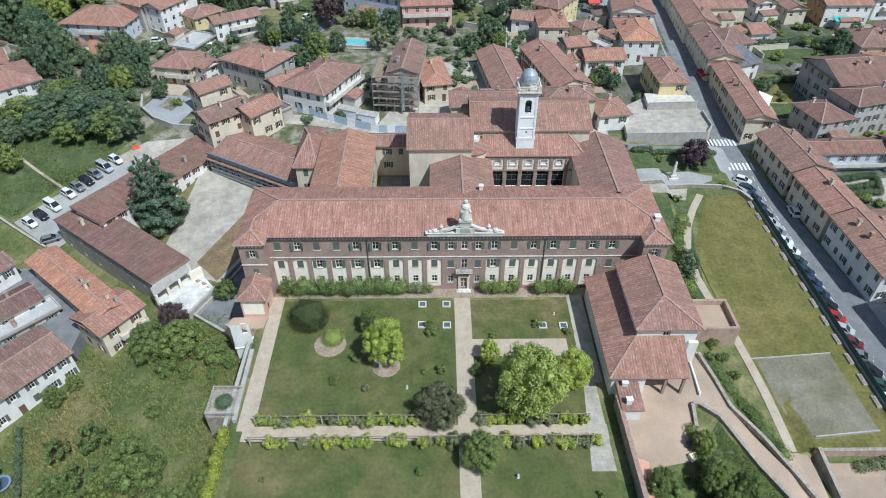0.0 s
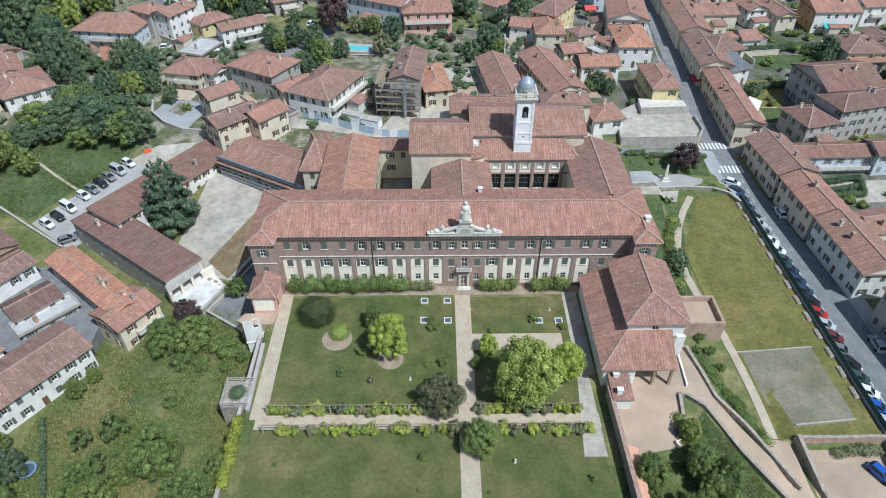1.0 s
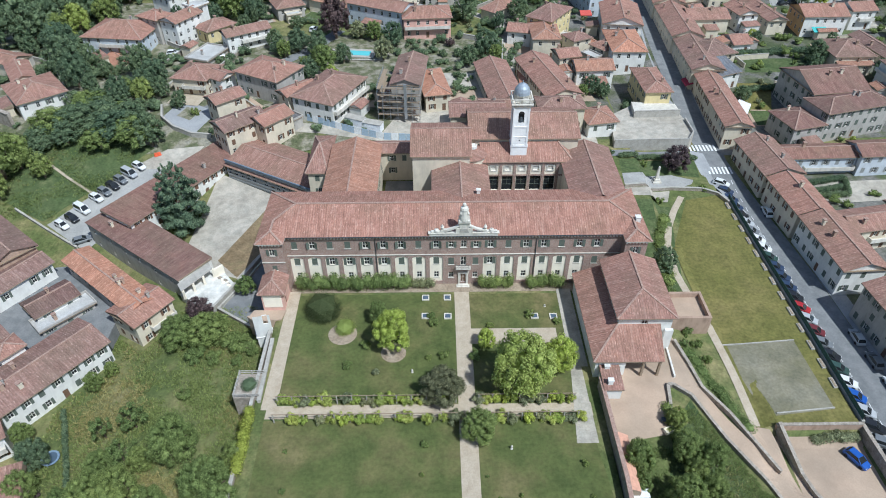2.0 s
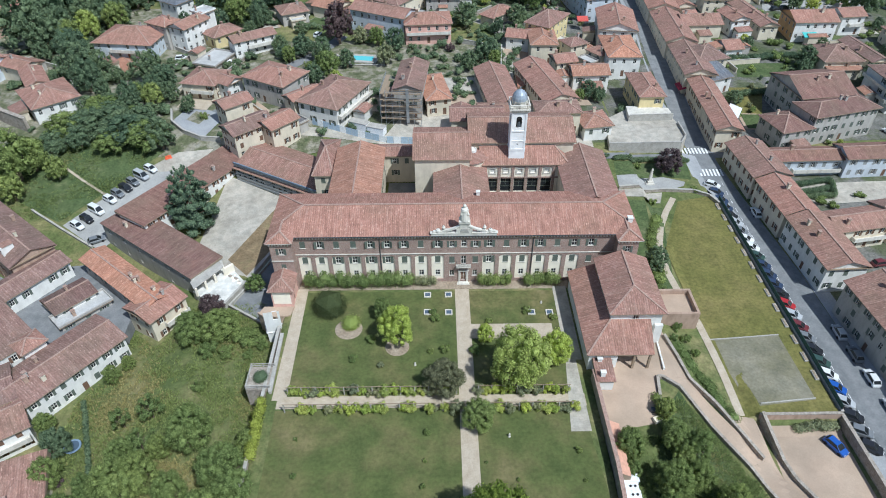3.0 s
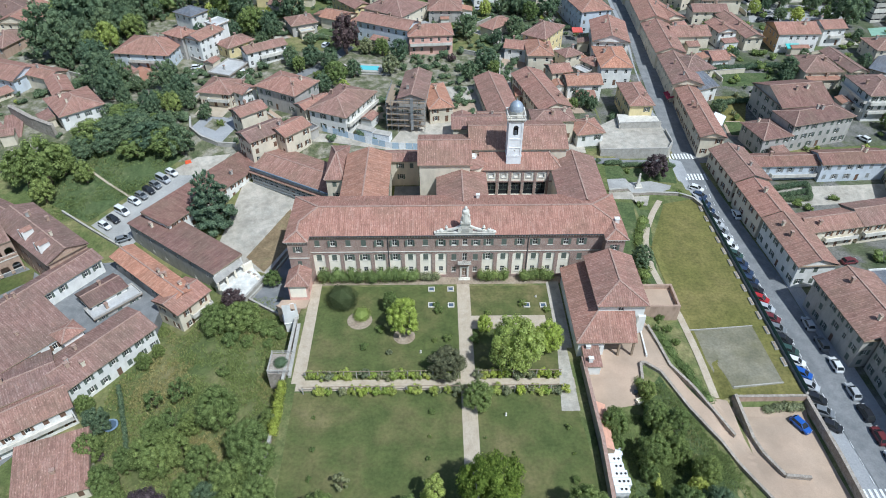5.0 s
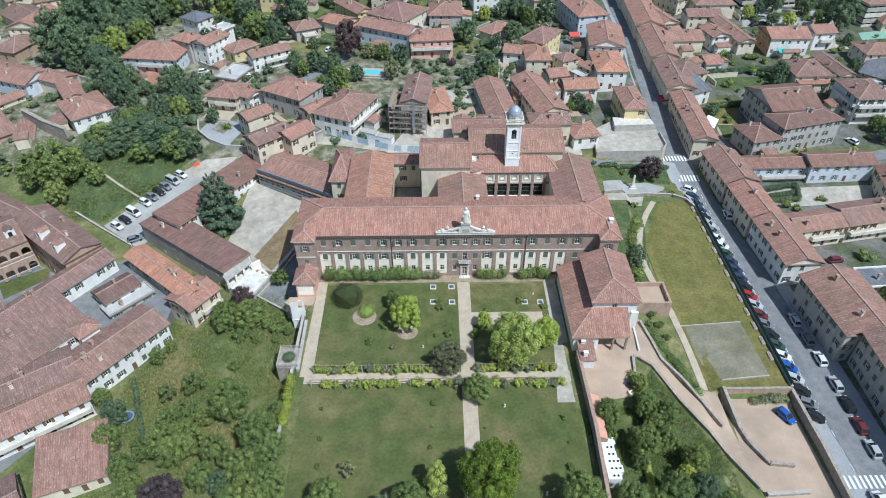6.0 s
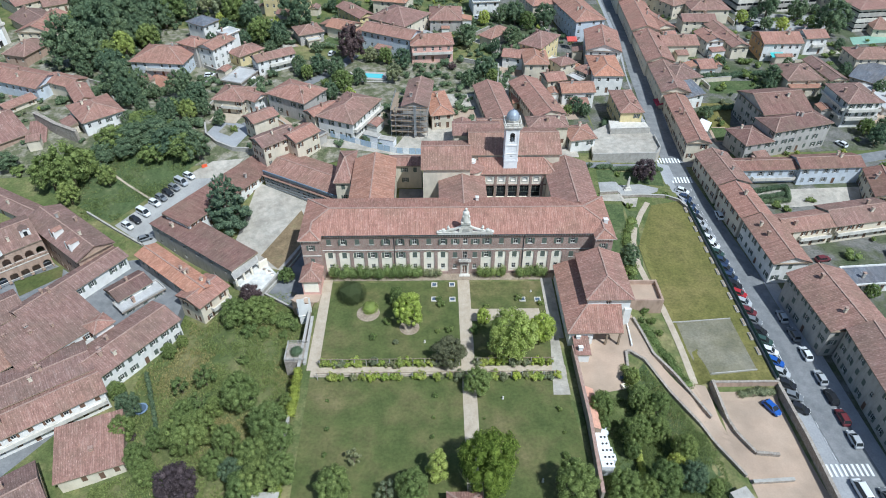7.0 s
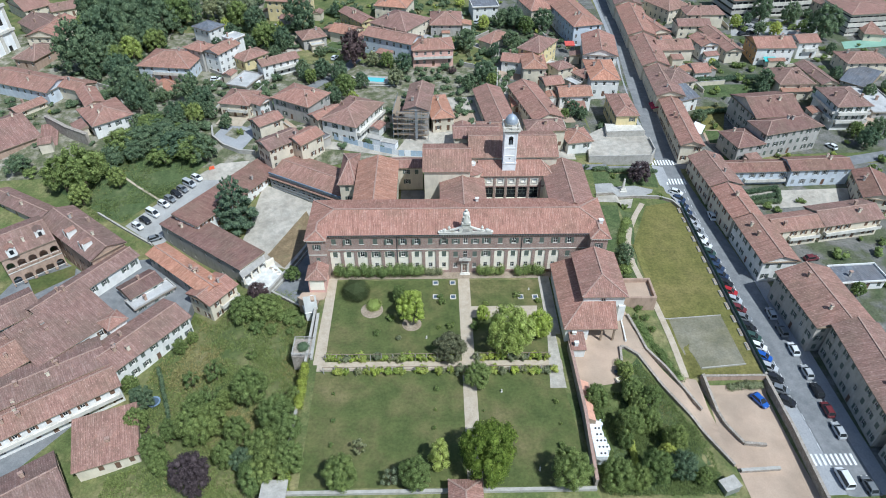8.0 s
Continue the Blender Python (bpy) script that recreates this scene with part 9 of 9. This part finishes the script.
patch("grey_court", [(-49.6, -2.6), (-39.2, -8.6), (-38.6, 12.0), (-42.6, 16.5)], ASPHALT, "grey paved lower court in the palace's shade", "yard", 0.07, 1.0)
plant("b", -45.0, 2.4, 2.3, 4.2, "mid")

low_wall("hill_wall", [(-138.0, 72.7), (-127.9, 65.6), (-119.8, 61.4)], 0.9, 4.2, WALLSTONE, "dark stone retaining wall below a house", WALLSTONE)

# woods below the hill
wrng = random.Random(4)
for i in range(22):
    x, y = wrng.uniform(-104, -74), wrng.uniform(60, 80)
    if x + 1.0 * y > -20 or not clear_of_houses(x, y, 3.5):
        continue
    plant("b", x, y, wrng.uniform(3.0, 4.4), wrng.uniform(6, 9), wrng.choice(["mid", "mid", "dark"]))

# low outbuildings, garden walls and small terraces between the town houses
arng = random.Random(33)
town = [h for h in HOUSES if h[1] > 50 and -150 < h[0] < 165 and h[5].name.startswith("house")]
free_of_ways = lambda x, y, r: clear_of_houses(x, y, r) and not 64 < x < 83 and not (-22 < x < 42 and y < 62) and not (-64 < x < -34 and 84 < y < 128) and not (40 < x < 66 and 48 < y < 73) and not (-42 < x < -18 and 90 < y < 113) and not (-84 < x < -64 and 55 < y < 76)
made = 0
for k in range(160):
    hx, hy, L, D, ang, _, _ = arng.choice(town)
    side = arng.choice((0, 1, 2, 3))
    n = radians(ang - 90 + 90 * side)
    off = (D if side % 2 == 0 else L) / 2
    w, d = arng.uniform(3.5, 7.0), arng.uniform(3.0, 4.5)
    x, y = hx + math.cos(n) * (off + d / 2 + 0.1), hy + math.sin(n) * (off + d / 2 + 0.1)
    c, s = math.cos(n), math.sin(n)
    if made >= 46 or not free_of_ways(x + c * 0.8, y + s * 0.8, 1.6):
        continue
    made += 1
    turn = math.degrees(n) + 90
    low = ground_z(x, y) + arng.uniform(2.6, 3.6)
    form = arng.choice("ssggf")
    tiles = arng.choice(["r1", "r2", "or"]) if form != "f" else arng.choice(["pale", "slate", "pale"])
    words = {"s": "lean-to", "g": "gabled", "f": "flat"}[form]
    house(x, y, w, d, turn, low, 1, form, arng.choice(["cream", "white", "grey"]), tiles, name="outbuilding", chim=0, rows=(0,) if made < 14 else (), label=f"low {words}-roofed outbuilding against a house", over=0.25, seed=made)
for k in range(95):
    hx, hy, L, D, ang, _, _ = arng.choice(town)
    n = radians(ang + arng.choice((0, 90, 180, 270)))
    q = (L + D) / 4 + arng.uniform(2.5, 5.5)
    x, y = hx + math.cos(n) * q, hy + math.sin(n) * q
    half = arng.uniform(4, 9)
    a, b = (x - math.sin(n) * half, y + math.cos(n) * half), (x + math.sin(n) * half, y - math.cos(n) * half)
    if not all(free_of_ways(a[0] + (b[0] - a[0]) * i / 6, a[1] + (b[1] - a[1]) * i / 6, 0.5) for i in range(7)):
        continue
    low_wall("garden_wall_low", [a, b], 0.3, arng.uniform(1.0, 1.9), arng.choice([CONCRETE, WALLSTONE, WALL["cream"]]), "rendered garden wall between town plots", CONCRETE)
for k in range(110):
    hx, hy, L, D, ang, _, _ = arng.choice(town)
    n = radians(ang + arng.choice((0, 90, 180, 270)))
    q = (L + D) / 4 + arng.uniform(1.5, 4.0)
    x, y = hx + math.cos(n) * q, hy + math.sin(n) * q
    if not free_of_ways(x, y, 0.5):
        continue
    u, v = Vector((math.cos(n), math.sin(n))) * arng.uniform(2, 4), Vector((-math.sin(n), math.cos(n))) * arng.uniform(3, 6)
    o = Vector((x, y))
    patch("terrace", [o - u - v, o + u - v, o + u + v, o - u + v], arng.choice([YARD, SIDEWALK, GRAVEL, PAVING, GROUND2]), "paved terrace or plot beside a town house", "terrace", 0.08 + 0.002 * k)

# scattered garden greenery between the town houses
srng = random.Random(21)
count = 0
while count < 175:
    x, y = srng.uniform(-150, 165), srng.uniform(54, 190)
    big = srng.random() < (0.5 if x < -30 or y > 140 else 0.3)
    r = srng.uniform(1.8, 3.0) if big else srng.uniform(0.9, 1.7)
    if not clear_of_houses(x, y, r * 0.8) or 66 < x < 82 or (-20 < x < 42 and y < 62) or (40 < x < 66 and 48 < y < 73) or (-42 < x < -18 and 90 < y < 113):
        continue
    count += 1
    if big:
        plant("b", x, y, r, srng.uniform(4, 7), srng.choice(["mid", "dark", "mid", "lime"]))
    else:
        plant("s", x, y, r, srng.uniform(1.3, 2.6), srng.choice(["mid", "dark", "olive", "lime"]))


def undergrowth(label, zone, count, leaf, seed):
    """Dense garden bushes that run together between the houses of a plan rectangle."""
    rng = random.Random(seed)
    x0, x1, y0, y1 = zone
    v, f, made_here = [], [], 0
    for _ in range(count * 6):
        x, y, r = rng.uniform(x0, x1), rng.uniform(y0, y1), rng.uniform(0.9, 2.3)
        thick = noise.noise(Vector((x * 0.06, y * 0.06, seed)))
        if made_here >= count or thick < -0.12 or not free_of_ways(x, y, r * 0.7):
            continue
        made_here += 1
        g, h = ground_z(x, y), r * rng.uniform(0.9, 1.5)
        lumps = [(x + rng.uniform(-0.6, 0.6) * r, y + rng.uniform(-0.6, 0.6) * r, g + h * rng.uniform(0.35, 0.7), r * rng.uniform(0.5, 0.75), h * 0.4) for _ in range(4)]
        a, b = leaf_cloud(rng, lumps, 130, 0.2, 0.0, (x, y, g), 0.8)
        k = len(v)
        v += a
        f += [tuple(t + k for t in q) for q in b]
    me = bpy.data.meshes.new("undergrowth")
    me.from_pydata(v, [], f)
    me.materials.append(LEAF[leaf])
    tagged(new("undergrowth", me), label, "shrubs", kind="stuff")


undergrowth("dense green garden bushes between town houses", (-150, 62, 58, 175), 330, "dark", 41)
undergrowth("dark green garden bushes on the hillside", (-160, 20, 70, 190), 330, "dark", 42)
undergrowth("green garden bushes behind the street houses", (84, 190, -20, 175), 240, "mid", 43)
for line in ([(86.0, 37.8), (98.5, 40.6)], [(85.0, 33.2), (97.0, 34.2)], [(88.0, 35.0), (96.5, 37.0)], [(97.0, 34.2), (98.8, 40.0)]):
    hedge("box_hedge", line, 1.3, 1.7, "dark", "clipped dark green courtyard hedge", 44, 0.08)


# ---- roof and court details ----
def on_house(x, y):
    """The house whose plan holds a point."""
    return min(HOUSES, key=lambda h: (h[0] - x) ** 2 + (h[1] - y) ** 2)[5]


def dormer(x, y, z, ang, host):
    d = Build()
    d.prism([(-0.9, -0.2), (0.9, -0.2), (0.9, 2.4), (-0.9, 2.4)], -1.2, 1.2)
    d.face([(-0.9, -0.2, 1.2), (0.9, -0.2, 1.2), (0, -0.2, 1.75)])
    d.box(-1.15, -0.9, -0.3, 0.1, -0.9, 1.3, base=True)
    d.box(0.9, 1.15, -0.3, 0.1, -0.9, 1.3, base=True)
    slope_face(d, [(1.1, -0.4, 1.15), (1.1, 2.4, 1.15), (0, 2.4, 1.85), (0, -0.4, 1.85)], 1)
    slope_face(d, [(-1.1, 2.4, 1.15), (-1.1, -0.4, 1.15), (0, -0.4, 1.85), (0, 2.4, 1.85)], 1)
    d.box(-0.45, 0.45, -0.24, -0.2, -0.4, 0.9, 2, base=True)
    part("dormer", d, [WALL["white"], ROOF["r1"], GLASS], host, "white gabled dormer window", m=host.matrix_basis.inverted() @ pose(x, y, z, 0, 0, ang))


dormer(-117.1, 5.3, 3.4, 41, on_house(-117.1, 5.3))
dormer(-113.4, 13.0, 3.4, 41, on_house(-113.4, 13.0))
dormer(-106.1, 12.6, 3.4, -38, on_house(-106.1, 12.6))
dormer(-99.9, 7.5, 3.4, -38, on_house(-99.9, 7.5))


def glazed_bay(x, y, z, ang, w, h):
    """A bay of blue reflecting glass on a house front, in a white frame."""
    ob = thing("glazed_bay", pose(x, y, z, 0, 0, ang), "glazed blue veranda in a white frame on a house front", "veranda", "glazed verandas round the court")
    f = Build()
    for i in range(5):
        f.box(w * i / 4 - 0.06, w * i / 4 + 0.06, -0.06, 0.06, 0, h)
    for k in (0, h * 0.45, h):
        f.box(0, w, -0.08, 0.08, k - 0.08, k + 0.08, base=True)
    f.box(0, w, 0.0, 1.6, h, h + 0.08, base=True)
    f.box(0, w, 0.0, 1.6, -3.0, -0.08, base=True)
    part("frame", f, [FRAMEW], ob, "white frame")
    for i in range(4):
        g = Build()
        g.box(w * i / 4 + 0.06, w * (i + 1) / 4 - 0.06, -0.02, 0.02, 0.08, h - 0.08)
        part("pane", g, [BLUEGLASS], ob)


glazed_bay(101.5, 45.0, -1.6, 2, 9.0, 3.0)
glazed_bay(113.0, 45.4, -1.6, 2, 8.0, 3.0)
car(-53.6, 140.0, 70, "white", where="parked on a lane")
car(-90.3, 106.6, 10, "white", where="parked on a terrace")
car(129.5, 156.8, 20, "black", where="parked at the school")
car(133.3, 158.0, 20, "grey", where="parked at the school")
car(126.0, 62.7, 115, "white", where="parked beside a hedge")


def trampoline():
    ob = thing("trampoline", pose(-70.4, -34.6, ground_z(-70.4, -34.6)), "round blue garden trampoline on steel legs", "trampoline")
    b = Build()
    b.lathe([(0.01, 0.7), (1.15, 0.7)], 0, 0, 20)
    part("mat", b, [BLUEGLASS], ob, "dark blue mat")
    r = Build()
    r.lathe([(1.15, 0.66), (1.15, 0.74), (1.5, 0.74), (1.5, 0.66), (1.15, 0.66)], 0, 0, 20)
    part("rim", r, [PALEBLUE], ob, "pale blue padded rim")
    for a in range(4):
        l = Build()
        l.lathe([(0.05, -0.05), (0.05, 0.66)], 1.35 * math.cos(a * 1.57), 1.35 * math.sin(a * 1.57), 6)
        part("leg", l, [METAL], ob)


PALEBLUE = plain("pale_blue_pad", (0.20, 0.27, 0.36), 0.7)
trampoline()


# ---- awnings and sheets ----
def awning(x, y, z, ang, w, d, col, words):
    """A sloping cloth on four thin posts."""
    mat = CLOTH.setdefault(col, plain("awning_cloth", col, 0.9))
    ob = thing("awning", pose(x, y, z, 0, 0, ang), words, "awning")
    c = Build()
    c.face([(-w / 2, -d / 2, 0), (w / 2, -d / 2, 0), (w / 2, d / 2, 0.7), (-w / 2, d / 2, 0.7)])
    c.face([(-w / 2, d / 2, 0.64), (w / 2, d / 2, 0.64), (w / 2, -d / 2, -0.06), (-w / 2, -d / 2, -0.06)])
    c.face([(-w / 2, -d / 2, -0.3), (w / 2, -d / 2, -0.3), (w / 2, -d / 2, 0), (-w / 2, -d / 2, 0)])
    part("cloth", c, [mat], ob)
    g = ground_z(x, y) - z
    for px in (-w / 2 + 0.05, w / 2 - 0.05):
        for py, top in ((-d / 2 + 0.05, -0.05), (d / 2 - 0.05, 0.62)):
            b = Build()
            b.box(px - 0.03, px + 0.03, py - 0.03, py + 0.03, g - 0.1, top)
            part("post", b, [METAL], ob)


CLOTH = {}
awning(72.0, 87.2, 1.6, -90, 5.0, 2.4, (0.30, 0.03, 0.06), "dark red cloth awning over a shop front")
awning(126.2, 119.0, 5.0, 0, 5.0, 2.6, (0.10, 0.48, 0.46), "turquoise cloth awning beside a house")
awning(82.0, 69.0, 2.4, 60, 7.0, 3.6, (0.72, 0.71, 0.68), "white cloth canopy over a terrace")
awning(48.6, 133.5, 6.0, 0, 4.0, 3.0, (0.55, 0.10, 0.08), "bright red cloth awning on a terrace")


def barrier():
    # orange-red debris of unclear kind, given a guessed barrier form
    ob = thing("orange_debris", pose(-78.0, 50.2, ground_z(-78.0, 50.2) + 0.06, 0, 0, 30), "orange-red debris lying on the lot, shaped as a barrier", "barrier")
    b = Build()
    b.box(-0.9, 0.9, -0.25, 0.25, 0, 0.25)
    b.box(-0.8, 0.8, -0.12, 0.12, 0.25, 0.95)
    part("body", b, [plain("debris_orange", (0.75, 0.14, 0.06), 0.5)], ob)


barrier()
